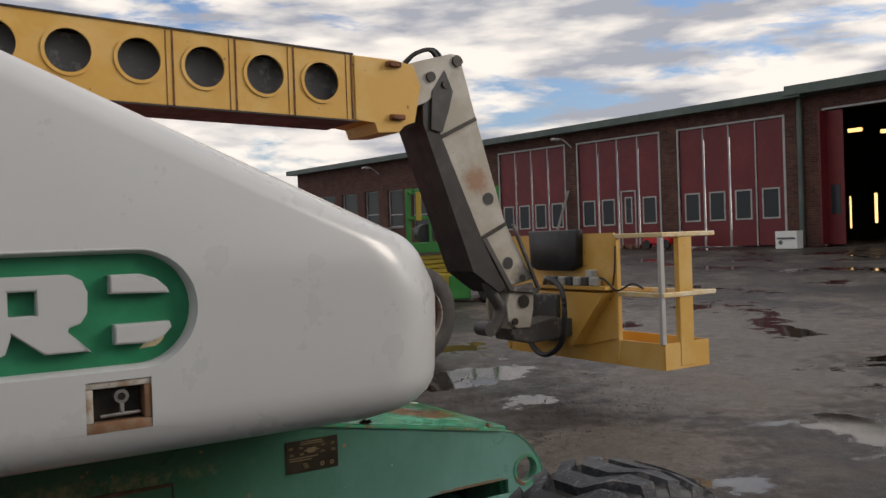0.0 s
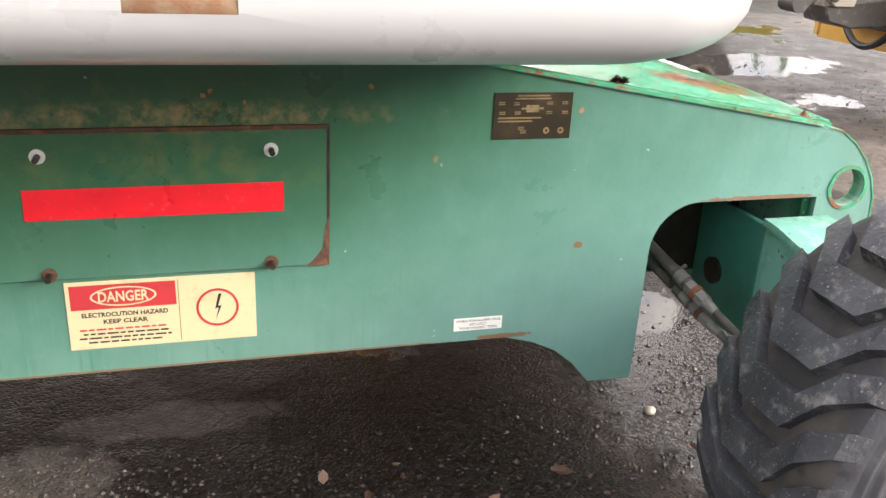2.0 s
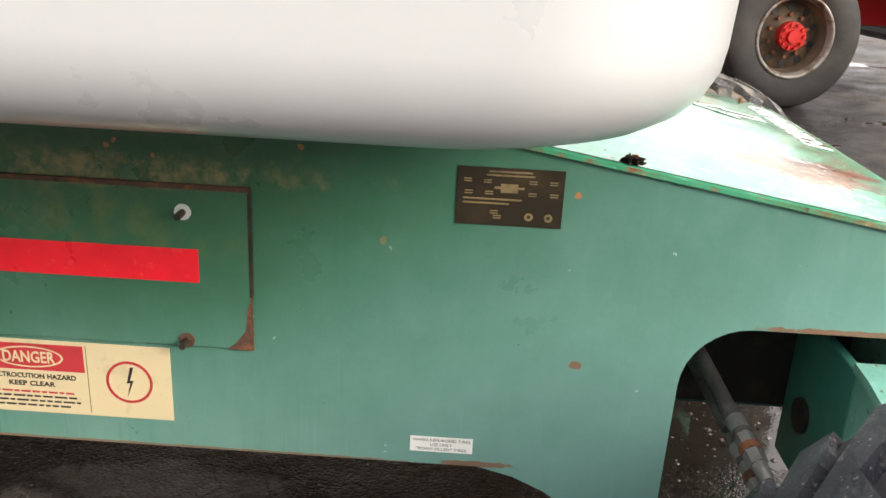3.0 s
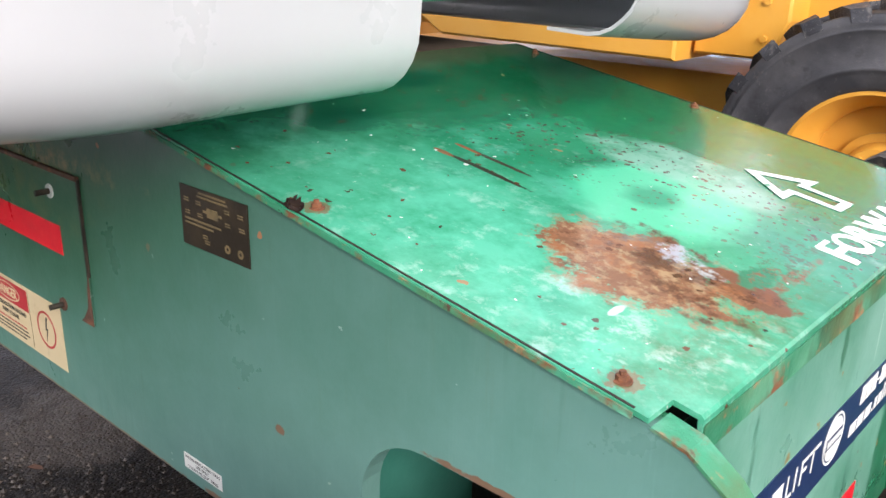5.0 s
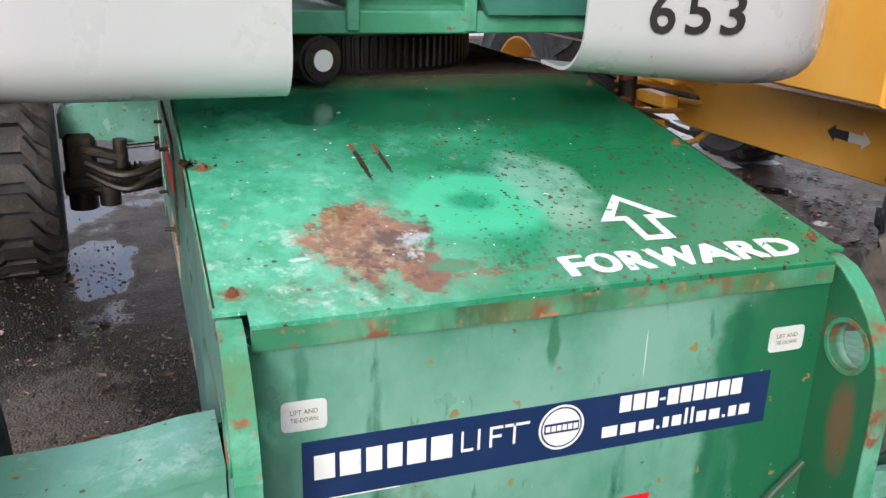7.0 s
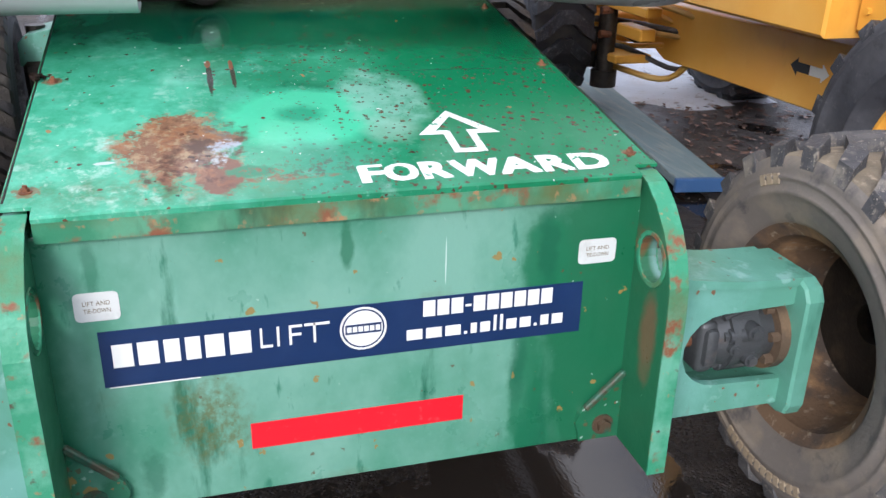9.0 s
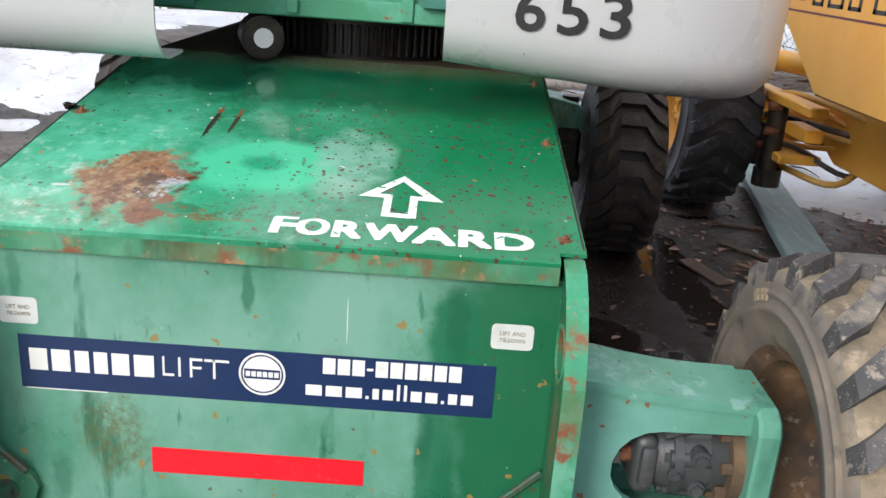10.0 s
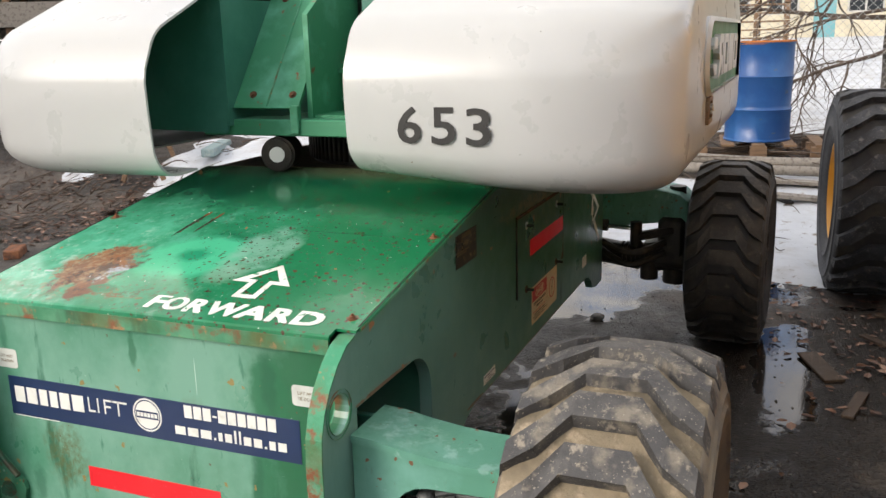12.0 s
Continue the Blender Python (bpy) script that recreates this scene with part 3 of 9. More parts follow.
M_TURQ = mat("turquoise_painted_plank", (0.19, 0.27, 0.28), [((0.28, 0.33, 0.32), 5, 0.5, 0.65, (0.6, 6, 6)), ((0.10, 0.09, 0.08), 12, 0.62, 0.74, (0.5, 5, 5))], rough=0.7, bump=0.3, bscale=40)
M_PALLET = mat("brown_pallet_wood", (0.17, 0.105, 0.06), [((0.09, 0.06, 0.04), 6, 0.5, 0.66, (0.5, 5, 5))], rough=0.85, bump=0.3, bscale=40)
M_DRUM = mat("blue_drum_paint", (0.010, 0.065, 0.225), [((0.02, 0.10, 0.29), 3, 0.45, 0.65), ((0.10, 0.10, 0.10), 7, 0.64, 0.72, (1, 1, 2.5)), (RUST, 18, 0.70, 0.74)], rough=0.4, bump=0.15, bscale=12)
M_DLID = mat("rusty_drum_lid", (0.42, 0.15, 0.04), [((0.25, 0.09, 0.03), 9, 0.5, 0.65)], rough=0.8, bump=0.3)
M_SNOW = mat("old_snow", (0.56, 0.59, 0.63), [((0.43, 0.46, 0.50), 1.2, 0.42, 0.68), ((0.36, 0.35, 0.34), 3.0, 0.52, 0.70, (1, 1, 1), 0.7), ((0.20, 0.17, 0.14), 9.0, 0.60, 0.70), ((0.10, 0.08, 0.06), 40.0, 0.66, 0.70)], rough=0.75, rvar=0.1, bump=0.8, bscale=14)
M_BIRCH = mat("birch_bark", (0.20, 0.182, 0.16), [((0.085, 0.072, 0.06), 3, 0.42, 0.6, (1, 1, 0.6)), ((0.035, 0.031, 0.028), 5, 0.40, 0.47, (1, 1, 1.6)), ((0.15, 0.135, 0.12), 12, 0.55, 0.7, (1, 1, 3), 0.6)], rough=0.85, bump=0.5, bscale=25)
M_TWIG = mat("bare_twig_bark", (0.075, 0.055, 0.042), [((0.13, 0.10, 0.08), 9, 0.5, 0.7)], rough=0.9, bump=0.3)
M_WIRE = mat("galvanised_wire", (0.30, 0.31, 0.31), rough=0.5, metal=0.6, bump=0)
M_RENDER = mat("pale_house_render", (0.55, 0.50, 0.38), [((0.46, 0.42, 0.32), 0.6, 0.45, 0.65)], rough=0.9, bump=0.1)
M_OCHRE = mat("ochre_house_wall", (0.60, 0.40, 0.14), [((0.52, 0.34, 0.12), 0.6, 0.45, 0.65)], rough=0.9, bump=0.1)
M_DOORT = mat("teal_door_paint", (0.14, 0.34, 0.38), rough=0.5, bump=0.05)
M_BLUEB = mat("blue_painted_metal", (0.05, 0.13, 0.30), [((0.12, 0.2, 0.35), 5, 0.5, 0.7)], rough=0.5, bump=0.1)
M_GREYB = mat("dark_grey_box", (0.10, 0.10, 0.10), [((0.28, 0.28, 0.28), 9, 0.55, 0.7)], rough=0.5, bump=0.1)
M_CHROME = mat("chromed_rod", (0.75, 0.75, 0.75), rough=0.12, rvar=0.03, metal=1.0, bump=0)
M_SIGNR = mat("faded_sign_red", (0.42, 0.03, 0.035), [((0.34, 0.03, 0.03), 30, 0.5, 0.7)], rough=0.5, bump=0)
M_LATCH = mat("rust_stained_latch_frame", (0.21, 0.155, 0.10), [((0.17, 0.085, 0.04), 18, 0.38, 0.55), (RUST, 40, 0.6, 0.7)], rough=0.7, bump=0.15)
M_LATCHW = mat("chalky_stained_latch_frame", (0.40, 0.38, 0.34), [((0.26, 0.19, 0.13), 22, 0.48, 0.62), (RUST, 40, 0.62, 0.70)], rough=0.7, bump=0.15)
M_NUM = mat("charcoal_number_paint", (0.014, 0.014, 0.014), [((0.024, 0.024, 0.023), 40, 0.55, 0.7)], rough=0.5, bump=0)
M_RIMT = mat("rusty_silver_rim", (0.30, 0.28, 0.25), [((0.10, 0.065, 0.04), 9, 0.48, 0.62), ((0.42, 0.4, 0.37), 20, 0.6, 0.75)], rough=0.5, metal=0.4, bump=0.1)
M_LAMPG = bpy.data.materials.new("lit_fluorescent_tube")
M_LAMPG.use_nodes = True
_e = M_LAMPG.node_tree.nodes["Principled BSDF"]
_e.inputs["Emission Color"].default_value, _e.inputs["Emission Strength"].default_value = (1.0, 0.62, 0.22, 1), 2.2


def brick_courses(m, w=0.26, h=0.075):
    """Brick courses and mortar laid over a wall that runs along y."""
    n, l = m.node_tree.nodes, m.node_tree.links
    p = n["Principled BSDF"]
    old = p.inputs["Base Color"].links[0].from_socket
    tc = n.new("ShaderNodeTexCoord")
    sp, cb_ = n.new("ShaderNodeSeparateXYZ"), n.new("ShaderNodeCombineXYZ")
    l.new(tc.outputs["Object"], sp.inputs[0])
    l.new(sp.outputs["Y"], cb_.inputs["X"])
    l.new(sp.outputs["Z"], cb_.inputs["Y"])
    b = n.new("ShaderNodeTexBrick")
    b.inputs["Scale"].default_value = 1.0
    b.inputs["Brick Width"].default_value, b.inputs["Row Height"].default_value = w, h
    b.inputs["Mortar Size"].default_value, b.inputs["Mortar Smooth"].default_value = 0.008, 0.2
    b.inputs["Color1"].default_value, b.inputs["Color2"].default_value, b.inputs["Mortar"].default_value = (1.25, 1.1, 1.05, 1), (0.62, 0.62, 0.66, 1), (1.5, 1.9, 2.2, 1)
    l.new(cb_.outputs[0], b.inputs["Vector"])
    mu = n.new("ShaderNodeMixRGB")
    mu.blend_type = "MULTIPLY"
    mu.inputs["Fac"].default_value = 1.0
    l.new(old, mu.inputs["Color1"])
    l.new(b.outputs["Color"], mu.inputs["Color2"])
    l.new(mu.outputs["Color"], p.inputs["Base Color"])


brick_courses(M_BRICK)


def leaf_material():
    m = bpy.data.materials.new("fallen_leaf")
    m.use_nodes = True
    n, l = m.node_tree.nodes, m.node_tree.links
    g = n.new("ShaderNodeNewGeometry")
    r = n.new("ShaderNodeValToRGB")
    r.color_ramp.elements[0].color, r.color_ramp.elements[1].color = (0.060, 0.030, 0.020, 1), (0.36, 0.24, 0.185, 1)
    e = r.color_ramp.elements.new(0.62)
    e.color = (0.13, 0.068, 0.043, 1)
    l.new(g.outputs["Random Per Island"], r.inputs["Fac"])
    l.new(r.outputs["Color"], n["Principled BSDF"].inputs["Base Color"])
    n["Principled BSDF"].inputs["Roughness"].default_value = 0.55
    return m


def pebble_material():
    m = bpy.data.materials.new("mixed_grit")
    m.use_nodes = True
    n, l = m.node_tree.nodes, m.node_tree.links
    g = n.new("ShaderNodeNewGeometry")
    r = n.new("ShaderNodeValToRGB")
    r.color_ramp.elements[0].color, r.color_ramp.elements[1].color = (0.03, 0.026, 0.024, 1), (0.17, 0.157, 0.145, 1)
    e = r.color_ramp.elements.new(0.75)
    e.color = (0.075, 0.066, 0.059, 1)
    l.new(g.outputs["Random Per Island"], r.inputs["Fac"])
    l.new(r.outputs["Color"], n["Principled BSDF"].inputs["Base Color"])
    n["Principled BSDF"].inputs["Roughness"].default_value = 0.6
    return m


def ground_material():
    """Wet dark asphalt and mud: grit, brown mud, pale and dark patches that also carry sheen and shade, and puddles
    that mirror the sky.
    """
    m = bpy.data.materials.new("wet_muddy_asphalt")
    m.use_nodes = True
    n, l = m.node_tree.nodes, m.node_tree.links
    p = n["Principled BSDF"]
    tc = n.new("ShaderNodeTexCoord")

    def nz(scale, detail=8, loc=0.0):
        mp = n.new("ShaderNodeMapping")
        mp.inputs["Location"].default_value = (loc, loc * 0.7, 0)
        l.new(tc.outputs["Object"], mp.inputs["Vector"])
        t = n.new("ShaderNodeTexNoise")
        t.inputs["Scale"].default_value, t.inputs["Detail"].default_value, t.inputs["Roughness"].default_value = scale, detail, 0.62
        l.new(mp.outputs["Vector"], t.inputs["Vector"])
        return t.outputs["Fac"]

    def mr(s, a, b, c=0.0, d=1.0):
        r = n.new("ShaderNodeMapRange")
        for k, v in zip(("From Min", "From Max", "To Min", "To Max"), (a, b, c, d)):
            r.inputs[k].default_value = v
        l.new(s, r.inputs["Value"])
        return r.outputs["Result"]

    def mix(f, a, b):
        x = n.new("ShaderNodeMixRGB")
        l.new(f, x.inputs["Fac"])
        for k, v in (("Color1", a), ("Color2", b)):
            if isinstance(v, tuple):
                x.inputs[k].default_value = lin(*(0.80 * c for c in v))
            else:
                l.new(v, x.inputs[k])
        return x.outputs["Color"]

    vor = n.new("ShaderNodeTexVoronoi")
    vor.inputs["Scale"].default_value = 85
    l.new(tc.outputs["Object"], vor.inputs["Vector"])
    grit = mr(vor.outputs["Distance"], 0.05, 0.5)
    base = mix(mr(nz(60, 5), 0.4, 0.65), (0.030, 0.026, 0.022), (0.085, 0.073, 0.062))
    base = mix(mr(nz(1.3, 9, 3.1), 0.50, 0.66), base, (0.125, 0.093, 0.069))
    base = mix(mr(nz(0.55, 7, 7.7), 0.52, 0.64), base, (0.16, 0.135, 0.112))
    base = mix(mr(nz(5.5, 9, 2.3), 0.50, 0.66, 0.0, 0.7), base, (0.030, 0.025, 0.022))
    base = mix(mr(nz(3.1, 9, 8.8), 0.56, 0.70, 0.0, 0.6), base, (0.18, 0.153, 0.128))
    base = mix(mr(nz(140, 3), 0.66, 0.74), base, (0.20, 0.18, 0.165))
    sc = n.new("ShaderNodeSeparateColor")
    l.new(vor.outputs["Color"], sc.inputs["Color"])
    stones = n.new("ShaderNodeMath")
    stones.operation = "MULTIPLY"
    l.new(mr(sc.outputs["Red"], 0.70, 0.72), stones.inputs[0])
    l.new(mr(vor.outputs["Distance"], 0.42, 0.30), stones.inputs[1])
    seen = n.new("ShaderNodeMath")
    seen.operation = "MULTIPLY"
    l.new(stones.outputs[0], seen.inputs[0])
    l.new(mr(nz(1.7, 6, 4.4), 0.44, 0.58, 0.15, 0.9), seen.inputs[1])
    base = mix(seen.outputs[0], base, mix(sc.outputs["Green"], (0.10, 0.095, 0.09), (0.27, 0.255, 0.24)))
    wet = mr(nz(0.75, 9, 11.3), 0.565, 0.615)
    for px_, py_, rx_, ry_ in ((-2.55, 1.47, 0.75, 0.14), (-3.7, 0.35, 0.8, 0.4), (-2.15, -1.45, 0.24, 0.14), (3.1, 4.3, 1.0, 0.35), (-0.14, 0.38, 0.40, 0.26), (-2.85, -0.86, 0.45, 0.16), (-0.20, 0.74, 0.26, 0.15), (-2.2, 2.0, 0.7, 0.10)):
        su = n.new("ShaderNodeVectorMath")
        su.operation = "SUBTRACT"
        su.inputs[1].default_value = (px_, py_, 0)
        l.new(tc.outputs["Object"], su.inputs[0])
        di = n.new("ShaderNodeVectorMath")
        di.operation = "MULTIPLY"
        di.inputs[1].default_value = (1 / rx_, 1 / ry_, 0)
        l.new(su.outputs[0], di.inputs[0])
        le = n.new("ShaderNodeVectorMath")
        le.operation = "LENGTH"
        l.new(di.outputs[0], le.inputs[0])
        ma = n.new("ShaderNodeMath")
        ma.operation = "MULTIPLY_ADD"
        l.new(nz(3.5, 7, px_), ma.inputs[0])
        ma.inputs[1].default_value = 1.6
        l.new(le.outputs["Value"], ma.inputs[2])
        both = n.new("ShaderNodeMath")
        both.operation = "MAXIMUM"
        l.new(wet, both.inputs[0])
        l.new(mr(ma.outputs[0], 1.85, 1.70), both.inputs[1])
        wet = both.outputs[0]
    damp = mr(nz(0.62, 9, 17.3), 0.44, 0.58)
    base = mix(damp, base, mix(mr(nz(40, 5), 0.45, 0.65), (0.013, 0.0105, 0.009), (0.044, 0.035, 0.029)))
    soaked_shaded = []
    # pale patches (broken concrete, far yard sheen) and dark ones (soaked ground, shade under machines): x, y, half
    # length, half width, pale
    # basket and machine shade and the far sky sheen are put into the colour
    for px_, py_, rx_, ry_, pale in ((-1.05, -0.50, 0.75, 0.55, 0), (-1.0, -0.10, 1.3, 0.55, 0), (0.5, 0.1, 0.9, 1.1, 0), (-1.7, 1.35, 1.3, 0.55, 0), (-0.9, 0.95, 0.8, 0.5, 0), (-1.92, -0.38, 0.28, 0.19, 1), (-1.52, -0.12, 0.28, 0.08, 1), (3.55, 2.85, 0.55, 1.2, 0), (4.9, 2.5, 1.6, 1.3, 1), (7.5, 5.0, 2.6, 2.6, 1), (2.6, 1.5, 0.9, 0.8, 1), (-2.2, -1.1, 0.6, 0.5, 0), (-1.15, -0.98, 0.75, 0.26, 1)):
        off = n.new("ShaderNodeVectorMath")
        off.operation = "SUBTRACT"
        off.inputs[1].default_value = (px_, py_, 0)
        l.new(tc.outputs["Object"], off.inputs[0])
        sq = n.new("ShaderNodeVectorMath")
        sq.operation = "MULTIPLY"
        sq.inputs[1].default_value = (1 / rx_, 1 / ry_, 0)
        l.new(off.outputs[0], sq.inputs[0])
        far = n.new("ShaderNodeVectorMath")
        far.operation = "LENGTH"
        l.new(sq.outputs[0], far.inputs[0])
        rag = n.new("ShaderNodeMath")
        rag.operation = "MULTIPLY_ADD"
        l.new(nz(5.0, 9, px_ + 3), rag.inputs[0])
        rag.inputs[1].default_value = 2.2
        l.new(far.outputs["Value"], rag.inputs[2])
        area = mr(rag.outputs[0], 2.2, 1.9, 0.0, 0.9 if not pale else 0.8 if px_ > 2 else 0.55)
        if pale:
            crack = n.new("ShaderNodeTexVoronoi")
            crack.feature = "DISTANCE_TO_EDGE"
            crack.inputs["Scale"].default_value = 5.0
            wob = n.new("ShaderNodeVectorMath")
            wob.operation = "MULTIPLY_ADD"
            jit = n.new("ShaderNodeTexNoise")
            jit.inputs["Scale"].default_value = 9
            l.new(tc.outputs["Object"], jit.inputs["Vector"])
            l.new(jit.outputs["Color"], wob.inputs[0])
            wob.inputs[1].default_value = (0.16, 0.16, 0)
            l.new(tc.outputs["Object"], wob.inputs[2])
            l.new(wob.outputs[0], crack.inputs["Vector"])
            tone = mix(mr(nz(18, 8, 1.2), 0.40, 0.66), (0.135, 0.115, 0.098), (0.21, 0.187, 0.165))
            tone = mix(mr(crack.outputs["Distance"], 0.022, 0.004, 0.0, 0.85), tone, (0.05, 0.042, 0.036))
            base = mix(area, base, tone)
        else:
            soaked_shaded.append(area)
            base = mix(area, base, mix(mr(nz(55, 6), 0.45, 0.65), (0.010, 0.0085, 0.0075), (0.034, 0.028, 0.023)))
    base = mix(wet, base, (0.022, 0.018, 0.015))
    for one in soaked_shaded:
        su = n.new("ShaderNodeMath")
        su.operation = "MAXIMUM"
        l.new(damp, su.inputs[0])
        l.new(one, su.inputs[1])
        damp = su.outputs[0]
    l.new(base, p.inputs["Base Color"])
    dry = mr(nz(5, 6, 5.0), 0.35, 0.65, 0.50, 0.80)
    dm = n.new("ShaderNodeMath")
    dm.operation = "MULTIPLY"
    l.new(dry, dm.inputs[0])
    l.new(mr(damp, 0.0, 1.0, 1.0, 0.62), dm.inputs[1])
    # a thin film of water under and beside the drive axle
    fo = n.new("ShaderNodeVectorMath")
    fo.operation = "SUBTRACT"
    fo.inputs[1].default_value = (0.0, -0.10, 0)
    l.new(tc.outputs["Object"], fo.inputs[0])
    fs_ = n.new("ShaderNodeVectorMath")
    fs_.operation = "MULTIPLY"
    fs_.inputs[1].default_value = (1 / 0.40, 1 / 0.62, 0)
    l.new(fo.outputs[0], fs_.inputs[0])
    fl_ = n.new("ShaderNodeVectorMath")
    fl_.operation = "LENGTH"
    l.new(fs_.outputs[0], fl_.inputs[0])
    fr_ = n.new("ShaderNodeMath")
    fr_.operation = "MULTIPLY_ADD"
    l.new(nz(9.0, 8, 6.6), fr_.inputs[0])
    fr_.inputs[1].default_value = 1.4
    l.new(fl_.outputs["Value"], fr_.inputs[2])
    film_ = mr(fr_.outputs[0], 1.75, 1.55)
    fm_ = n.new("ShaderNodeMath")
    fm_.operation = "MULTIPLY"
    l.new(dm.outputs[0], fm_.inputs[0])
    l.new(mr(film_, 0.0, 1.0, 1.0, 0.24), fm_.inputs[1])
    rough = fm_.outputs[0]
    gl_ = n.new("ShaderNodeMath")
    gl_.operation = "MAXIMUM"
    l.new(wet, gl_.inputs[0])
    l.new(film_, gl_.inputs[1])
    # specular climbs with distance from the machine, putting extra sheen into the open yard
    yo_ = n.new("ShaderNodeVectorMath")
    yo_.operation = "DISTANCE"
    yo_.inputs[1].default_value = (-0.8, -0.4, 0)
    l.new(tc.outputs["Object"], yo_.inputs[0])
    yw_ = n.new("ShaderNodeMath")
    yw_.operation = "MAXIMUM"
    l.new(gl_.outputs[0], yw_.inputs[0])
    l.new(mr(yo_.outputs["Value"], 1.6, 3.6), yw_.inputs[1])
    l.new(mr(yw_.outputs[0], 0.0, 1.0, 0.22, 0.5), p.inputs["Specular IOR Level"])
    mx = n.new("ShaderNodeMath")
    mx.operation = "MULTIPLY"
    l.new(rough, mx.inputs[0])
    l.new(mr(wet, 0.0, 1.0, 1.0, 0.12), mx.inputs[1])
    l.new(mx.outputs[0], p.inputs["Roughness"])
    hgt = n.new("ShaderNodeMath")
    hgt.operation = "MULTIPLY_ADD"
    l.new(grit, hgt.inputs[0])
    hgt.inputs[1].default_value = 0.5
    l.new(nz(22, 8), hgt.inputs[2])
    b = n.new("ShaderNodeBump")
    b.inputs["Distance"].default_value = 0.012
    calm = n.new("ShaderNodeMath")
    calm.operation = "MULTIPLY_ADD"
    l.new(film_, calm.inputs[0])
    calm.inputs[1].default_value = 0.62
    l.new(wet, calm.inputs[2])
    l.new(mr(calm.outputs[0], 0.0, 0.8, 0.85, 0.02), b.inputs["Strength"])
    l.new(hgt.outputs[0], b.inputs["Height"])
    l.new(b.outputs["Normal"], p.inputs["Normal"])
    return m


M_GROUND, M_LEAF, M_GRIT = ground_material(), leaf_material(), pebble_material()
M_GRAVEL = pebble_material()
M_GRAVEL.name = "pale_washed_gravel"
for _k, _c in enumerate(((0.030, 0.025, 0.021), (0.058, 0.049, 0.041), (0.14, 0.120, 0.098))):
    [q for q in M_GRAVEL.node_tree.nodes if q.type == "VALTORGB"][0].color_ramp.elements[_k].color = lin(*_c)


# ---- builders ----
def link(name, bm, mats, parent=None, label="", smooth=False, m=None):
    if isinstance(bm, bmesh.types.BMesh):
        me = bpy.data.meshes.new(name)
        bmesh.ops.recalc_face_normals(bm, faces=bm.faces)
        bm.to_mesh(me)
        bm.free()
        for k in mats if isinstance(mats, (list, tuple)) else [mats]:
            me.materials.append(k)
        if smooth:
            for f in me.polygons:
                f.use_smooth = True
            me.set_sharp_from_angle(angle=radians(smooth if smooth is not True else 40))
    else:
        me = bm
    ob = new(name, me)
    ob.parent = parent
    if m is not None:
        ob.matrix_local = m
    if label:
        tagged(ob, label)
    return ob


def part(name, bm, mats, parent, label="", smooth=False, m=None):
    return link(name, bm, mats, parent, label, smooth, m)


def thing(name, at=(0, 0, 0), label="", category="", group="", kind="", turn=0.0):
    e = new(name)
    e.empty_display_size = 0.1
    e.matrix_world = pose(*at, 0, 0, turn)
    return tagged(e, label, category, group, kind)


def box(bm, x0, x1, y0, y1, z0, z1, bev=0.0, mi=0, m=None, seg=1):
    vs = bmesh.ops.create_cube(bm, size=1, matrix=Matrix.LocRotScale(((x0 + x1) / 2, (y0 + y1) / 2, (z0 + z1) / 2), None, (abs(x1 - x0), abs(y1 - y0), abs(z1 - z0))))["verts"]
    fs = {f for v in vs for f in v.link_faces}
    if bev:
        r = bmesh.ops.bevel(bm, geom=list({e for v in vs for e in v.link_edges}), offset=bev, segments=seg, affect="EDGES", profile=0.5)
        vs = list({v for f in r["faces"] for v in f.verts} | {v for v in vs if v.is_valid})
        fs = {f for v in vs for f in v.link_faces}
    for f in fs:
        f.material_index = mi
    if m is not None:
        bmesh.ops.transform(bm, matrix=m, verts=vs)
    return vs


def bar(bm, a, b, w, h, bev=0.0, mi=0):
    """A rectangular bar from a to b, w wide (level) and h high."""
    a, b = Vector(a), Vector(b)
    d = b - a
    q = d.to_track_quat("X", "Z").to_matrix().to_4x4()
    return box(bm, 0, d.length, -w / 2, w / 2, -h / 2, h / 2, bev, mi, Matrix.Translation(a) @ q)


def rod(bm, a, b, r, r2=None, n=12, mi=0, caps=True):
    a, b = Vector(a), Vector(b)
    d = b - a
    q = d.to_track_quat("Z", "Y").to_matrix().to_4x4()
    vs = bmesh.ops.create_cone(bm, cap_ends=caps, segments=n, radius1=r, radius2=r if r2 is None else r2, depth=d.length,
                               matrix=Matrix.Translation((a + b) / 2) @ q)["verts"]
    for f in {f for v in vs for f in v.link_faces}:
        f.material_index = mi
    return vs


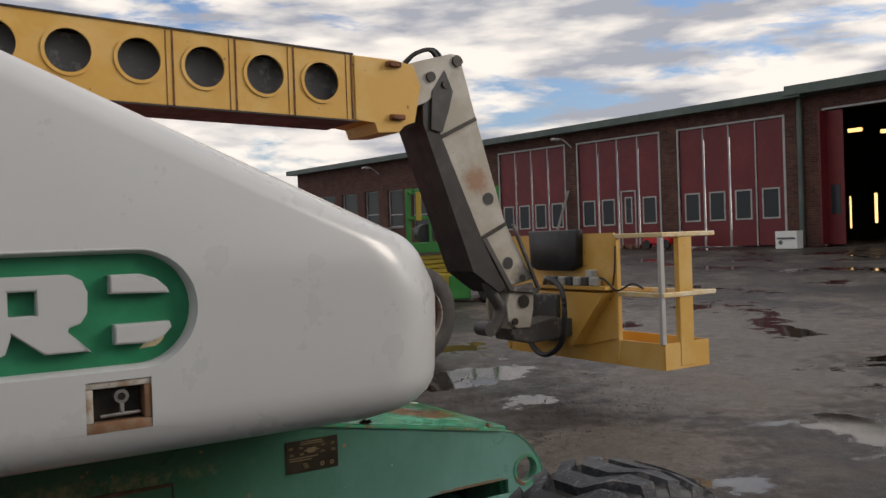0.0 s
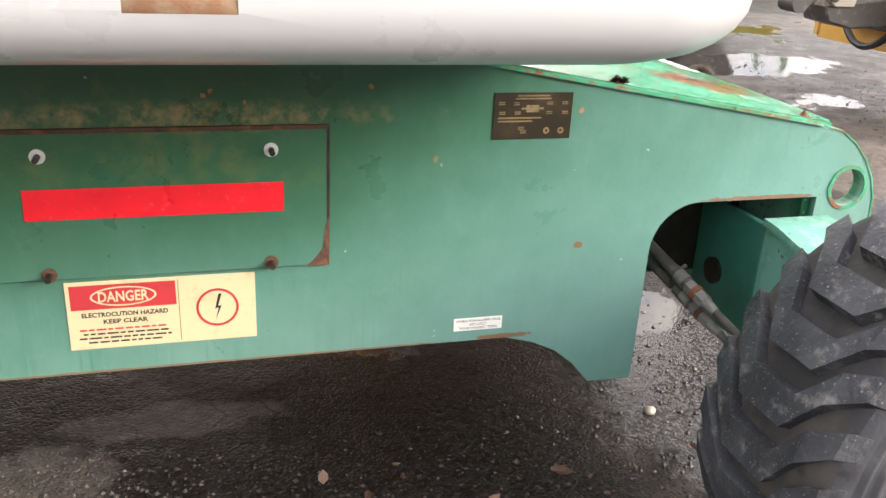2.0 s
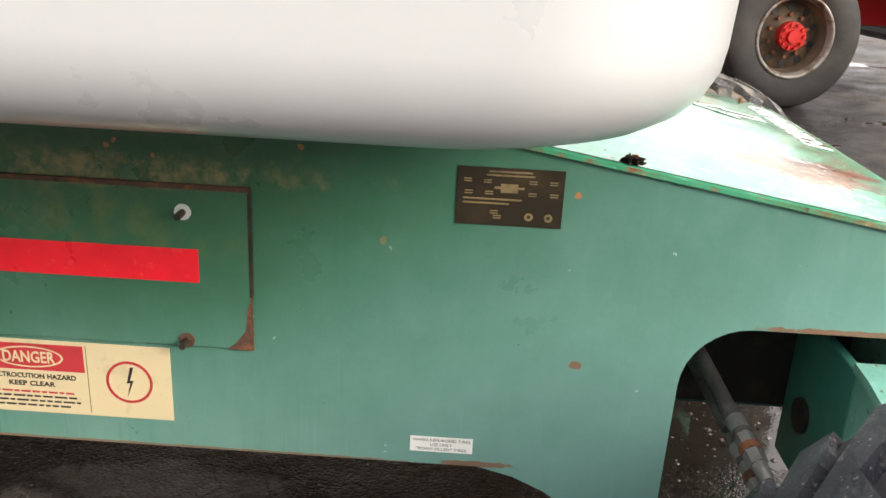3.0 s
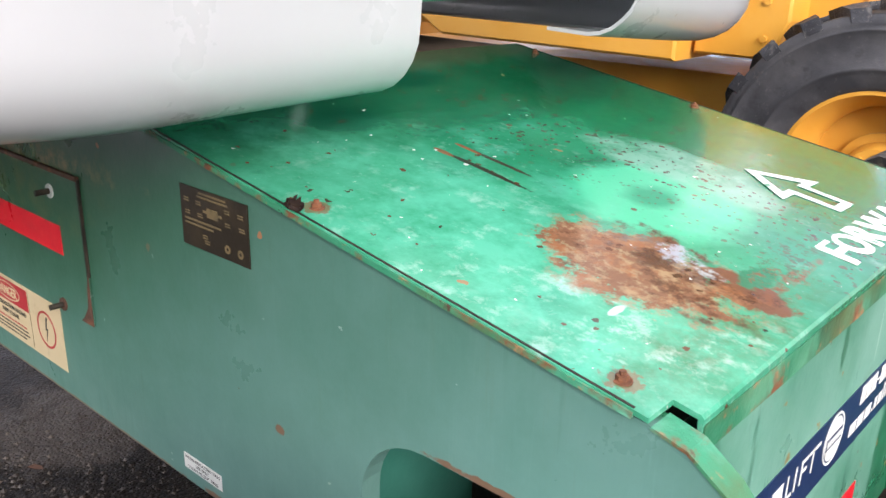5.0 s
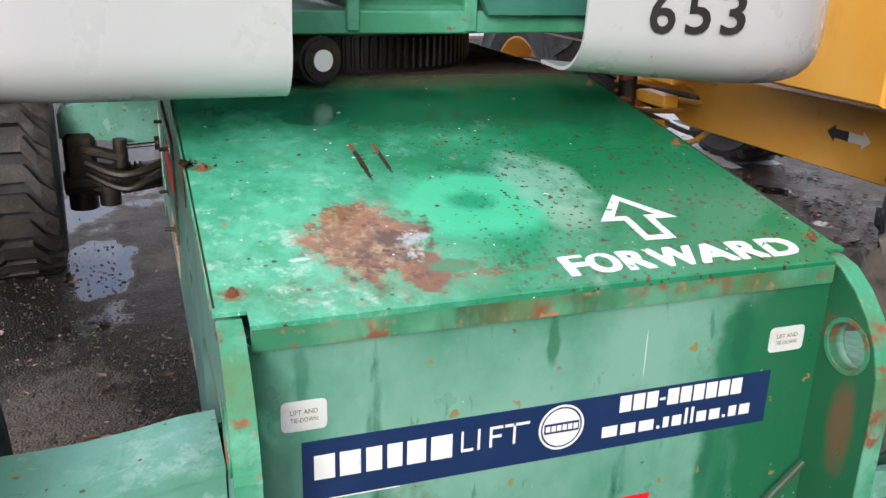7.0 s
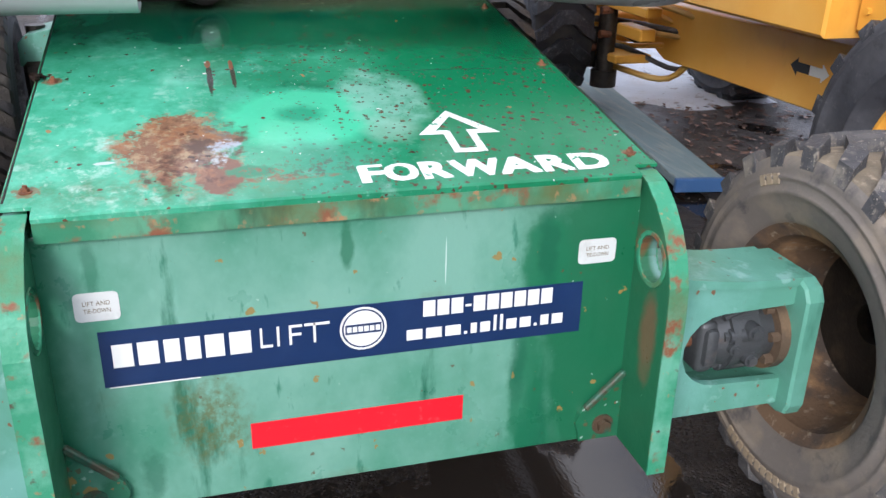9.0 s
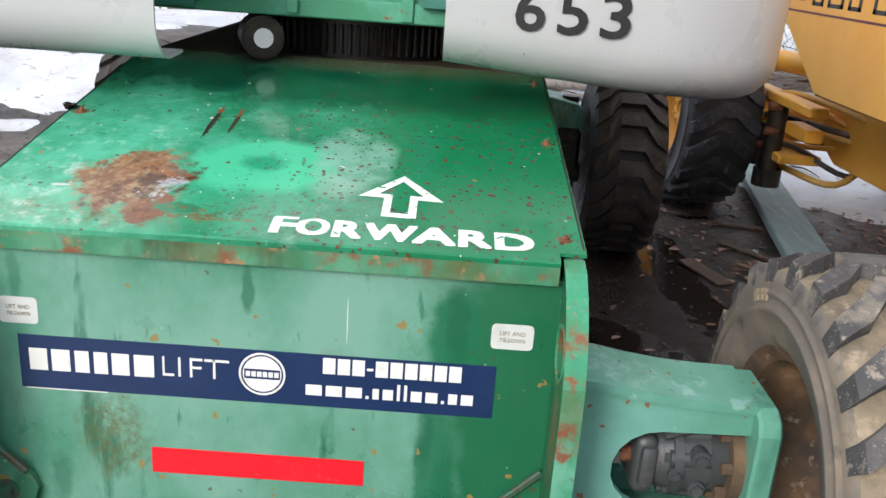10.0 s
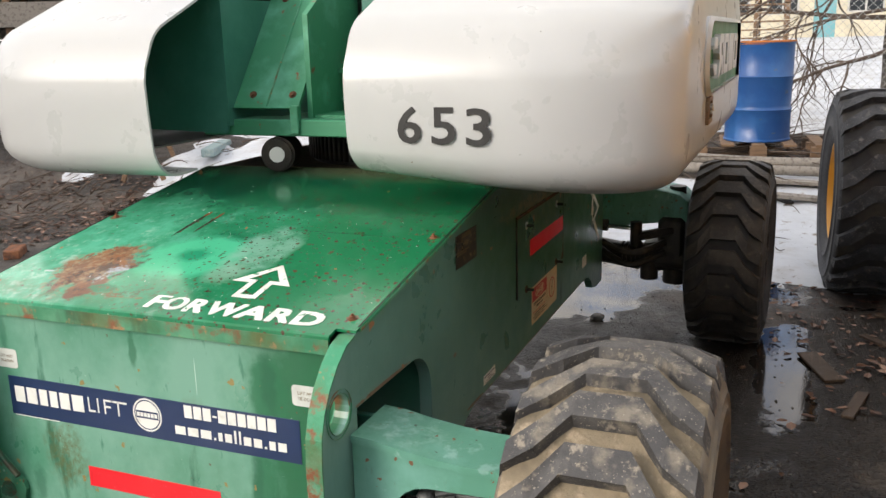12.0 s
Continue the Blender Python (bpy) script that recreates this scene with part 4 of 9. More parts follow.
def tube(bm, pts, r, n=8, mi=0, r_end=None):
    """A hose or bent bar through the points, smoothed."""
    P = [Vector(p) for p in pts]
    C = []
    for i in range(len(P) - 1):
        a, b, c, d = P[max(i - 1, 0)], P[i], P[i + 1], P[min(i + 2, len(P) - 1)]
        for k in range(5):
            t = k / 5
            C.append(0.5 * ((2 * b) + (c - a) * t + (2 * a - 5 * b + 4 * c - d) * t * t + (3 * b - a - 3 * c + d) * t ** 3))
    C.append(P[-1])
    rings = []
    up = Vector((0.13, 0.21, 0.97))
    for i, c in enumerate(C):
        d = (C[min(i + 1, len(C) - 1)] - C[max(i - 1, 0)]).normalized()
        s = d.cross(up)
        if s.length < 0.05:
            s = d.cross(Vector((1, 0, 0)))
        s.normalize()
        u = s.cross(d)
        rr = r if r_end is None else r + (r_end - r) * i / (len(C) - 1)
        rings.append([bm.verts.new(c + rr * (math.cos(2 * math.pi * k / n) * s + math.sin(2 * math.pi * k / n) * u)) for k in range(n)])
    for A, B in zip(rings, rings[1:]):
        for k in range(n):
            bm.faces.new((A[k], A[(k + 1) % n], B[(k + 1) % n], B[k])).material_index = mi
    for R in (rings[0][::-1], rings[-1]):
        bm.faces.new(R).material_index = mi


def prism(bm, pts, axis, a, b, mi=0, bev=0.0):
    """A polygon given in the other two axes, extruded along axis from a to b."""
    def at(p, c):
        return {"x": (c, p[0], p[1]), "y": (p[0], c, p[1]), "z": (p[0], p[1], c)}[axis]
    A, B = [bm.verts.new(at(p, a)) for p in pts], [bm.verts.new(at(p, b)) for p in pts]
    fs = [bm.faces.new(A), bm.faces.new(B[::-1])]
    n = len(pts)
    for i in range(n):
        fs.append(bm.faces.new((A[i], B[i], B[(i + 1) % n], A[(i + 1) % n])))
    for f in fs:
        f.material_index = mi
    if bev:
        es = {e for f in fs[:2] for e in f.edges}
        bmesh.ops.bevel(bm, geom=list(es), offset=bev, segments=1, affect="EDGES")
    return A + B


def lathe(bm, prof, n=48, mi=0):
    """Profile of (y, r) turned round the y axis."""
    rings = [[bm.verts.new((r * math.cos(2 * math.pi * k / n), y, r * math.sin(2 * math.pi * k / n))) for k in range(n)] for y, r in prof]
    for A, B in zip(rings, rings[1:]):
        for k in range(n):
            bm.faces.new((A[k], A[(k + 1) % n], B[(k + 1) % n], B[k])).material_index = mi
    return rings


def arc(cx, cz, r, a0, a1, n):
    return [(cx + r * math.cos(radians(a0 + (a1 - a0) * i / n)), cz + r * math.sin(radians(a0 + (a1 - a0) * i / n))) for i in range(n + 1)]


def words(bm, text, width, height, m, mi=0, bold=0.0, thick=0.001):
    """Lettering in the built-in font, stretched to width x height, its lower left corner at m's origin, reading along m's x."""
    cu = bpy.data.curves.new("lettering", "FONT")
    cu.body, cu.size, cu.extrude, cu.offset, cu.resolution_u = text, 1.0, 0.02, bold, 3
    ob = bpy.data.objects.new("lettering", cu)
    scene.collection.objects.link(ob)
    bpy.context.view_layer.update()
    me = bpy.data.meshes.new_from_object(ob.evaluated_get(bpy.context.evaluated_depsgraph_get()))
    bpy.data.objects.remove(ob)
    bpy.data.curves.remove(cu)
    co = np.array([v.co for v in me.vertices])
    lo, hi = co.min(0), co.max(0)
    vs = []
    for c in co:
        q = (c - lo) / (hi - lo)
        vs.append(bm.verts.new(m @ Vector((q[0] * width, q[1] * height, q[2] * thick))))
    for pl in me.polygons:
        try:
            bm.faces.new([vs[i] for i in pl.vertices]).material_index = mi
        except ValueError:
            pass
    bpy.data.meshes.remove(me)


def facing(origin, right, up):
    """A frame whose x runs along right, y along up and z out of the surface."""
    r, u = Vector(right).normalized(), Vector(up).normalized()
    w = r.cross(u).normalized()
    u = w.cross(r)
    M = Matrix((r, u, w)).transposed().to_4x4()
    return Matrix.Translation(origin) @ M


def slab(bm, m, x0, x1, y0, y1, z0, z1, mi=0, bev=0.0):
    return box(bm, x0, x1, y0, y1, z0, z1, bev, mi, m)


def disc(bm, m, cx, cy, r, z0, z1, mi=0, n=28, inner=0.0):
    o0, o1 = ([bm.verts.new(m @ Vector((cx + r * math.cos(2 * math.pi * k / n), cy + r * math.sin(2 * math.pi * k / n), z))) for k in range(n)] for z in (z0, z1))
    if inner:
        i0, i1 = ([bm.verts.new(m @ Vector((cx + inner * math.cos(2 * math.pi * k / n), cy + inner * math.sin(2 * math.pi * k / n), z))) for k in range(n)] for z in (z0, z1))
        for k in range(n):
            j = (k + 1) % n
            for q in ((o0[k], o0[j], o1[j], o1[k]), (i0[j], i0[k], i1[k], i1[j]), (o1[k], o1[j], i1[j], i1[k])):
                bm.faces.new(q).material_index = mi
    else:
        for k in range(n):
            j = (k + 1) % n
            bm.faces.new((o0[k], o0[j], o1[j], o1[k])).material_index = mi
        bm.faces.new(o1).material_index = mi


# ---- ground ----
def rise(x, y):
    """The yard climbs gently to the workshop, and to the snowy verge at the back."""
    s = 0.75 * x + 0.66 * y - 3.0
    h = 0.0388 * (s + math.sqrt(s * s + 2.0)) / 2 if s < 40 else 0.0388 * 40.0
    t = min(1, max(0, (-x - 4.4) / 2.6))
    h = min(h, 1.0) + 0.42 * t * t * (3 - 2 * t) + 0.70 * min(1, max(0, (-x - 9) / 28))
    return h


def rough_ground(x, y):
    d = math.hypot(x + 1, y)
    k = 0.010 if d < 9 else 0.02
    dip = (0.030 if y < 0 else 0.030 - 0.022 * min(1.0, y)) * math.exp(-((x + 0.1) / 0.9) ** 2 - (y / 3.0) ** 2)      # ruts worn under the drive wheels
    return rise(x, y) - rise(0, -2) + k * (noise.noise(Vector((x * 1.1, y * 1.1, 0.3))) + 0.5 * noise.noise(Vector((x * 3.3, y * 3.3, 1.3)))) - 0.014 - dip + 0.14 * math.exp(-((x - 2.3) / 2.6) ** 2 - ((y - 5.6) / 1.7) ** 2)


def ground_sheet():
    xs = [-1500, -500, -160, -80, -50, -35, -25, -19] + [-15 + i * 0.16 for i in range(int(23 / 0.16))] + [8.5, 9.5, 11, 13, 16, 20, 25, 32, 45, 80, 160, 500, 1500]
    ys = [-1500, -500, -160, -80, -50, -35, -25, -19, -15] + [-12 + i * 0.16 for i in range(int(22 / 0.16))] + [10.5, 12, 14, 17, 20, 25, 32, 45, 60, 90, 160, 500, 1500]
    vs = [(x, y, rough_ground(x, y)) for y in ys for x in xs]
    w = len(xs)
    fs = [(j * w + i, j * w + i + 1, (j + 1) * w + i + 1, (j + 1) * w + i) for j in range(len(ys) - 1) for i in range(w - 1)]
    me = bpy.data.meshes.new("ground")
    me.from_pydata(vs, [], fs)
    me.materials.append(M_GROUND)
    for f in me.polygons:
        f.use_smooth = True
    return tagged(new("ground", me), "wet dark muddy asphalt yard with grit and puddles", "ground", kind="structure")


ground_sheet()
G = rough_ground

# unseen plain wall, added to keep low sky light off the machine's long side
bm = bmesh.new()
box(bm, -5.0, 40.0, -10.9, -10.6, -0.3, 3.6)
tagged(link("sky_block_wall", bm, M_CONC), "unseen grey wall added to block low sky light", "wall", kind="structure")


# ---- wheels ----
def tyre_meshes(R, W, rim_r, n_lug, lug_h=0.024, chev=0.06, groove=M_GROOVE, sidew=M_SIDEW, lug=M_LUG, fill=0.70, arm=0.20):
    """Meshes of a bar-tread tyre about the y axis: carcass, tread."""
    bm = bmesh.new()
    h = W / 2
    c = R - lug_h
    prof = [(-h * 0.80, rim_r), (-h * 0.93, rim_r + 0.02), (-h * 0.95, rim_r + 0.045), (-h * 1.0, rim_r + 0.06), (-h * 1.015, rim_r + 0.075), (-h * 1.045, rim_r + 0.079), (-h * 1.045, rim_r + 0.088), (-h * 1.015, rim_r + 0.092), (-h * 1.02, (rim_r + R) / 2), (-h * 1.01, R - 0.098), (-h * 1.035, R - 0.094), (-h * 1.03, R - 0.088), (-h * 0.99, R - 0.083), (-h * 1.0, R - 0.075), (-h * 0.93, R - 0.045), (-h * 0.80, c - 0.006), (-h * 0.4, c)]
    prof = prof + [(-y, r) for y, r in prof[::-1]]
    lathe(bm, prof, 64, 0)
    for f in bm.faces:
        y = f.calc_center_median().y
        r = math.hypot(f.calc_center_median().x, f.calc_center_median().z)
        f.material_index = 1 if r < R - 0.05 or abs(y) > h * 0.90 else 0
    me = bpy.data.meshes.new("tyre")
    bmesh.ops.recalc_face_normals(bm, faces=bm.faces)
    bm.to_mesh(me)
    bm.free()
    me.materials.append(groove), me.materials.append(sidew)
    for f in me.polygons:
        f.use_smooth = True
    vs, fs = [], []
    cols = [(-1.0, chev, 0.055), (-0.93, chev * 0.95, 0.012), (-0.62, chev * 0.62, 0.0), (-arm, 0.0, 0.0), (arm, 0.0, 0.0), (0.62, chev * 0.62, 0.0), (0.93, chev * 0.95, 0.012), (1.0, chev, 0.055)]
    pitch = 2 * math.pi / n_lug
    rnd = random.Random(5)
    for k in range(n_lug):
        a0 = k * pitch
        b = len(vs)
        wear = rnd.uniform(-0.003, 0.002)
        for v, off, drop in cols:
            t = pitch * fill * (0.95 if abs(v) < 0.9 else 0.8)
            r_top = R + wear - drop - 0.010 * v * v
            for ang, rr in ((-t / 2, c - 0.03 - drop), (-t / 2 + 0.012, r_top), (t / 2 - 0.012, r_top), (t / 2, c - 0.03 - drop)):
                a = a0 + off / R + ang
                vs.append((rr * math.cos(a), v * h * (1.0 if rr > c - 0.02 else 0.985), rr * math.sin(a)))
        m = len(cols)
        for i in range(m - 1):
            for j in range(3):
                fs.append((b + i * 4 + j, b + i * 4 + j + 1, b + (i + 1) * 4 + j + 1, b + (i + 1) * 4 + j))
        fs += [(b, b + 3, b + 2, b + 1), (b + (m - 1) * 4, b + (m - 1) * 4 + 1, b + (m - 1) * 4 + 2, b + (m - 1) * 4 + 3)]
    tr = bpy.data.meshes.new("tread")
    tr.from_pydata(vs, [], fs)
    tr.materials.append(lug)
    me["rim_r"], me["R"], me["half"] = rim_r, R, h
    return me, tr


def rim_mesh(rim_r, W, out, mats, dish=0.10, name="rim"):
    """A dished rim; out = +1 or -1 is the side that faces outwards along y."""
    bm = bmesh.new()
    h = W / 2 * 0.82
    prof = [(out * (h + 0.012), rim_r + 0.012), (out * (h + 0.014), rim_r - 0.004), (out * h * 0.9, rim_r - 0.016), (out * h * 0.5, rim_r - 0.04), (out * (h * 0.5 - 0.02), rim_r - 0.055),
            (out * (h - dish - 0.06), rim_r - 0.06), (out * (h - dish - 0.06), 0.05), (out * (h - dish - 0.09), 0.05), (out * (h - dish - 0.09), rim_r - 0.065), (-out * h * 0.9, rim_r - 0.02), (-out * (h + 0.01), rim_r + 0.01)]
    lathe(bm, prof, 48, 0)
    me = bpy.data.meshes.new(name)
    bmesh.ops.recalc_face_normals(bm, faces=bm.faces)
    bm.to_mesh(me)
    bm.free()
    for k in mats if isinstance(mats, (list, tuple)) else [mats]:
        me.materials.append(k)
    for f in me.polygons:
        f.use_smooth = True
        if len(me.materials) > 1 and math.hypot(f.center.x, f.center.z) < rim_r - 0.057:
            f.material_index = 1
    me.set_sharp_from_angle(angle=radians(35))
    return me


def hub_mesh(r, y0, y1, material, bolts=8, bolt_r=0.012):
    bm = bmesh.new()
    s = 1 if y1 > y0 else -1
    lathe(bm, [(y0, r * 1.25), (y0 + s * 0.015, r * 1.25), (y0 + s * 0.02, r), (y1 - s * 0.02, r * 0.96), (y1, r * 0.85), (y1, r * 0.35), (y1 - s * 0.015, r * 0.33), (y1 - s * 0.015, 0.001)], 28)
    for k in range(bolts):
        a = 2 * math.pi * k / bolts
        rod(bm, (r * 0.66 * math.cos(a), y1 - s * 0.01, r * 0.66 * math.sin(a)), (r * 0.66 * math.cos(a), y1 + s * 0.012, r * 0.66 * math.sin(a)), bolt_r, n=6)
    me = bpy.data.meshes.new("hub")
    bmesh.ops.recalc_face_normals(bm, faces=bm.faces)
    bm.to_mesh(me)
    bm.free()
    me.materials.append(material)
    for f in me.polygons:
        f.use_smooth = True
    me.set_sharp_from_angle(angle=radians(35))
    return me


def mark_mesh(material):
    """One raised block of the moulded marking on a tyre's sidewall."""
    bm = bmesh.new()
    box(bm, -0.0105, 0.0105, -0.003, 0.003, -0.013, 0.013, 0.002)
    me = bpy.data.meshes.new("sidewall_mark")
    bmesh.ops.recalc_face_normals(bm, faces=bm.faces)
    bm.to_mesh(me)
    bm.free()
    me.materials.append(material)
    return me


def wheel(parent, at, meshes, rim, hub, steer=0.0, spin=0.0, label="", marks=(), mark=None, mark_side=1):
    m = pose(*at, 0, 0, steer) @ pose(0, 0, 0, 0, spin, 0)
    t = part("wheel", meshes[0], None, parent, label, m=m)
    part("tread", meshes[1], None, t)
    r0 = 0.5 * (meshes[0]["rim_r"] + meshes[0]["R"]) + 0.008
    block = mark_mesh(mark) if marks else None
    for a, n_ in marks:
        for j in range(n_):
            part("sidewall_mark", block, None, t, m=Matrix.Rotation(radians(a + j * 3.9), 4, "Y") @ Matrix.Translation((0, mark_side * meshes[0]["half"] * 1.019, r0)))
    part("rim", rim, None, t)
    part("hub", hub, None, t)
    return t


# ---- the green and white boom lift ----
lift = thing("boom_lift", label="weathered green boom lift with off-white fibreglass covers, parked on wet asphalt", category="boom lift")
YS = 0.58


def deck_z(x):
    return 0.8785 - 0.1695 * x


def deck_top(x, y):
    """Upper face of the deck sheet: a little crowned between its bolts and slightly wavy."""
    k = 0.45 + 0.55 * min(1.0, max(0.0, -x / 0.15))
    wave = 0.0022 * noise.noise(Vector((x * 4.0, y * 4.0, 3.3))) + 0.0010 * noise.noise(Vector((x * 11.0, y * 11.0, 7.1)))
    edge = max(0.0, 1 - (y / 0.585) ** 2)
    return deck_z(x) + 0.006 + k * edge * (0.009 + wave)


def side_outline():
    top = [(-2.66, 1.052), (-1.06, 1.052), (-0.03, 0.879)]
    nose = [(0.02, 0.868), (0.062, 0.838), (0.10, 0.797), (0.128, 0.752), (0.145, 0.70), (0.15, 0.64), (0.15, 0.288), (-0.015, 0.288), (-0.015, 0.708)]
    arch = [(-0.30, 0.708)] + arc(-0.325, 0.593, 0.115, 90, 180, 8)
    foot = [(-0.444, 0.265), (-0.556, 0.265), (-0.60, 0.318), (-0.65, 0.358), (-0.71, 0.386), (-0.775, 0.403)]
    rear = [(-2.30, 0.403), (-2.36, 0.39), (-2.41, 0.36), (-2.45, 0.315), (-2.53, 0.30), (-2.66, 0.30)]
    return top + nose + arch + foot + rear


def plate_with_hole(pts, hole, axis_y0, axis_y1):
    """The side plate: outline filled round the lifting eye."""
    bm = bmesh.new()
    A = [bm.verts.new((x, axis_y0, z)) for x, z in pts]
    H = [bm.verts.new((x, axis_y0, z)) for x, z in hole]
    es = [bm.edges.new((L[i], L[(i + 1) % len(L)])) for L in (A, H) for i in range(len(L))]
    bmesh.ops.triangle_fill(bm, use_beauty=True, use_dissolve=False, edges=es)
    r = bmesh.ops.extrude_face_region(bm, geom=list(bm.faces))
    bmesh.ops.translate(bm, verts=[v for v in r["geom"] if isinstance(v, bmesh.types.BMVert)], vec=(0, axis_y1 - axis_y0, 0))
    return bm


for s in (-1, 1):
    eye = arc(0.066, 0.728, 0.046, 0, 360, 20)[:-1]
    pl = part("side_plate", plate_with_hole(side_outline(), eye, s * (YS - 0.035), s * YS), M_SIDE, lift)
    # rusty worn front edge of the fin
    bm = bmesh.new()
    e = [(-0.02, 0.878), (0.021, 0.868), (0.064, 0.838), (0.102, 0.797), (0.130, 0.752), (0.147, 0.70), (0.152, 0.64), (0.152, 0.288)]
    for (xa, za), (xb, zb) in zip(e, e[1:]):
        d = Vector((xb - xa, 0, zb - za)).normalized() * 0.004
        n = Vector((-d.z, 0, d.x)).normalized() * -0.004
        q = [bm.verts.new((x + n.x * k, s * y, z + n.z * k)) for x, z in ((xa, za), (xb, zb)) for y in (YS - 0.037, YS + 0.002) for k in (0, 1)]
        for f in ((0, 1, 3, 2), (4, 6, 7, 5), (0, 2, 6, 4), (1, 5, 7, 3), (2, 3, 7, 6), (0, 4, 5, 1)):
            bm.faces.new([q[i] for i in f])
    part("worn_edge", bm, M_EDGE, pl, "fin edge with paint worn to rust")
    # weld seam of the eye
    bm = bmesh.new()
    for yy in (YS + 0.001, YS - 0.036):
        disc(bm, facing((0.066, s * yy, 0.728), (1, 0, 0), (0, 0, 1)), 0, 0, 0.055, -0.002, 0.002, n=24, inner=0.046)
    part("eye_rim", bm, M_EDGE, pl)

bm = bmesh.new()
box(bm, -0.03, 0.0, -0.555, 0.555, 0.285, 0.842, 0.003)
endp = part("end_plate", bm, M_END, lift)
for s in (-1, 1):
    bm = bmesh.new()
    rod(bm, (0.002, s * 0.551, 0.30), (0.002, s * 0.551, 0.84), 0.005, n=6)
    part("weld_seam", bm, M_END, endp)
bm = bmesh.new()
box(bm, -2.62, -0.46, -0.545, 0.545, 0.41, 0.84)
box(bm, -0.46, -0.03, -0.30, 0.30, 0.41, 0.84)
box(bm, -2.64, -1.02, -0.55, 0.55, 0.84, 1.05)
part("chassis_core", bm, M_TEAL, lift)
bm = bmesh.new()
box(bm, -2.66, -1.05, -0.575, 0.575, 1.053, 1.062)
part("top_plate", bm, M_DIRT, lift, "top plate crusted with brown dirt")

# deck cover with its folded lip and corner notches
bm = bmesh.new()
t = 0.006
dxs = [-1.085 + 1.063 * i / 36 for i in range(37)] + [-0.008, 0.004, 0.010, 0.0135]
dys = [-0.585, -0.535] + [-0.535 + 1.07 * i / 40 for i in range(1, 41)] + [0.585]
dv = {}
for i, x in enumerate(dxs):
    for j, y in enumerate(dys):
        if x > -0.021 and abs(y) > 0.536:
            continue
        z = deck_top(x, y) - (0.0, 0.0, 0.0, 0.0035)[max(0, i - 37)]
        dv[i, j] = (bm.verts.new((x, y, z)), bm.verts.new((x, y, deck_z(x))))
for i, j in list(dv):
    q = [(i, j), (i + 1, j), (i + 1, j + 1), (i, j + 1)]
    if all(c in dv for c in q):
        bm.faces.new([dv[c][0] for c in q])
        bm.faces.new([dv[c][1] for c in q[::-1]])
rims = [e for e in bm.edges if e.is_boundary]
tops = {v[0]: v[1] for v in dv.values()}
for e in rims:
    if e.verts[0] in tops and e.verts[1] in tops:
        bm.faces.new((e.verts[0], e.verts[1], tops[e.verts[1]], tops[e.verts[0]]))
box(bm, 0.006, 0.0133, -0.5345, 0.5345, 0.838, deck_z(0.012) + t - 0.002, 0.001)
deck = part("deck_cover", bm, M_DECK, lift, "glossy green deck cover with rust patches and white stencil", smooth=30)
bm = bmesh.new()
rnd = random.Random(2)
box(bm, 0.0138, 0.0152, -0.534, 0.534, 0.8375, 0.8725)
part("rusty_lip", bm, M_LIP, deck, "mossy rust-stained folded lip")
for s in (-1, 1):
    bm = bmesh.new()
    bar(bm, (-0.04, s * 0.584, deck_z(-0.04) - 0.001), (-1.08, s * 0.584, deck_z(-1.08) - 0.001), 0.006, 0.008)
    part("rusty_side_edge", bm, M_EDGE, deck)
    bm = bmesh.new()
    bar(bm, (-0.04, s * 0.5815, deck_z(-0.04) + t - 0.0005), (-1.08, s * 0.5815, deck_z(-1.08) + t - 0.0005), 0.0035, 0.003)
    part("dark_seam", bm, M_GREASE, deck)
    for x in (-0.0735, -0.555, -1.0):
        bm = bmesh.new()
        z = deck_z(x) + t
        disc(bm, Matrix.Translation((x, s * 0.55, z)), 0, 0, 0.0115, -0.002, 0.0015, n=14)
        rod(bm, (x, s * 0.55, z), (x, s * 0.55, z + 0.007), 0.0075, n=6)
        rod(bm, (x, s * 0.55, z), (x, s * 0.55, z + 0.012), 0.004, n=8)
        part("bolt", bm, M_RUST, deck, "rusty hexagon bolt")
bm = bmesh.new()
for k in range(4):
    m = pose(-0.580 + 0.006 * k, -0.577 + rnd.uniform(-0.005, 0.005), deck_z(-0.575) + 0.003 + 0.002 * k, rnd.uniform(-60, 60), rnd.uniform(-60, 60), rnd.uniform(0, 360))
    rows_ = []
    for i in range(7):
        u = i / 6
        w_ = 0.008 * math.sin(math.pi * (0.12 + 0.80 * u))
        curl = 3.4 * (u - 0.5)
        rows_.append([bm.verts.new(m @ Vector((0.011 * math.sin(curl), v_ * w_, 0.007 * (1 - math.cos(curl)) + 0.006 * abs(v_) + 0.002 * rnd.random()))) for v_ in (-1, -0.4, 0, 0.4, 1)])
    for A, B in zip(rows_, rows_[1:]):
        for j in range(4):
            bm.faces.new((A[j], A[j + 1], B[j + 1], B[j]))
bmesh.ops.solidify(bm, geom=list(bm.faces), thickness=0.0008)
tagged(link("dead_leaf", bm, M_SHRIVEL, smooth=60), "shrivelled dark leaf caught on the edge of the green deck", "leaf")

# stencil on the deck
sl = Vector((-1, 0, 0.1695)).normalized()
bm = bmesh.new()
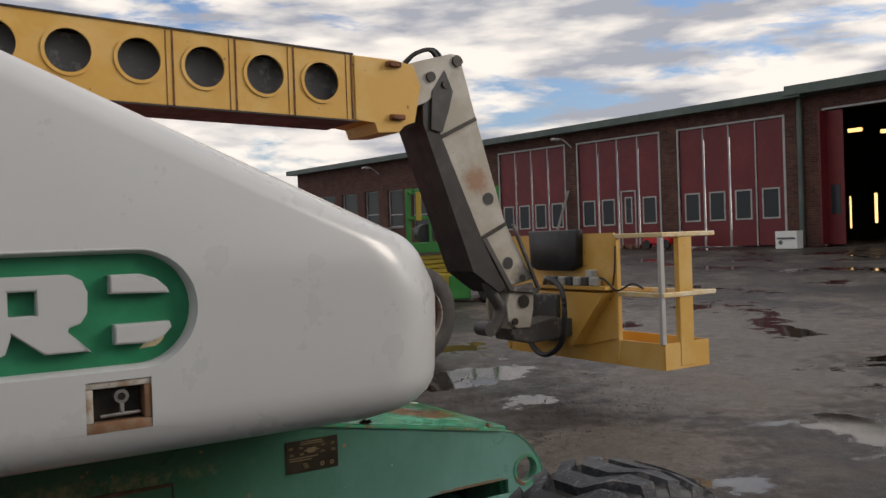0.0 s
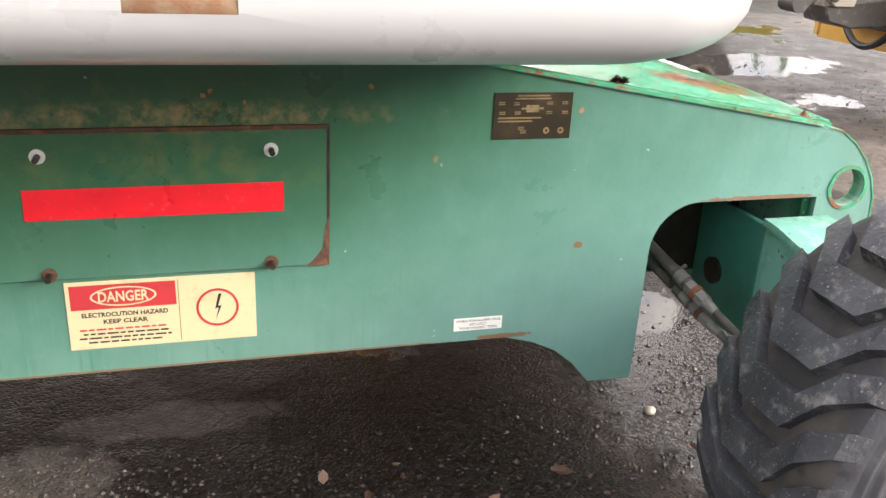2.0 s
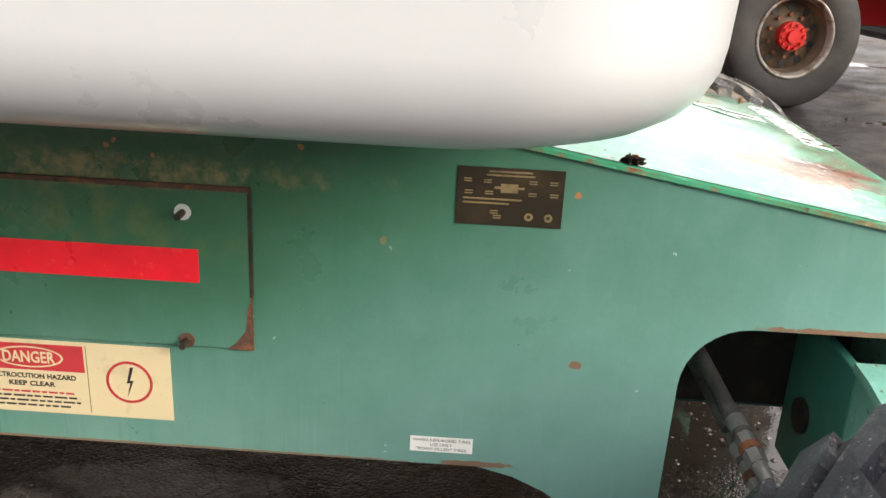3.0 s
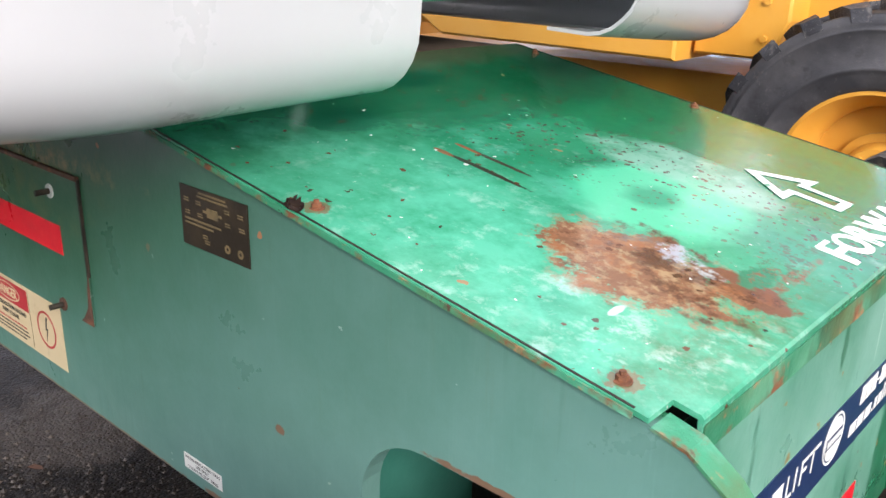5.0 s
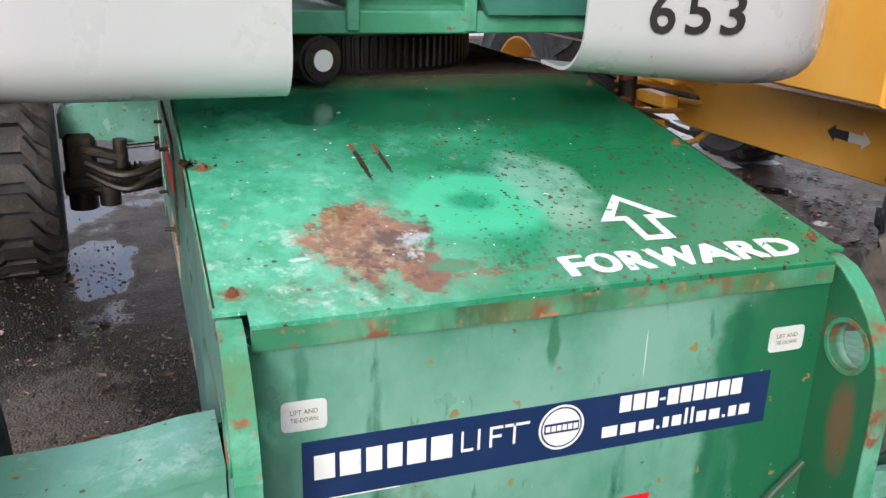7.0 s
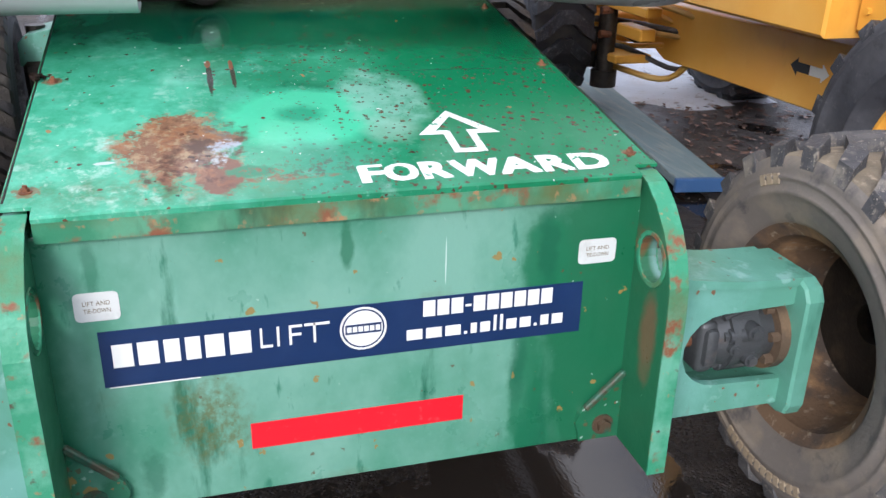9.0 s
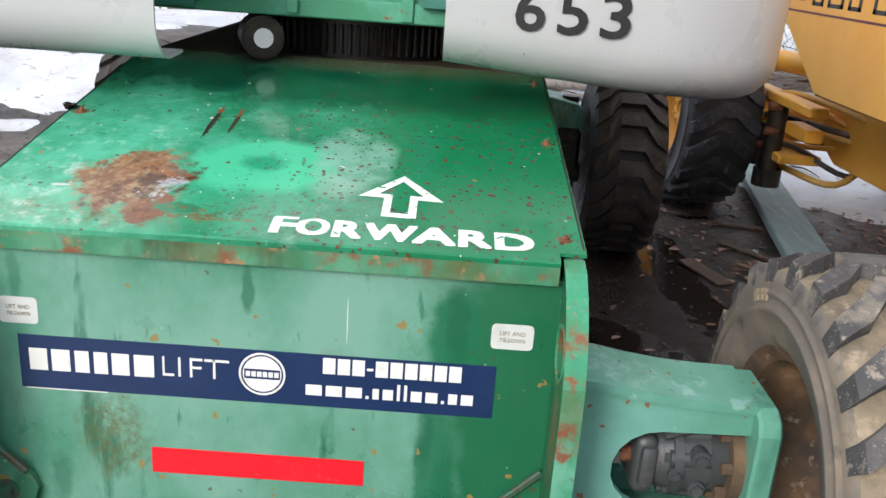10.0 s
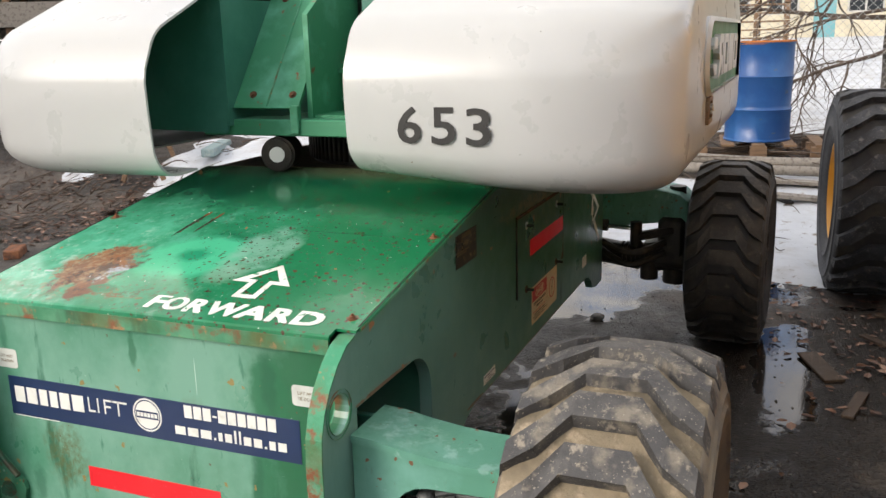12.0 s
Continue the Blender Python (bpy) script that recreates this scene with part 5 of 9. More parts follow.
for ch, ya, yb in (("F", 0.003, 0.050), ("O", 0.049, 0.112), ("R", 0.117, 0.172), ("W", 0.173, 0.273), ("A", 0.264, 0.345), ("R", 0.349, 0.411), ("D", 0.416, 0.490)):
    ym = (ya + yb) / 2
    for k in range(6):
        xk = -0.014 - 0.0045 * (k // 3)
        lean = Vector((0, 1, (deck_top(xk, ym + 0.02) - deck_top(xk, ym - 0.02)) / 0.04))
        words(bm, ch, yb - ya - 0.007, 0.061, facing((xk, ya + 0.0035 * (k % 3), deck_top(xk, ya) + 0.0009 + 0.0002 * k), lean, sl), bold=0.004, thick=0.0002)
part("stencil_word", bm, M_PAINTW, deck, "white stencilled word on the deck")
bm = bmesh.new()
outer = [(-0.0335, 0), (0.0335, 0), (0.0335, 0.081), (0.084, 0.081), (0.0, 0.190), (-0.084, 0.081), (-0.0335, 0.081)]
inner = [(-0.0175, 0.017), (0.0175, 0.017), (0.0175, 0.097), (0.046, 0.097), (0.0, 0.161), (-0.046, 0.097), (-0.0175, 0.097)]


def on_deck(p):
    x, y = -0.106 - p[1] * 0.986, 0.233 + p[0]
    return Vector((x, y, deck_top(x, y) + 0.0012))


O = [bm.verts.new(on_deck(p)) for p in outer]
I = [bm.verts.new(on_deck(p)) for p in inner]
for i in range(7):
    bm.faces.new((O[i], O[(i + 1) % 7], I[(i + 1) % 7], I[i]))
r = bmesh.ops.extrude_face_region(bm, geom=list(bm.faces))
bmesh.ops.translate(bm, verts=[v for v in r["geom"] if isinstance(v, bmesh.types.BMVert)], vec=(0, 0, 0.0006))
part("stencil_arrow", bm, M_PAINTW, deck, "white stencilled outline arrow on the deck")

# end plate: banner, tape, labels, corner lugs
E0 = facing((0.0, 0, 0), (0, 1, 0), (0, 0, 1))
bm = bmesh.new()
slab(bm, E0, -0.463, 0.438, 0.553, 0.663, 0, 0.0015, 0)
slab(bm, E0, -0.455, -0.30, 0.5505, 0.553, 0, 0.0012, 1)
for ya, yb in ((-0.444, -0.410), (-0.402, -0.367), (-0.358, -0.331), (-0.322, -0.296), (-0.288, -0.255), (-0.246, -0.208)):
    slab(bm, E0, ya, yb, 0.591, 0.636, 0.0015, 0.0024, 1, 0.0002)
for ya, yb in ((-0.192, -0.188), (-0.162, -0.1575), (-0.140, -0.1355), (-0.096, -0.0915)):
    slab(bm, E0, ya, yb, 0.597, 0.637, 0.0015, 0.0024, 1)
for ya, yb, z in ((-0.188, -0.170, 0.597), (-0.1355, -0.116, 0.632), (-0.1355, -0.118, 0.615), (-0.112, -0.0655, 0.632)):
    slab(bm, E0, ya, yb, z, z + 0.005, 0.0015, 0.0024, 1)
disc(bm, E0, -0.003, 0.614, 0.0445, 0.0015, 0.0024, 1, inner=0.0405)
disc(bm, E0, -0.003, 0.614, 0.037, 0.0015, 0.0024, 1)
slab(bm, E0, -0.037, 0.031, 0.604, 0.624, 0.0024, 0.0030, 0)
for k in range(6):
    slab(bm, E0, -0.034 + 0.0108 * k, -0.0255 + 0.0108 * k, 0.6085, 0.6195, 0.0030, 0.0034, 1)
y = 0.112
for k in range(10):
    w = 0.0235 if k != 3 else 0.012
    slab(bm, E0, y, y + w, (0.624 if k != 3 else 0.636), (0.657 if k != 3 else 0.641), 0.0015, 0.0024, 1, 0.0002)
    y += w + 0.0043
y = 0.080
for w, h in ((0.031, 0.022), (0.031, 0.022), (0.031, 0.022), (0.006, 0.006), (0.012, 0.022), (0.020, 0.022), (0.006, 0.034), (0.006, 0.034), (0.021, 0.022), (0.023, 0.022), (0.006, 0.006), (0.017, 0.022), (0.023, 0.022)):
    slab(bm, E0, y, y + w, 0.577, 0.577 + h, 0.0015, 0.0024, 1, 0.0002)
    y += w + 0.0072
part("banner", bm, [M_BLUE, M_LABEL], endp, "navy blue banner sticker with white bars and round emblem")
bm = bmesh.new()
slab(bm, E0, -0.220, 0.197, 0.382, 0.438, 0, 0.0012)
part("red_tape", bm, M_RED, endp, "strip of red reflective tape")
for y0, y1, z0, z1 in ((-0.494, -0.421, 0.685, 0.738), (0.423, 0.502, 0.700, 0.751)):
    bm = bmesh.new()
    rc = 0.009
    outline = [(cy + rc * math.cos(radians(a)), cz + rc * math.sin(radians(a))) for cy, cz, a0 in ((y1 - rc, z1 - rc, 0), (y0 + rc, z1 - rc, 90), (y0 + rc, z0 + rc, 180), (y1 - rc, z0 + rc, 270)) for a in (a0, a0 + 30, a0 + 60, a0 + 90)]
    v = prism(bm, outline, "z", 0.0, 0.0012, 0)
    bmesh.ops.transform(bm, matrix=E0, verts=v)
    w = y1 - y0
    words(bm, "LIFT AND", w * 0.6, 0.008, E0 @ Matrix.Translation((y0 + w * 0.2, (z0 + z1) / 2 + 0.003, 0.0013)), 1, thick=0.0004)
    words(bm, "TIE-DOWN", w * 0.6, 0.008, E0 @ Matrix.Translation((y0 + w * 0.2, (z0 + z1) / 2 - 0.011, 0.0013)), 1, thick=0.0004)
    part("small_label", bm, [M_LABELD, M_GOLD], endp, "white label with rounded corners")
for s in (-1, 1):
    bm = bmesh.new()
    lug = [(s * 0.555, 0.29), (s * 0.455, 0.29)] + [(s * (0.50 - 0.055 * math.cos(radians(a))), 0.335 + 0.045 * math.sin(radians(a))) for a in (-30, 0, 30, 55)] + [(s * 0.553, 0.455)]
    prism(bm, lug, "x", 0.0, 0.012, 0)
    bar(bm, (0.016, s * 0.462, 0.372), (0.016, s * 0.545, 0.452), 0.014, 0.014, 0.003, 1)
    disc(bm, E0, s * 0.507, 0.326, 0.024, 0.012, 0.016, 1, n=16)
    rod(bm, (0.012, s * 0.507, 0.326), (0.028, s * 0.507, 0.326), 0.015, n=6, mi=1)
    part("corner_lug", bm, [M_END, M_LUGBOLT], endp)


# labels and hatch on the long sides
def side_dressing(s, dx_hatch, x_plate, x_danger, x_label, x_tape):
    """s: side; positions are the lower left corners as read from outside."""
    r = Vector((-s, 0, 0))
    F = lambda x, z: facing((x, s * (YS + 0.0005), z), r, (0, 0, 1))
    bm = bmesh.new()
    h = F(dx_hatch, 0.612)
    slab(bm, h, 0.0, 0.630, 0.0, 0.290, 0, 0.005, 0, 0.002)
    hatch = part("access_hatch", bm, M_SIDE, lift, "bolted access hatch with rusty edges")
    bm = bmesh.new()
    rr = random.Random(7)
    slab(bm, h, -0.006, 0.632, 0.286, 0.2945, 0, 0.0065, 0)
    slab(bm, h, 0.627, 0.633, 0.10, 0.29, 0, 0.0055, 1)
    slab(bm, h, -0.006, 0.001, 0.0, 0.29, 0, 0.0055, 1)
    prism(bm, [(0.632, 0.0), (0.632, 0.11), (0.624, 0.08), (0.618, 0.035), (0.598, 0.010), (0.585, 0.0)], "z", 0.0046, 0.0058, 0)
    bmesh.ops.transform(bm, matrix=h, verts=bm.verts[-12:])
    part("rusty_hatch_edge", bm, [M_RUSTD, M_GREASE], hatch, "brown rusty hatch edge")
    for x, z, col in ((0.105, 0.245, M_STEEL), (0.52, 0.247, M_STEEL), (0.10, 0.012, M_RUST), (0.515, 0.013, M_RUST)):
        bm = bmesh.new()
        disc(bm, h, x, z, 0.014, 0.005, 0.008, 0, n=14)
        c = h @ Vector((x, z, 0.005))
        rod(bm, c, h @ Vector((x, z, 0.034)), 0.006, n=8, mi=1)
        part("hatch_stud", bm, [M_LABELD if col is M_STEEL else M_RUSTD, M_GREASE], hatch)
    bm = bmesh.new()
    slab(bm, F(x_tape, 0.734), 0, 0.472, 0, 0.060, 0.0052, 0.0064)
    part("red_tape", bm, M_RED, hatch, "strip of red reflective tape")
    # electrocution warning
    d = F(x_danger, 0.458)
    bm = bmesh.new()
    slab(bm, d, 0, 0.360, 0, 0.146, 0, 0.0012, 0, 0.0004)
    slab(bm, d, 0.008, 0.205, 0.086, 0.138, 0.0012, 0.0016, 1)
    el = [(0.1065 + 0.062 * math.cos(2 * math.pi * k / 28), 0.112 + 0.021 * math.sin(2 * math.pi * k / 28)) for k in range(28)]
    ei = [(0.1065 + 0.058 * math.cos(2 * math.pi * k / 28), 0.112 + 0.018 * math.sin(2 * math.pi * k / 28)) for k in range(28)]
    P, Q = [bm.verts.new(d @ Vector((*p, 0.0020))) for p in el], [bm.verts.new(d @ Vector((*p, 0.0020))) for p in ei]
    for k in range(28):
        bm.faces.new((P[k], P[(k + 1) % 28], Q[(k + 1) % 28], Q[k])).material_index = 0
    words(bm, "DANGER", 0.094, 0.023, d @ Matrix.Translation((0.0595, 0.1005, 0.0017)), 0, 0.02, 0.0006)
    words(bm, "ELECTROCUTION HAZARD", 0.162, 0.010, d @ Matrix.Translation((0.026, 0.069, 0.0013)), 2, 0.03, 0.0004)
    words(bm, "KEEP CLEAR", 0.084, 0.010, d @ Matrix.Translation((0.065, 0.0535, 0.0013)), 2, 0.03, 0.0004)
    for k, (x0, x1) in enumerate(((0.020, 0.190), (0.026, 0.186), (0.018, 0.192), (0.034, 0.178))):
        x = x0
        while x < x1 - 0.006:      # lines of small print, word by word
            w = min(rr.uniform(0.008, 0.024), x1 - x)
            slab(bm, d, x, x + w, 0.0400 - k * 0.0092, 0.0436 - k * 0.0092, 0.0012, 0.0016, 3 if k == 0 else 2)
            x += w + 0.0035
    slab(bm, d, 0.209, 0.2105, 0.006, 0.140, 0.0012, 0.0015, 4)
    disc(bm, d, 0.284, 0.073, 0.042, 0.0012, 0.0017, 1, inner=0.037)
    bolt = [(0.287, 0.103), (0.279, 0.070), (0.286, 0.072), (0.279, 0.044), (0.292, 0.077), (0.285, 0.076), (0.293, 0.103)]
    v = prism(bm, bolt, "z", 0.0012, 0.0018, 2)
    bmesh.ops.transform(bm, matrix=d, verts=v)
    part("danger_sign", bm, [M_CREAM, M_SIGNR, M_INK, M_SIGNR, M_GOLD], lift, "cream and red electrocution warning sticker")
    # transport plate
    p = F(x_plate, 0.867)
    bm = bmesh.new()
    slab(bm, p, 0, 0.172, 0, 0.097, 0, 0.002, 0, 0.0005)
    for z, a, b in ((0.089, 0.05, 0.12), (0.083, 0.046, 0.124), (0.043, 0.010, 0.105), (0.036, 0.010, 0.085)):
        slab(bm, p, a, b, z, z + 0.003, 0.002, 0.0024, 1)
    for x, z in ((0.01, 0.072), (0.042, 0.071), (0.115, 0.072), (0.148, 0.072), (0.012, 0.052), (0.045, 0.052), (0.115, 0.052), (0.15, 0.052), (0.055, 0.02), (0.06, 0.012)):
        slab(bm, p, x, x + 0.013, z, z + 0.002, 0.002, 0.0024, 1)
        slab(bm, p, x, x + 0.013, z + 0.004, z + 0.006, 0.002, 0.0024, 1)
    slab(bm, p, 0.060, 0.108, 0.062, 0.066, 0.002, 0.0024, 1)
    slab(bm, p, 0.070, 0.098, 0.056, 0.071, 0.002, 0.0023, 1)
    for x in (0.118, 0.150):
        disc(bm, p, x, 0.017, 0.007, 0.002, 0.0024, 1, n=14, inner=0.003)
    part("instruction_plate", bm, [M_PLATE, M_GOLD], lift, "dark bronze instruction plate with faded print")
    q = F(x_label, 0.429)
    bm = bmesh.new()
    slab(bm, q, 0, 0.113, 0, 0.031, 0, 0.0012, 0, 0.0004)
    for k, (tx, a, b) in enumerate((("WHEN REPLACING TIRES", 0.004, 0.109), ("USE ONLY", 0.037, 0.076), ('"FOAM FILLED" TIRES', 0.012, 0.102))):
        words(bm, tx, b - a, 0.0058, q @ Matrix.Translation((a, 0.0215 - k * 0.009, 0.0013)), 1, 0.0, 0.0003)
    part("small_label", bm, [M_LABEL, M_INK], lift, "white tyre notice label")
    bm = bmesh.new()
    slab(bm, F(-2.30 if s < 0 else -2.22, 0.47), 0, 0.08, 0, 0.05, 0, 0.001)
    part("small_label", bm, M_LABEL, lift)
    bm = bmesh.new()
    z = [(0.05, 0.30), (0.0, 0.16), (0.03, 0.17), (0.012, 0.06), (0.035, 0.07), (0.03, 0.0), (0.065, 0.10), (0.042, 0.09), (0.07, 0.20), (0.045, 0.19), (0.085, 0.30)]
    v = prism(bm, z, "z", 0, 0.001)
    bmesh.ops.transform(bm, matrix=F(-2.50 if s < 0 else -2.38, 0.62), verts=v)
    part("bolt_mark", bm, M_LABEL, lift, "worn white zigzag marking")



side_dressing(-1, -1.808, -0.840, -1.687, -0.899, -1.738)
side_dressing(1, -1.215, -0.640, -1.400, -0.860, -1.365)

# torn pale strip of an old sticker on each side
for sd, zig in ((-1, [(-2.50, 0.74), (-2.53, 0.655), (-2.445, 0.62), (-2.40, 0.505)]), (1, [(-2.41, 0.785), (-2.55, 0.70), (-2.445, 0.655), (-2.57, 0.535)])):
    bm = bmesh.new()
    w = 0.020
    for (xa, za), (xb, zb_) in zip(zig, zig[1:]):
        prism(bm, [(xa - w, za), (xa + w, za), (xb + w, zb_ - 0.004), (xb - w, zb_ - 0.004)], "y", sd * (YS + 0.0006), sd * (YS + 0.0018))
    part("torn_sticker", bm, M_LABEL, lift, "torn pale strip of an old sticker")

# wheels of the lift
RW = 0.457
ty = tyre_meshes(RW, 0.364, 0.250, 24, chev=-0.125, fill=0.64, arm=0.32, lug_h=0.032, lug=M_LUGB)
ty_dark = tyre_meshes(RW, 0.350, 0.255, 24, chev=-0.125, fill=0.72, arm=0.32, lug_h=0.030, groove=M_CASE, sidew=M_SIDED, lug=M_LUGR)
rimA, rimB = rim_mesh(0.255, 0.350, -1, M_RIMG), rim_mesh(0.255, 0.350, 1, M_RIMG)
hubA, hubB = hub_mesh(0.090, -0.02, -0.105, M_RIMG, 8, 0.009), hub_mesh(0.085, 0.02, 0.13, M_RIMG, 5, 0.008)
WX = -0.058


def on_ground(x, y, r):
    return (x, y, G(x, y) + r - 0.008)


wheel(lift, on_ground(WX, -1.130, RW + 0.009), tyre_meshes(RW + 0.009, 0.362, 0.262, 26, chev=-0.125, fill=0.70, arm=0.32, lug_h=0.030, groove=M_CASE, sidew=M_SIDED), rim_mesh(0.262, 0.362, -1, M_RIMG), hubA, spin=4, label="worn bar-tread tyre on a dirty grey rim")
# tan rim's disc near black: shade of the deep wheel cavity put into its colour
wheel(lift, on_ground(WX, 1.170, RW), ty, rim_mesh(0.250, 0.364, 1, [M_RIMO, M_GREASE], dish=0.0), hub_mesh(0.085, 0.06, 0.17, M_RIMG, 5, 0.008), spin=9, label="dusty bar-tread tyre with mud-filled grooves on a tan rim", marks=((-36, 3), (148, 12)), mark=M_MARKT, mark_side=-1)
wheel(lift, on_ground(-2.89, -1.185, RW), ty_dark, rimA, hubA, steer=4, spin=2, label="bar-tread steering tyre")
wheel(lift, on_ground(-2.89, 1.185, RW), ty_dark, rimB, hubB, steer=-2, spin=6, label="bar-tread steering tyre")


# driven axle: fabricated beam, hydraulic motor, flange
AXT = [(0.583, 0.655), (0.64, 0.651), (0.71, 0.638), (0.79, 0.628), (0.86, 0.624), (0.935, 0.623)]


def axle_outline(far=0.0):
    end = [(0.95 + far, 0.565)]
    hole = [(0.84, 0.562), (0.765, 0.560)] + [(0.765 - 0.090 * math.sin(radians(a)), 0.474 + 0.086 * math.cos(radians(a))) for a in range(20, 180, 20)] + [(0.765, 0.388), (0.95 + far, 0.380)]
    low = [(0.95 + far, 0.318), (0.583, 0.318)]
    return AXT[:-1] + [(AXT[-1][0] + far, AXT[-1][1])] + end + hole + low


for s in (-1, 1):
    far = 0.05 if s < 0 else 0.0
    top_ = AXT[:-1] + [(AXT[-1][0] + far, AXT[-1][1])]
    bm = bmesh.new()
    prism(bm, [(s * y, z) for y, z in axle_outline(far)], "x", 0.02, 0.0)
    ax = part("drive_axle", bm, M_AXLE, lift, "pale green welded axle beam")
    bm = bmesh.new()
    prism(bm, [(s * y, z) for y, z in axle_outline(far)], "x", -0.12, -0.14)
    part("rear_plate", bm, M_AXLE, ax)
    bm = bmesh.new()
    prism(bm, [(s * y, z + 0.006) for y, z in top_] + [(s * y, z - 0.012) for y, z in top_[::-1]], "x", 0.026, -0.150)
    part("top_plate", bm, M_AXLE, ax)
    bm = bmesh.new()
    prism(bm, [(s * 0.583, 0.318), (s * (0.95 + far), 0.318), (s * (0.95 + far), 0.336), (s * 0.583, 0.336)], "x", 0.019, -0.139)
    part("bottom_plate", bm, M_AXLE, ax)
    bm = bmesh.new()
    fl = [(0.062, 0.33), (0.062, 0.585), (0.048, 0.612), (0.02, 0.626), (-0.14, 0.626), (-0.178, 0.60), (-0.178, 0.34), (-0.14, 0.30), (0.02, 0.295), (0.05, 0.305)]
    prism(bm, fl, "y", s * (0.93 + far), s * (0.975 + far), 0, 0.006)
    part("axle_flange", bm, M_AXLE, ax)
    bm = bmesh.new()
    c = Vector((-0.06, 0, 0.472))
    yf = 0.93 + far
    rod(bm, c + Vector((0, s * yf, 0)), c + Vector((0, s * (yf - 0.024), 0)), 0.094, n=24, mi=1)
    for k in range(8):
        a = 2 * math.pi * k / 8 + 0.2
        p = c + Vector((0.08 * math.cos(a), s * (yf - 0.024), 0.08 * math.sin(a)))
        rod(bm, p, p + Vector((0, -s * 0.020, 0)), 0.012, n=6, mi=1)
    rod(bm, c + Vector((0, s * (yf - 0.024), 0)), c + Vector((0, s * (yf - 0.062), 0)), 0.070, 0.078, n=24)
    rod(bm, c + Vector((0, s * (yf - 0.062), 0)), c + Vector((0, s * 0.815, 0)), 0.078, n=24)
    rod(bm, c + Vector((0, s * 0.815, 0)), c + Vector((0, s * 0.797, 0)), 0.084, n=24)
    rod(bm, c + Vector((0, s * 0.797, 0)), c + Vector((0, s * 0.760, 0)), 0.074, 0.066, n=24)
    # cast lobes, ports and the squarish end cover
    for ang in (20, 62, 104, 146, 200, 250, 300):
        d = Vector((math.cos(radians(ang)), 0, math.sin(radians(ang)))) * 0.068
        rod(bm, c + d + Vector((0, s * (yf - 0.06), 0)), c + d + Vector((0, s * 0.79, 0)), 0.017, n=10)
        rod(bm, c + d + Vector((0, s * 0.815, 0)), c + d + Vector((0, s * 0.780, 0)), 0.011, n=6)
    box(bm, c.x - 0.062, c.x + 0.066, min(s * 0.722, s * 0.768), max(s * 0.722, s * 0.768), 0.408, 0.536, 0.018, 0, None, 3)
    box(bm, c.x + 0.030, c.x + 0.078, min(s * 0.732, s * 0.765), max(s * 0.732, s * 0.765), 0.428, 0.520, 0.012, 0, None, 2)
    for y, z, r_ in ((0.845, 0.505, 0.021), (0.845, 0.440, 0.019), (0.80, 0.470, 0.015)):
        rod(bm, (c.x + 0.045, s * y, z), (c.x + 0.084, s * y, z), r_, r_ * 0.9, n=12)
        rod(bm, (c.x + 0.084, s * y, z), (c.x + 0.092, s * y, z), r_ * 0.62, n=6)
    tube(bm, [(c.x + 0.06, s * 0.775, 0.540), (c.x + 0.055, s * 0.82, 0.552), (c.x + 0.04, s * 0.87, 0.548)], 0.008)
    part("hydraulic_motor", bm, [M_CAST, M_RIMB], ax, "oily grey hydraulic wheel motor", smooth=40)
    bm = bmesh.new()
    rod(bm, (c.x + 0.02, s * 0.725, 0.475), (c.x + 0.02, s * 0.665, 0.475), 0.018, n=10, mi=0)
    rod(bm, (c.x + 0.02, s * 0.70, 0.475), (c.x + 0.02, s * 0.684, 0.475), 0.026, n=6, mi=1)
    tube(bm, [(c.x + 0.02, s * 0.67, 0.475), (c.x - 0.01, s * 0.62, 0.475), (c.x - 0.045, s * 0.54, 0.46), (c.x - 0.048, s * 0.34, 0.45)], 0.011, mi=2)
    part("hydraulic_hose", bm, [M_RUST, M_STEEL, M_GREASE], ax)
    # added dark sheet behind the open arch, standing for the shade inside
    bm = bmesh.new()
    box(bm, -0.46, -0.02, s * 0.30, s * 0.31, 0.42, 0.75)
    part("arch_shade_sheet", bm, M_GREASE, lift)
    bm = bmesh.new()
    box(bm, -0.142, -0.122, min(s * 0.312, s * 0.5825), max(s * 0.312, s * 0.5825), 0.322, 0.640, 0.002)
    part("axle_beam", bm, M_TEAL, ax, "dark green inner axle beam")
    # dark disc stands for the beam's hole, its shaded depth put in as colour
    bm = bmesh.new()
    rod(bm, (-0.142, s * 0.41, 0.455), (-0.150, s * 0.41, 0.455), 0.036, n=18)
    part("axle_hole_disc", bm, M_GREASE, ax)
    for low, (dx, dz), r_h in ((False, (0.0, 0.0), 0.0148), (True, (0.004, -0.040), 0.0135)):
        bm = bmesh.new()
        a, b = Vector((-0.345 + dx, s * 0.32, 0.551 + dz)), Vector((-0.245 + dx, s * 0.80, 0.405 + dz))
        tube(bm, [(-0.42, s * 0.10, 0.66), (-0.39, s * 0.22, 0.60 + dz * 0.5), a, a.lerp(b, 0.35)], r_h, n=12)
        k0 = 0.36 + (0.04 if low else 0.0)
        for q0, q1, ra, rb_, n_, mi in ((-0.02, 0.03, 1.12, 1.12, 12, 0), (0.03, 0.09, 1.28, 1.28, 12, 1), (0.09, 0.11, 1.12, 1.12, 12, 0), (0.11, 0.155, 1.22, 1.22, 6, 1), (0.155, 0.185, 1.35, 1.35, 12, 2), (0.185, 0.24, 1.30, 1.25, 6, 1), (0.24, 0.31, 1.0, 0.80, 12, 1), (0.31, 0.62, 0.72, 0.72, 10, 0)):
            rod(bm, a.lerp(b, k0 + q0), a.lerp(b, k0 + q1), r_h * ra, r_h * rb_, n=n_, mi=mi)
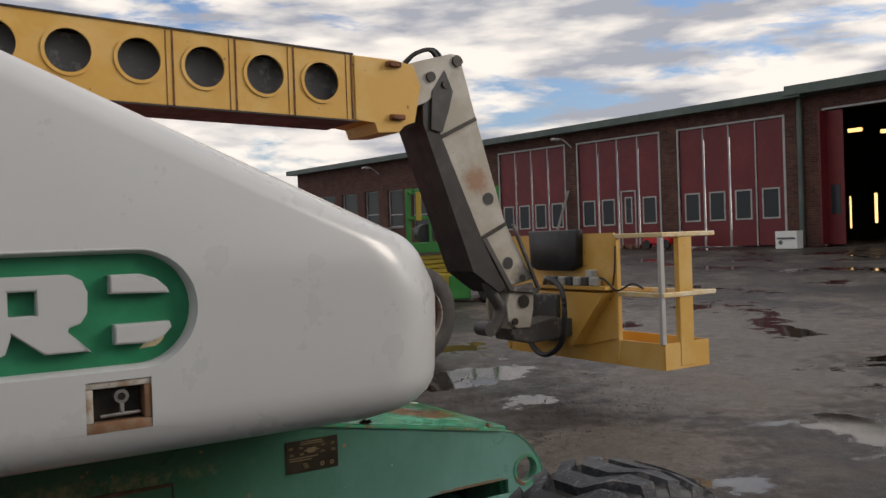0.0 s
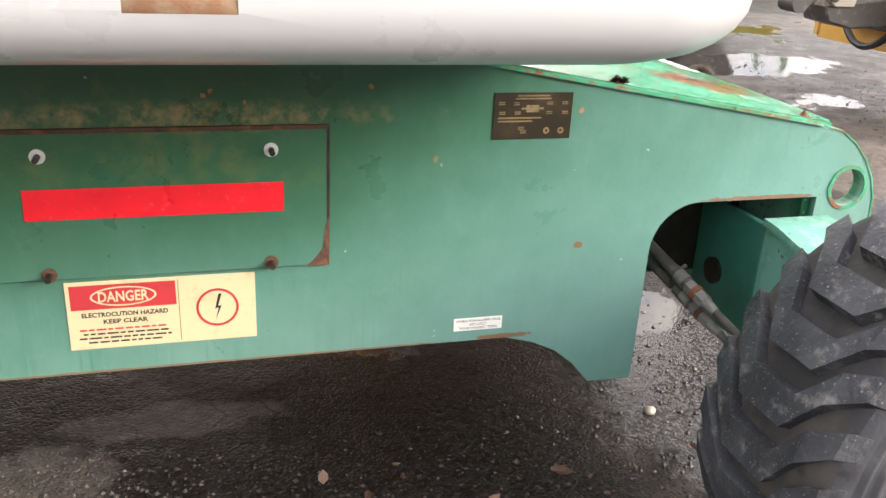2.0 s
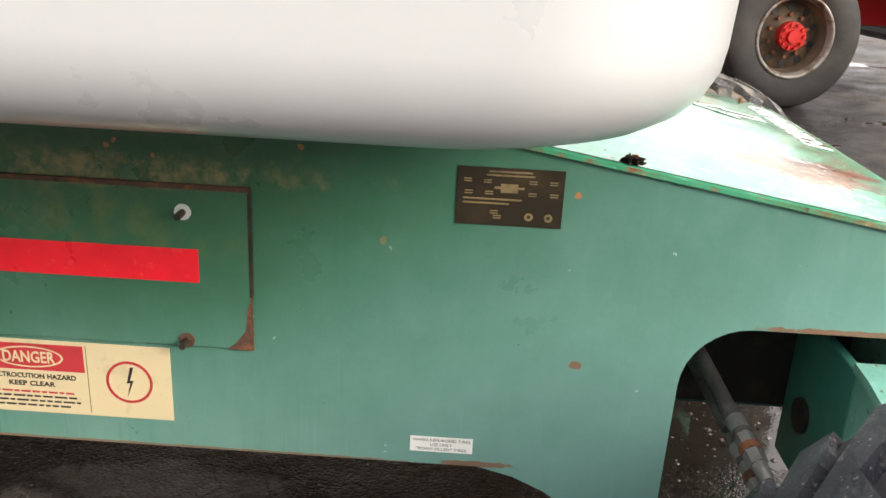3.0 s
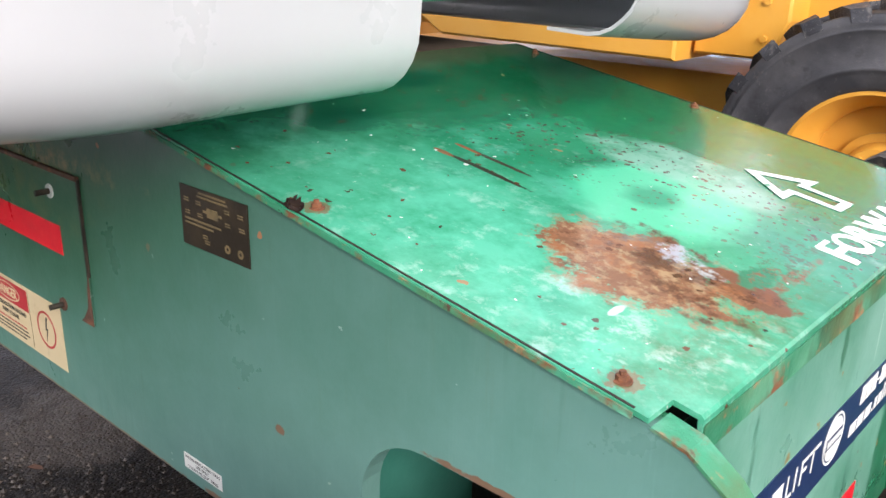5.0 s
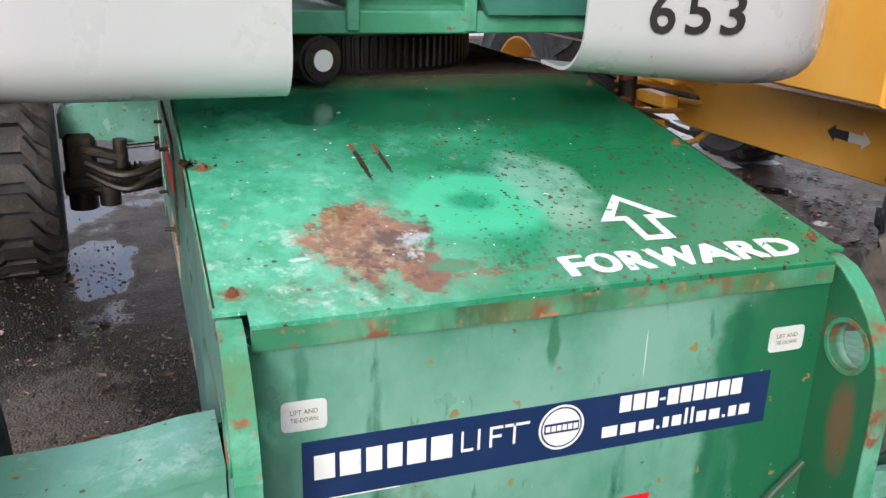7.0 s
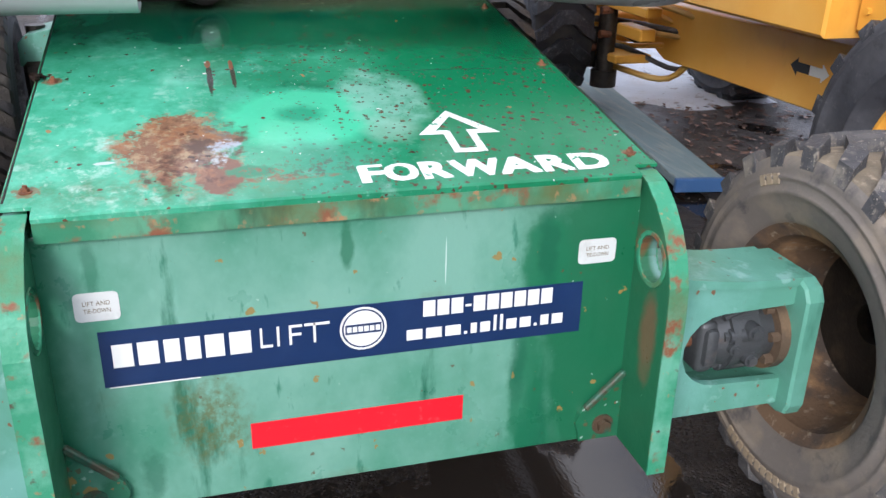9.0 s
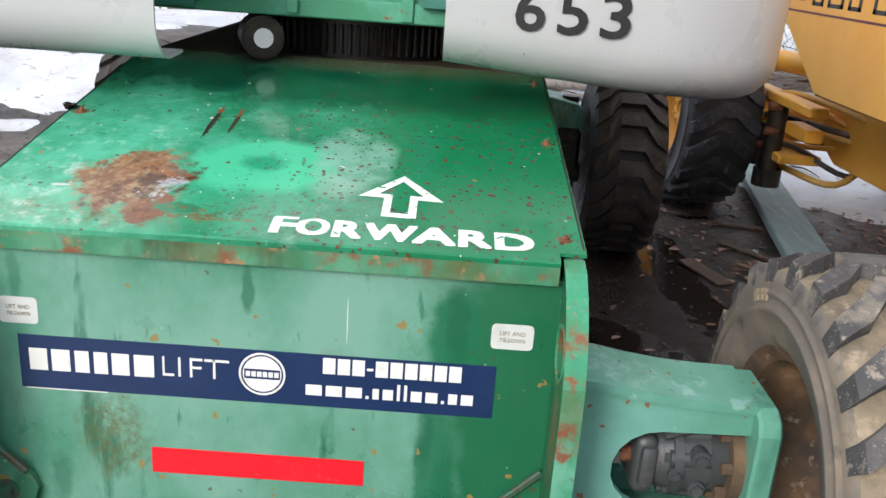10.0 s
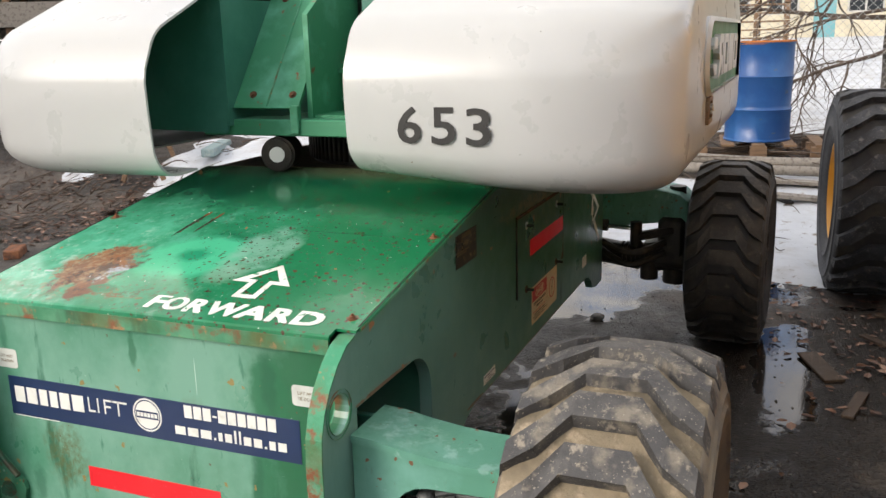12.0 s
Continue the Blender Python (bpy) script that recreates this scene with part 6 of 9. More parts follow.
        p_ = a.lerp(b, k0 + 0.01)
        rod(bm, p_, p_ + Vector((0.026, 0, 0.016)), 0.006, n=8, mi=0)      # screw of the hose clamp
        part("hydraulic_hose", bm, [M_HOSE, M_FITTING, M_RUST], ax, "grey hydraulic hose with pale steel fittings", smooth=40)

# steering axle
for s in (-1, 1):
    bm = bmesh.new()
    prism(bm, [(s * 0.40, 0.80), (s * 0.62, 0.80), (s * 0.94, 0.735), (s * 0.98, 0.70), (s * 0.98, 0.60), (s * 0.80, 0.585), (s * 0.40, 0.53)], "x", -3.03, -2.75, 0, 0.004)
    sa = part("steering_arm", bm, M_AXLE, lift, "green welded steering axle arm")
    bm = bmesh.new()
    rod(bm, (-2.87, s * 0.915, 0.28), (-2.87, s * 0.915, 0.76), 0.042, n=14)
    rod(bm, (-2.87, s * 0.915, 0.26), (-2.87, s * 0.915, 0.34), 0.062, n=14)
    box(bm, -2.93, -2.73, min(s * 0.84, s * 0.97), max(s * 0.84, s * 0.97), 0.36, 0.62, 0.02)
    bar(bm, (-2.76, s * 0.93, 0.56), (-2.69, s * 0.72, 0.52), 0.05, 0.04, 0.008)
    bar(bm, (-2.83, s * 0.96, 0.44), (-2.80, s * 0.76, 0.40), 0.16, 0.15, 0.03)
    bar(bm, (-2.80, s * 0.78, 0.39), (-2.80, s * 0.50, 0.43), 0.13, 0.11, 0.03)
    rod(bm, (-2.76, s * 0.80, 0.30), (-2.76, s * 0.80, 0.40), 0.045, n=12)
    rod(bm, (-2.70, s * 0.74, 0.48), (-2.70, s * 0.74, 0.60), 0.03, n=10)
    part("steering_knuckle", bm, M_GREASE, sa, "greasy black steering knuckle", smooth=40)
    bm = bmesh.new()
    rod(bm, (-2.70, s * 0.74, 0.565), (-2.70, s * 0.58, 0.575), 0.012, n=10)
    part("steering_rod", bm, M_CHROME, sa, "bright chromed steering cylinder rod")
    bm = bmesh.new()
    rod(bm, (-2.70, s * 0.60, 0.575), (-2.70, s * 0.35, 0.58), 0.03, n=12)
    part("steering_cylinder", bm, M_GREASE, sa)
    bm = bmesh.new()
    for k in range(7):
        y = s * (0.66 + 0.022 * k)
        bm2 = bmesh.new()
        rod(bm2, (-2.78, y, 0.415), (-2.78, y + s * 0.010, 0.415), 0.066, n=12)
        part("bellows_ring", bm2, M_GREASE, sa)
    rod(bm, (-2.78, s * 0.98, 0.40), (-2.78, s * 0.45, 0.42), 0.055, n=14)
    part("steering_sleeve", bm, M_GREASE, sa)
    bm = bmesh.new()
    tube(bm, [(-2.71, s * 0.88, 0.50), (-2.63, s * 0.76, 0.46), (-2.63, s * 0.66, 0.47), (-2.69, s * 0.56, 0.50)], 0.018)
    part("steering_hose", bm, M_GREASE, sa)
    bm = bmesh.new()
    tube(bm, [(-2.71, s * 0.88, 0.45), (-2.62, s * 0.74, 0.40), (-2.63, s * 0.64, 0.43), (-2.69, s * 0.56, 0.46)], 0.016)
    part("steering_hose", bm, M_GREASE, sa)

# slewing ring and pinion roller
RG, RX, zc0, zc1 = 0.385, -1.60, 1.075, 1.165
bm = bmesh.new()
rod(bm, (RX, 0, 1.06), (RX, 0, 1.20), RG - 0.018, n=64)
ring = part("slewing_ring", bm, M_GEAR, lift, "black greased toothed slewing ring", smooth=40)
bm = bmesh.new()
box(bm, RG - 0.020, RG, -0.006, 0.006, zc0, zc1, 0.003)
tooth_me = part("ring_tooth", bm, M_GEAR, ring, m=Matrix.Translation((RX, 0, 0))).data
for k in range(1, 92):
    part("ring_tooth", tooth_me, None, ring, m=Matrix.Translation((RX, 0, 0)) @ Matrix.Rotation(2 * math.pi * k / 92, 4, "Z"))
bm = bmesh.new()
m = Matrix.Translation((-1.02, -0.222, 1.132)) @ Matrix.Rotation(radians(18), 4, "Z")
for x0, x1, r0, mi in ((-0.10, 0.02, 0.060, 0), (0.02, 0.032, 0.052, 0), (0.032, 0.036, 0.027, 1)):
    v = rod(bm, (x0, 0, 0), (x1, 0, 0), r0, n=24, mi=mi)
    bmesh.ops.transform(bm, matrix=m, verts=v)
for k in range(4):
    a = math.pi / 4 + k * math.pi / 2
    v = rod(bm, (0.03, 0.040 * math.cos(a), 0.040 * math.sin(a)), (0.036, 0.040 * math.cos(a), 0.040 * math.sin(a)), 0.004, n=6)
    bmesh.ops.transform(bm, matrix=m, verts=v)
part("roller", bm, [M_GREASE, M_LABEL], lift, "black roller with a white painted centre", smooth=40)


# ---- turret and covers ----
def cover(s, y_cut, x_front, z_bot, rb, y_out=1.24, ca=0.33, cb=0.48, bulge=0.012, fall_out=0.0):
    """A fibreglass cover: level slices whose front retreats up a sloping bonnet, with a rolled bottom edge."""
    rows = []
    for k in range(7):
        a = math.pi / 2 * k / 6
        rows.append((z_bot + rb * (1 - math.cos(a)), rb * (1 - math.sin(a))))
    rows.insert(0, (z_bot + 0.004, rb + 0.10))
    rows += [(z_bot + 0.20, -0.006), (z_bot + 0.29, -0.008), (1.44, 0.0)]
    slope = 0.445
    zs, xs = 1.47, 0.020
    for k in range(1, 7):      # nose rolls over into the bonnet
        a = radians(6 + (90 - math.degrees(math.atan(slope)) - 6) * k / 6)
        zs += 0.030 * math.cos(a) * 0.8
        xs += 0.030 * math.sin(a) * 0.8
        rows.append((zs, xs))
    for k in range(1, 13):
        rows.append((zs + 0.06 * k, xs + 0.06 * k / slope))
    bm = bmesh.new()
    grid = []
    for z, inset in rows:
        low = max(0.0, 1 - (z - z_bot) / rb) if z < z_bot + rb else 0.0
        side_in = inset if z < 1.3 else max(0.0, z - 1.50) * 0.10
        xf = x_front - inset
        yo = y_out - side_in
        a, b = ca, cb
        line = [(-3.05, yo - 0.25), (-3.02, yo - 0.12), (-2.92, yo)]
        x_end = xf - a
        line += [(-2.9 + (x_end + 2.9) * k / 5, yo) for k in range(1, 5)] if x_end > -2.85 else []
        cx = max(x_end, -2.85)
        aa = xf - cx if x_end < -2.85 else a
        for k in range(13):
            t = math.pi / 2 * k / 12
            e = 1.0
            line.append((cx + aa * math.sin(t) ** e, (yo - b) + b * math.cos(t) ** e))
        for k in range(1, 5):
            line.append((xf + bulge * math.sin(math.pi * k / 8), (yo - b) + (y_cut - (yo - b)) * k / 4))
        while len(line) < 24:
            line.insert(3, line[3])
        fall = fall_out * min(1.0, max(0.0, (1.36 - z) / 0.22))
        grid.append([bm.verts.new((x, s * y, z - fall * (y - 0.72))) for x, y in line])
    for A, B in zip(grid, grid[1:]):
        for k in range(len(A) - 1):
            try:
                bm.faces.new((A[k], A[k + 1], B[k + 1], B[k]))
            except ValueError:
                pass
    bmesh.ops.remove_doubles(bm, verts=bm.verts, dist=0.0005)
    bmesh.ops.recalc_face_normals(bm, faces=bm.faces)
    bmesh.ops.solidify(bm, geom=list(bm.faces), thickness=-0.008)
    return bm


def cut_out(bm, outlines, y0, y1):
    """The cover with openings cut clean through it along y; outlines in (x, z)."""
    def solid(name, b):
        me = bpy.data.meshes.new(name)
        bmesh.ops.recalc_face_normals(b, faces=b.faces)
        b.to_mesh(me)
        b.free()
        ob = bpy.data.objects.new(name, me)
        scene.collection.objects.link(ob)
        return ob
    cb_ = bmesh.new()
    for o in outlines:
        prism(cb_, o, "y", y0, y1)
    shell, knife = solid("shell", bm), solid("knife", cb_)
    md = shell.modifiers.new("cut", "BOOLEAN")
    md.operation, md.solver, md.object = "DIFFERENCE", "EXACT", knife
    bpy.context.view_layer.update()
    me = bpy.data.meshes.new_from_object(shell.evaluated_get(bpy.context.evaluated_depsgraph_get()))
    for ob in (shell, knife):
        bpy.data.objects.remove(ob)
    out = bmesh.new()
    out.from_mesh(me)
    bpy.data.meshes.remove(me)
    return out


PZ, PR, PX, PL = 1.4305, 0.1225, -1.3865, -2.60
LX0, LX1, LZ0, LZ1 = -1.498, -1.366, 1.183, 1.287


def capsule(grow=0.0):
    r = PR + grow
    return [(PX + r * math.sin(radians(q)), PZ + r * math.cos(radians(q))) for q in range(0, 181, 6)] + [(PL, PZ - r), (PL, PZ + r)]


def recessed_panel(cov, yf):
    """Sunk green name panel with raised white blocks, and the sunk latch under it; yf is the cover's face."""
    bm = bmesh.new()
    prism(bm, capsule(0.004), "y", yf + 0.030, yf + 0.036)
    pan = part("name_panel", bm, M_LOGO, cov, "green recessed panel with raised white blocks")
    bm = bmesh.new()      # moulded wall of the recess with a rolled rim
    inn, out = capsule(), capsule(0.010)
    n = len(inn)
    loops = [[bm.verts.new((x, y, z)) for x, z in o] for o, y in ((out, yf - 0.0006), (capsule(0.004), yf - 0.0035), (inn, yf + 0.001), (capsule(-0.006), yf + 0.031))]
    for A, B in zip(loops, loops[1:]):
        for i in range(n):
            bm.faces.new((A[i], A[(i + 1) % n], B[(i + 1) % n], B[i]))
    part("panel_rim", bm, M_WHITE, pan, smooth=50)

    def raised(name, outline, holes=(), m=M_WHITE, y_out=None, y_in=None):
        bm = bmesh.new()
        yo = yf + 0.002 if y_out is None else y_out
        V = [[bm.verts.new((x + 0.006, yo, z - 0.009)) for x, z in L] for L in (outline,) + tuple(holes)]
        es = [bm.edges.new((L[i], L[(i + 1) % len(L)])) for L in V for i in range(len(L))]
        bmesh.ops.triangle_fill(bm, use_beauty=True, use_dissolve=False, edges=es)
        q = bmesh.ops.extrude_face_region(bm, geom=list(bm.faces))
        bmesh.ops.translate(bm, verts=[v for v in q["geom"] if isinstance(v, bmesh.types.BMVert)], vec=(0, (yf + 0.032 if y_in is None else y_in) - yo, 0))
        sharp = [e for e in bm.edges if e.is_manifold and e.calc_face_angle(0) > 0.5 and all(abs(v.co.y - yo) < 1e-5 for v in e.verts)]
        if m is M_WHITE:
            bmesh.ops.bevel(bm, geom=sharp, offset=0.003, segments=2, affect="EDGES")
        return part(name, bm, m, pan, smooth=30)

    def rect(x0, x1, z0, z1):
        return [(x0, z0), (x1, z0), (x1, z1), (x0, z1)]

    top, low = 1.518, 1.360
    joined = [(-1.90, low), (-1.662, low), (-1.645, 1.368), (-1.633, 1.405), (-1.575, low), (-1.493, low), (-1.486, 1.358), (-1.530, 1.402), (-1.528, 1.410),
              (-1.505, 1.418), (-1.492, 1.438), (-1.490, 1.480), (-1.500, 1.505), (-1.524, top), (-1.90, top), (-1.915, 1.505), (-1.915, 1.372)]
    raised("raised_block", joined, (rect(-1.638, -1.587, 1.440, 1.488), rect(-1.812, -1.742, 1.384, 1.488)))
    raised("raised_block", [(-2.13, low), (-1.935, low), (-1.935, top), (-2.13, top)])
    raised("raised_block", [(-2.36, low), (-2.15, low), (-2.15, top), (-2.36, top)], (rect(-2.30, -2.21, 1.40, 1.48),))
    raised("raised_bar", [(-1.446, 1.474), (-1.324, 1.470), (-1.330, 1.482), (-1.352, 1.502), (-1.384, 1.513), (-1.446, 1.513)])
    raised("raised_bar", [(-1.440, 1.368), (-1.372, 1.366), (-1.340, 1.378), (-1.323, 1.396), (-1.326, 1.409), (-1.440, 1.409)])
    flake = raised("paint_flake", [(-1.386, 1.353), (-1.352, 1.356), (-1.340, 1.364), (-1.332, 1.374), (-1.344, 1.376), (-1.352, 1.367), (-1.372, 1.366)], (), M_CREAM, yf + 0.029, yf + 0.0305)
    tagged(flake, "bare cream patch where the green paint has flaked")
    bm = bmesh.new()
    box(bm, LX0 + 0.004, LX1 - 0.004, yf + 0.030, yf + 0.036, LZ0 + 0.004, LZ1 - 0.004)
    lat = part("latch", bm, M_GREASE, cov, "recessed rusty latch with a steel T-handle")
    w = 0.015
    for x0, x1, z0, z1, m in ((LX0 - 0.003, LX1 + 0.003, LZ1 - w, LZ1 + 0.003, M_LATCHW), (LX0 - 0.003, LX1 + 0.003, LZ0 - 0.003, LZ0 + w + 0.004, M_LATCH), (LX0 - 0.003, LX0 + w, LZ0 + w + 0.004, LZ1 - w, M_LATCHW), (LX1 - w, LX1 + 0.003, LZ0 + w + 0.004, LZ1 - w, M_LATCH)):
        bm = bmesh.new()
        box(bm, x0, x1, yf - 0.004, yf + 0.031, z0, z1, 0.003, 0, None, 2)
        part("latch_frame_bar", bm, m, lat, smooth=40)
    bm = bmesh.new()
    bar(bm, (-1.468, yf + 0.010, 1.213), (-1.386, yf + 0.010, 1.215), 0.008, 0.007, 0.002)
    bar(bm, (-1.424, yf + 0.012, 1.216), (-1.424, yf + 0.014, 1.240), 0.008, 0.014, 0.002)
    rod(bm, (-1.425, yf + 0.006, 1.251), (-1.425, yf + 0.030, 1.251), 0.015, n=18)
    rod(bm, (-1.425, yf + 0.004, 1.251), (-1.425, yf + 0.007, 1.251), 0.008, n=12, mi=1)
    part("latch_handle", bm, [M_STEEL, M_GREASE], lat, smooth=40)


covers = {}
for s, yc, xf, zb, rb, oy in ((-1, 0.365, -0.536, 1.112, 0.10, 0.0), (1, 0.292, -0.588, 1.108, 0.11, -0.075)):
    y_side, ca, cb = (1.138, 0.25, 0.31) if s < 0 else (1.165, 0.33, 0.45)
    shell_bm = cover(s, yc, xf, zb, rb, y_side, ca, cb, 0.012 * s, 0.0 if s < 0 else 0.095)
    if s < 0:
        shell_bm = cut_out(shell_bm, (capsule(0.002), [(LX0, LZ0), (LX1, LZ0), (LX1, LZ1), (LX0, LZ1)]), -1.18, -1.11)
    covers[s] = part("turret_cover", shell_bm, M_WHITE, lift, "off-white fibreglass turret cover", smooth=50)
    if s < 0:
        recessed_panel(covers[s], -1.138)
        continue
    # recessed name panel: capsule, rim and raised plain blocks
    F = facing((0, s * (1.2495 + oy), 0), (-s, 0, 0), (0, 0, 1))
    w = lambda x: -s * x
    bm = bmesh.new()
    zc, rh, x1, x0 = 1.4292, 0.113, -1.405, -2.62
    cap = [(x1 + rh * math.sin(radians(a)), zc + rh * math.cos(radians(a))) for a in range(0, 181, 15)] + [(x0 - rh * 0.3, zc - rh), (x0 - rh * 0.3, zc + rh)]
    prism(bm, cap, "y", s * (1.240 + oy), s * (1.2505 + oy), 0)
    pan = part("name_panel", bm, M_LOGO, covers[s], "green recessed panel with raised white blocks")
    bm = bmesh.new()
    capo = [(x1 + (rh + 0.016) * math.sin(radians(a)), zc + (rh + 0.016) * math.cos(radians(a))) for a in range(0, 181, 15)] + [(x0 - rh * 0.3, zc - rh - 0.016), (x0 - rh * 0.3, zc + rh + 0.016)]
    nC = len(cap)
    for i in range(nC):
        j = (i + 1) % nC
        ring = [[bm.verts.new((q[k][0], s * (yy + oy), q[k][1])) for q, yy in ((capo, 1.240), (capo, 1.252), (cap, 1.264), (cap, 1.247))] for k in (i, j)]
        for k in range(3):
            bm.faces.new((ring[0][k], ring[1][k], ring[1][k + 1], ring[0][k + 1]))
    bmesh.ops.remove_doubles(bm, verts=bm.verts, dist=0.0004)
    part("panel_rim", bm, M_WHITE, pan, smooth=30)

    def block(xa, xb, za, zb, hole=None, foot=False):
        bm = bmesh.new()
        o = [(xa + 0.006, za), (xb - 0.012, za), (xb, za + 0.014), (xb, zb - 0.03), (xb - 0.03, zb), (xa + 0.006, zb), (xa, zb - 0.006), (xa, za + 0.006)]
        if foot:
            o = [(xa, za), (xa + 0.055, za), (xa + 0.06, za + 0.04), (xb - 0.045, za), (xb + 0.012, za - 0.006), (xb - 0.03, za + 0.055), (xb, za + 0.075), (xb, zb - 0.035), (xb - 0.035, zb), (xa, zb)]
        A = [bm.verts.new((x, s * (1.250 + oy), z)) for x, z in o]
        es = [bm.edges.new((A[i], A[(i + 1) % len(A)])) for i in range(len(A))]
        if hole:
            h0, h1, h2, h3 = hole
            Hh = [bm.verts.new((x, s * (1.250 + oy), z)) for x, z in ((h0, h2), (h1, h2), (h1, h3), (h0, h3))]
            es += [bm.edges.new((Hh[i], Hh[(i + 1) % 4])) for i in range(4)]
        r = bmesh.ops.triangle_fill(bm, use_beauty=True, use_dissolve=False, edges=es)
        fs = [g for g in r["geom"] if isinstance(g, bmesh.types.BMFace)]
        r = bmesh.ops.extrude_face_region(bm, geom=fs)
        bmesh.ops.translate(bm, verts=[v for v in r["geom"] if isinstance(v, bmesh.types.BMVert)], vec=(0, s * 0.022, 0))
        part("raised_block", bm, M_WHITE, pan)

    block(-1.690, -1.520, 1.362, 1.500, (-1.655, -1.605, 1.428, 1.470), True)
    block(-1.905, -1.705, 1.362, 1.500, (-1.850, -1.770, 1.392, 1.470))
    block(-2.13, -1.925, 1.362, 1.500)
    block(-2.35, -2.15, 1.362, 1.500, (-2.29, -2.21, 1.392, 1.470))
    for za, zb, flip in ((1.453, 1.490, 0), (1.368, 1.406, 1)):
        bm = bmesh.new()
        o = [(-1.478, za), (-1.372, za), (-1.372, za + 0.012), (-1.40, zb), (-1.478, zb)]
        if flip:
            o = [(-1.478, za), (-1.40, za), (-1.372, zb - 0.012), (-1.372, zb), (-1.478, zb)]
        prism(bm, o, "y", s * (1.250 + oy), s * (1.270 + oy), 0, 0.003)
        part("raised_bar", bm, M_WHITE, pan)
    # recessed latch
    bm = bmesh.new()
    bars = []
    lx0, lx1, lz0, lz1 = -1.511, -1.388, 1.211, 1.299
    for a, b, c, d in ((lx0, lx1, lz1 - 0.014, lz1), (lx0, lx1, lz0, lz0 + 0.016), (lx0, lx0 + 0.015, lz0 + 0.016, lz1 - 0.014), (lx1 - 0.015, lx1, lz0 + 0.016, lz1 - 0.014)):
        bars.append(bmesh.new())
        box(bars[-1], a, b, min(s * (1.240 + oy), s * (1.260 + oy)), max(s * (1.240 + oy), s * (1.260 + oy)), c, d, 0.002, 0)
    box(bm, lx0 + 0.012, lx1 - 0.012, min(s * (1.240 + oy), s * (1.2510 + oy)), max(s * (1.240 + oy), s * (1.2510 + oy)), lz0 + 0.012, lz1 - 0.012, 0, 1)
    lat = part("latch", bm, [M_LATCH, M_GREASE], covers[s], "recessed rusty latch with a steel T-handle")
    for b in bars:
        part("latch_frame_bar", b, M_LATCH, lat)
    bm = bmesh.new()
    box(bm, lx0 + 0.020, lx1 - 0.020, min(s * (1.258 + oy), s * (1.268 + oy)), max(s * (1.258 + oy), s * (1.268 + oy)), lz0 + 0.034, lz0 + 0.044, 0.003)
    box(bm, lx0 + 0.055, lx0 + 0.069, min(s * (1.251 + oy), s * (1.268 + oy)), max(s * (1.251 + oy), s * (1.268 + oy)), lz0 + 0.04, lz1 - 0.022, 0.003)
    disc(bm, facing((lx0 + 0.062, s * (1.251 + oy), lz1 - 0.036), (-s, 0, 0), (0, 0, 1)), 0, 0, 0.010, 0, 0.014, n=14, inner=0.005)
    part("latch_handle", bm, M_STEEL, lat)
# fleet number on the cover beside the gap
bm = bmesh.new()
for k, ch in enumerate("653"):
    for j in range(4):      # a heavy face: the figure drawn with a thicker stroke
        words(bm, ch, 0.067, 0.098, facing(((-0.5660, -0.5690, -0.5706)[k] + 0.0022 + 0.0001 * j, 0.450 + 0.098 * k + 0.0022 * (j % 2), 1.234 - 0.002 * k + 0.002 * (j // 2)), (-0.02, 1, 0), (0, 0, 1)), 0, 0.006, 0.0006)
part("fleet_number", bm, M_NUM, covers[1], "dark grey painted number")

# turret structure between the covers
bm = bmesh.new()
box(bm, -1.14, -1.0, -0.52, 0.62, 1.195, 1.252, 0.004)
box(bm, -2.4, -1.12, -0.62, 0.62, 1.20, 1.235)
rail = part("turret_rail", bm, M_RAIL, lift, "chipped green turret cross rail")
bm = bmesh.new()
box(bm, -1.012, -0.985, -0.150, -0.118, 1.205, 1.300, 0.003)
part("rail_lug", bm, M_RAIL, rail)
bm = bmesh.new()
box(bm, -1.012, -0.992, 0.165, 0.20, 1.20, 1.33, 0.003)
part("rail_lug", bm, M_RAIL, rail)
bm = bmesh.new()
prism(bm, [(-0.72, 1.215), (-0.40, 1.205), (-0.385, 1.290), (-0.385, 1.66), (-0.9, 1.66), (-0.9, 1.25)], "x", -0.985, -0.80 - 0.17, 0)
prism(bm, [(-0.975, 1.23), (-0.975, 1.66), (-1.60, 1.66), (-1.60, 1.23)], "y", -0.397, -0.387)
part("side_panel", bm, M_TEAL, lift, "dark teal turret side panel")
bm = bmesh.new()
prism(bm, [(0.66, 1.245), (0.22, 1.245), (0.19, 1.31), (0.155, 1.42), (0.155, 1.64), (0.9, 1.64), (0.9, 1.25)], "x", -0.995, -0.965, 0)
part("side_panel", bm, M_TEAL, lift, "dark teal turret side panel")
bm = bmesh.new()
# sloping cover plate with its four bolts
prism(bm, [(-1.0, 1.292), (-1.36, 1.76), (-1.372, 1.754), (-1.012, 1.286)], "y", -0.385, -0.125, 0)
bm2 = bmesh.new()
slp = part("sloping_panel", bm, M_RAIL, lift, "sloping green panel with rusty bolts")
rod(bm2, (-1.004, -0.25, 1.30), (-1.358, -0.25, 1.76), 0.0035, n=6)
part("panel_seam", bm2, M_EDGE, slp)
for y, k in ((-0.32, 0.07), (-0.16, 0.07), (-0.32, 0.62), (-0.16, 0.62)):
    bm = bmesh.new()
    c = Vector((-1.0 - 0.461 * k, y, 1.292 + 0.60 * k))
    nn = Vector((0.79, 0, 0.61)).normalized()
    rod(bm, c, c + nn * 0.009, 0.009, n=6)
    rod(bm, c, c + nn * 0.003, 0.014, n=10)
    part("bolt", bm, M_RUST, slp)
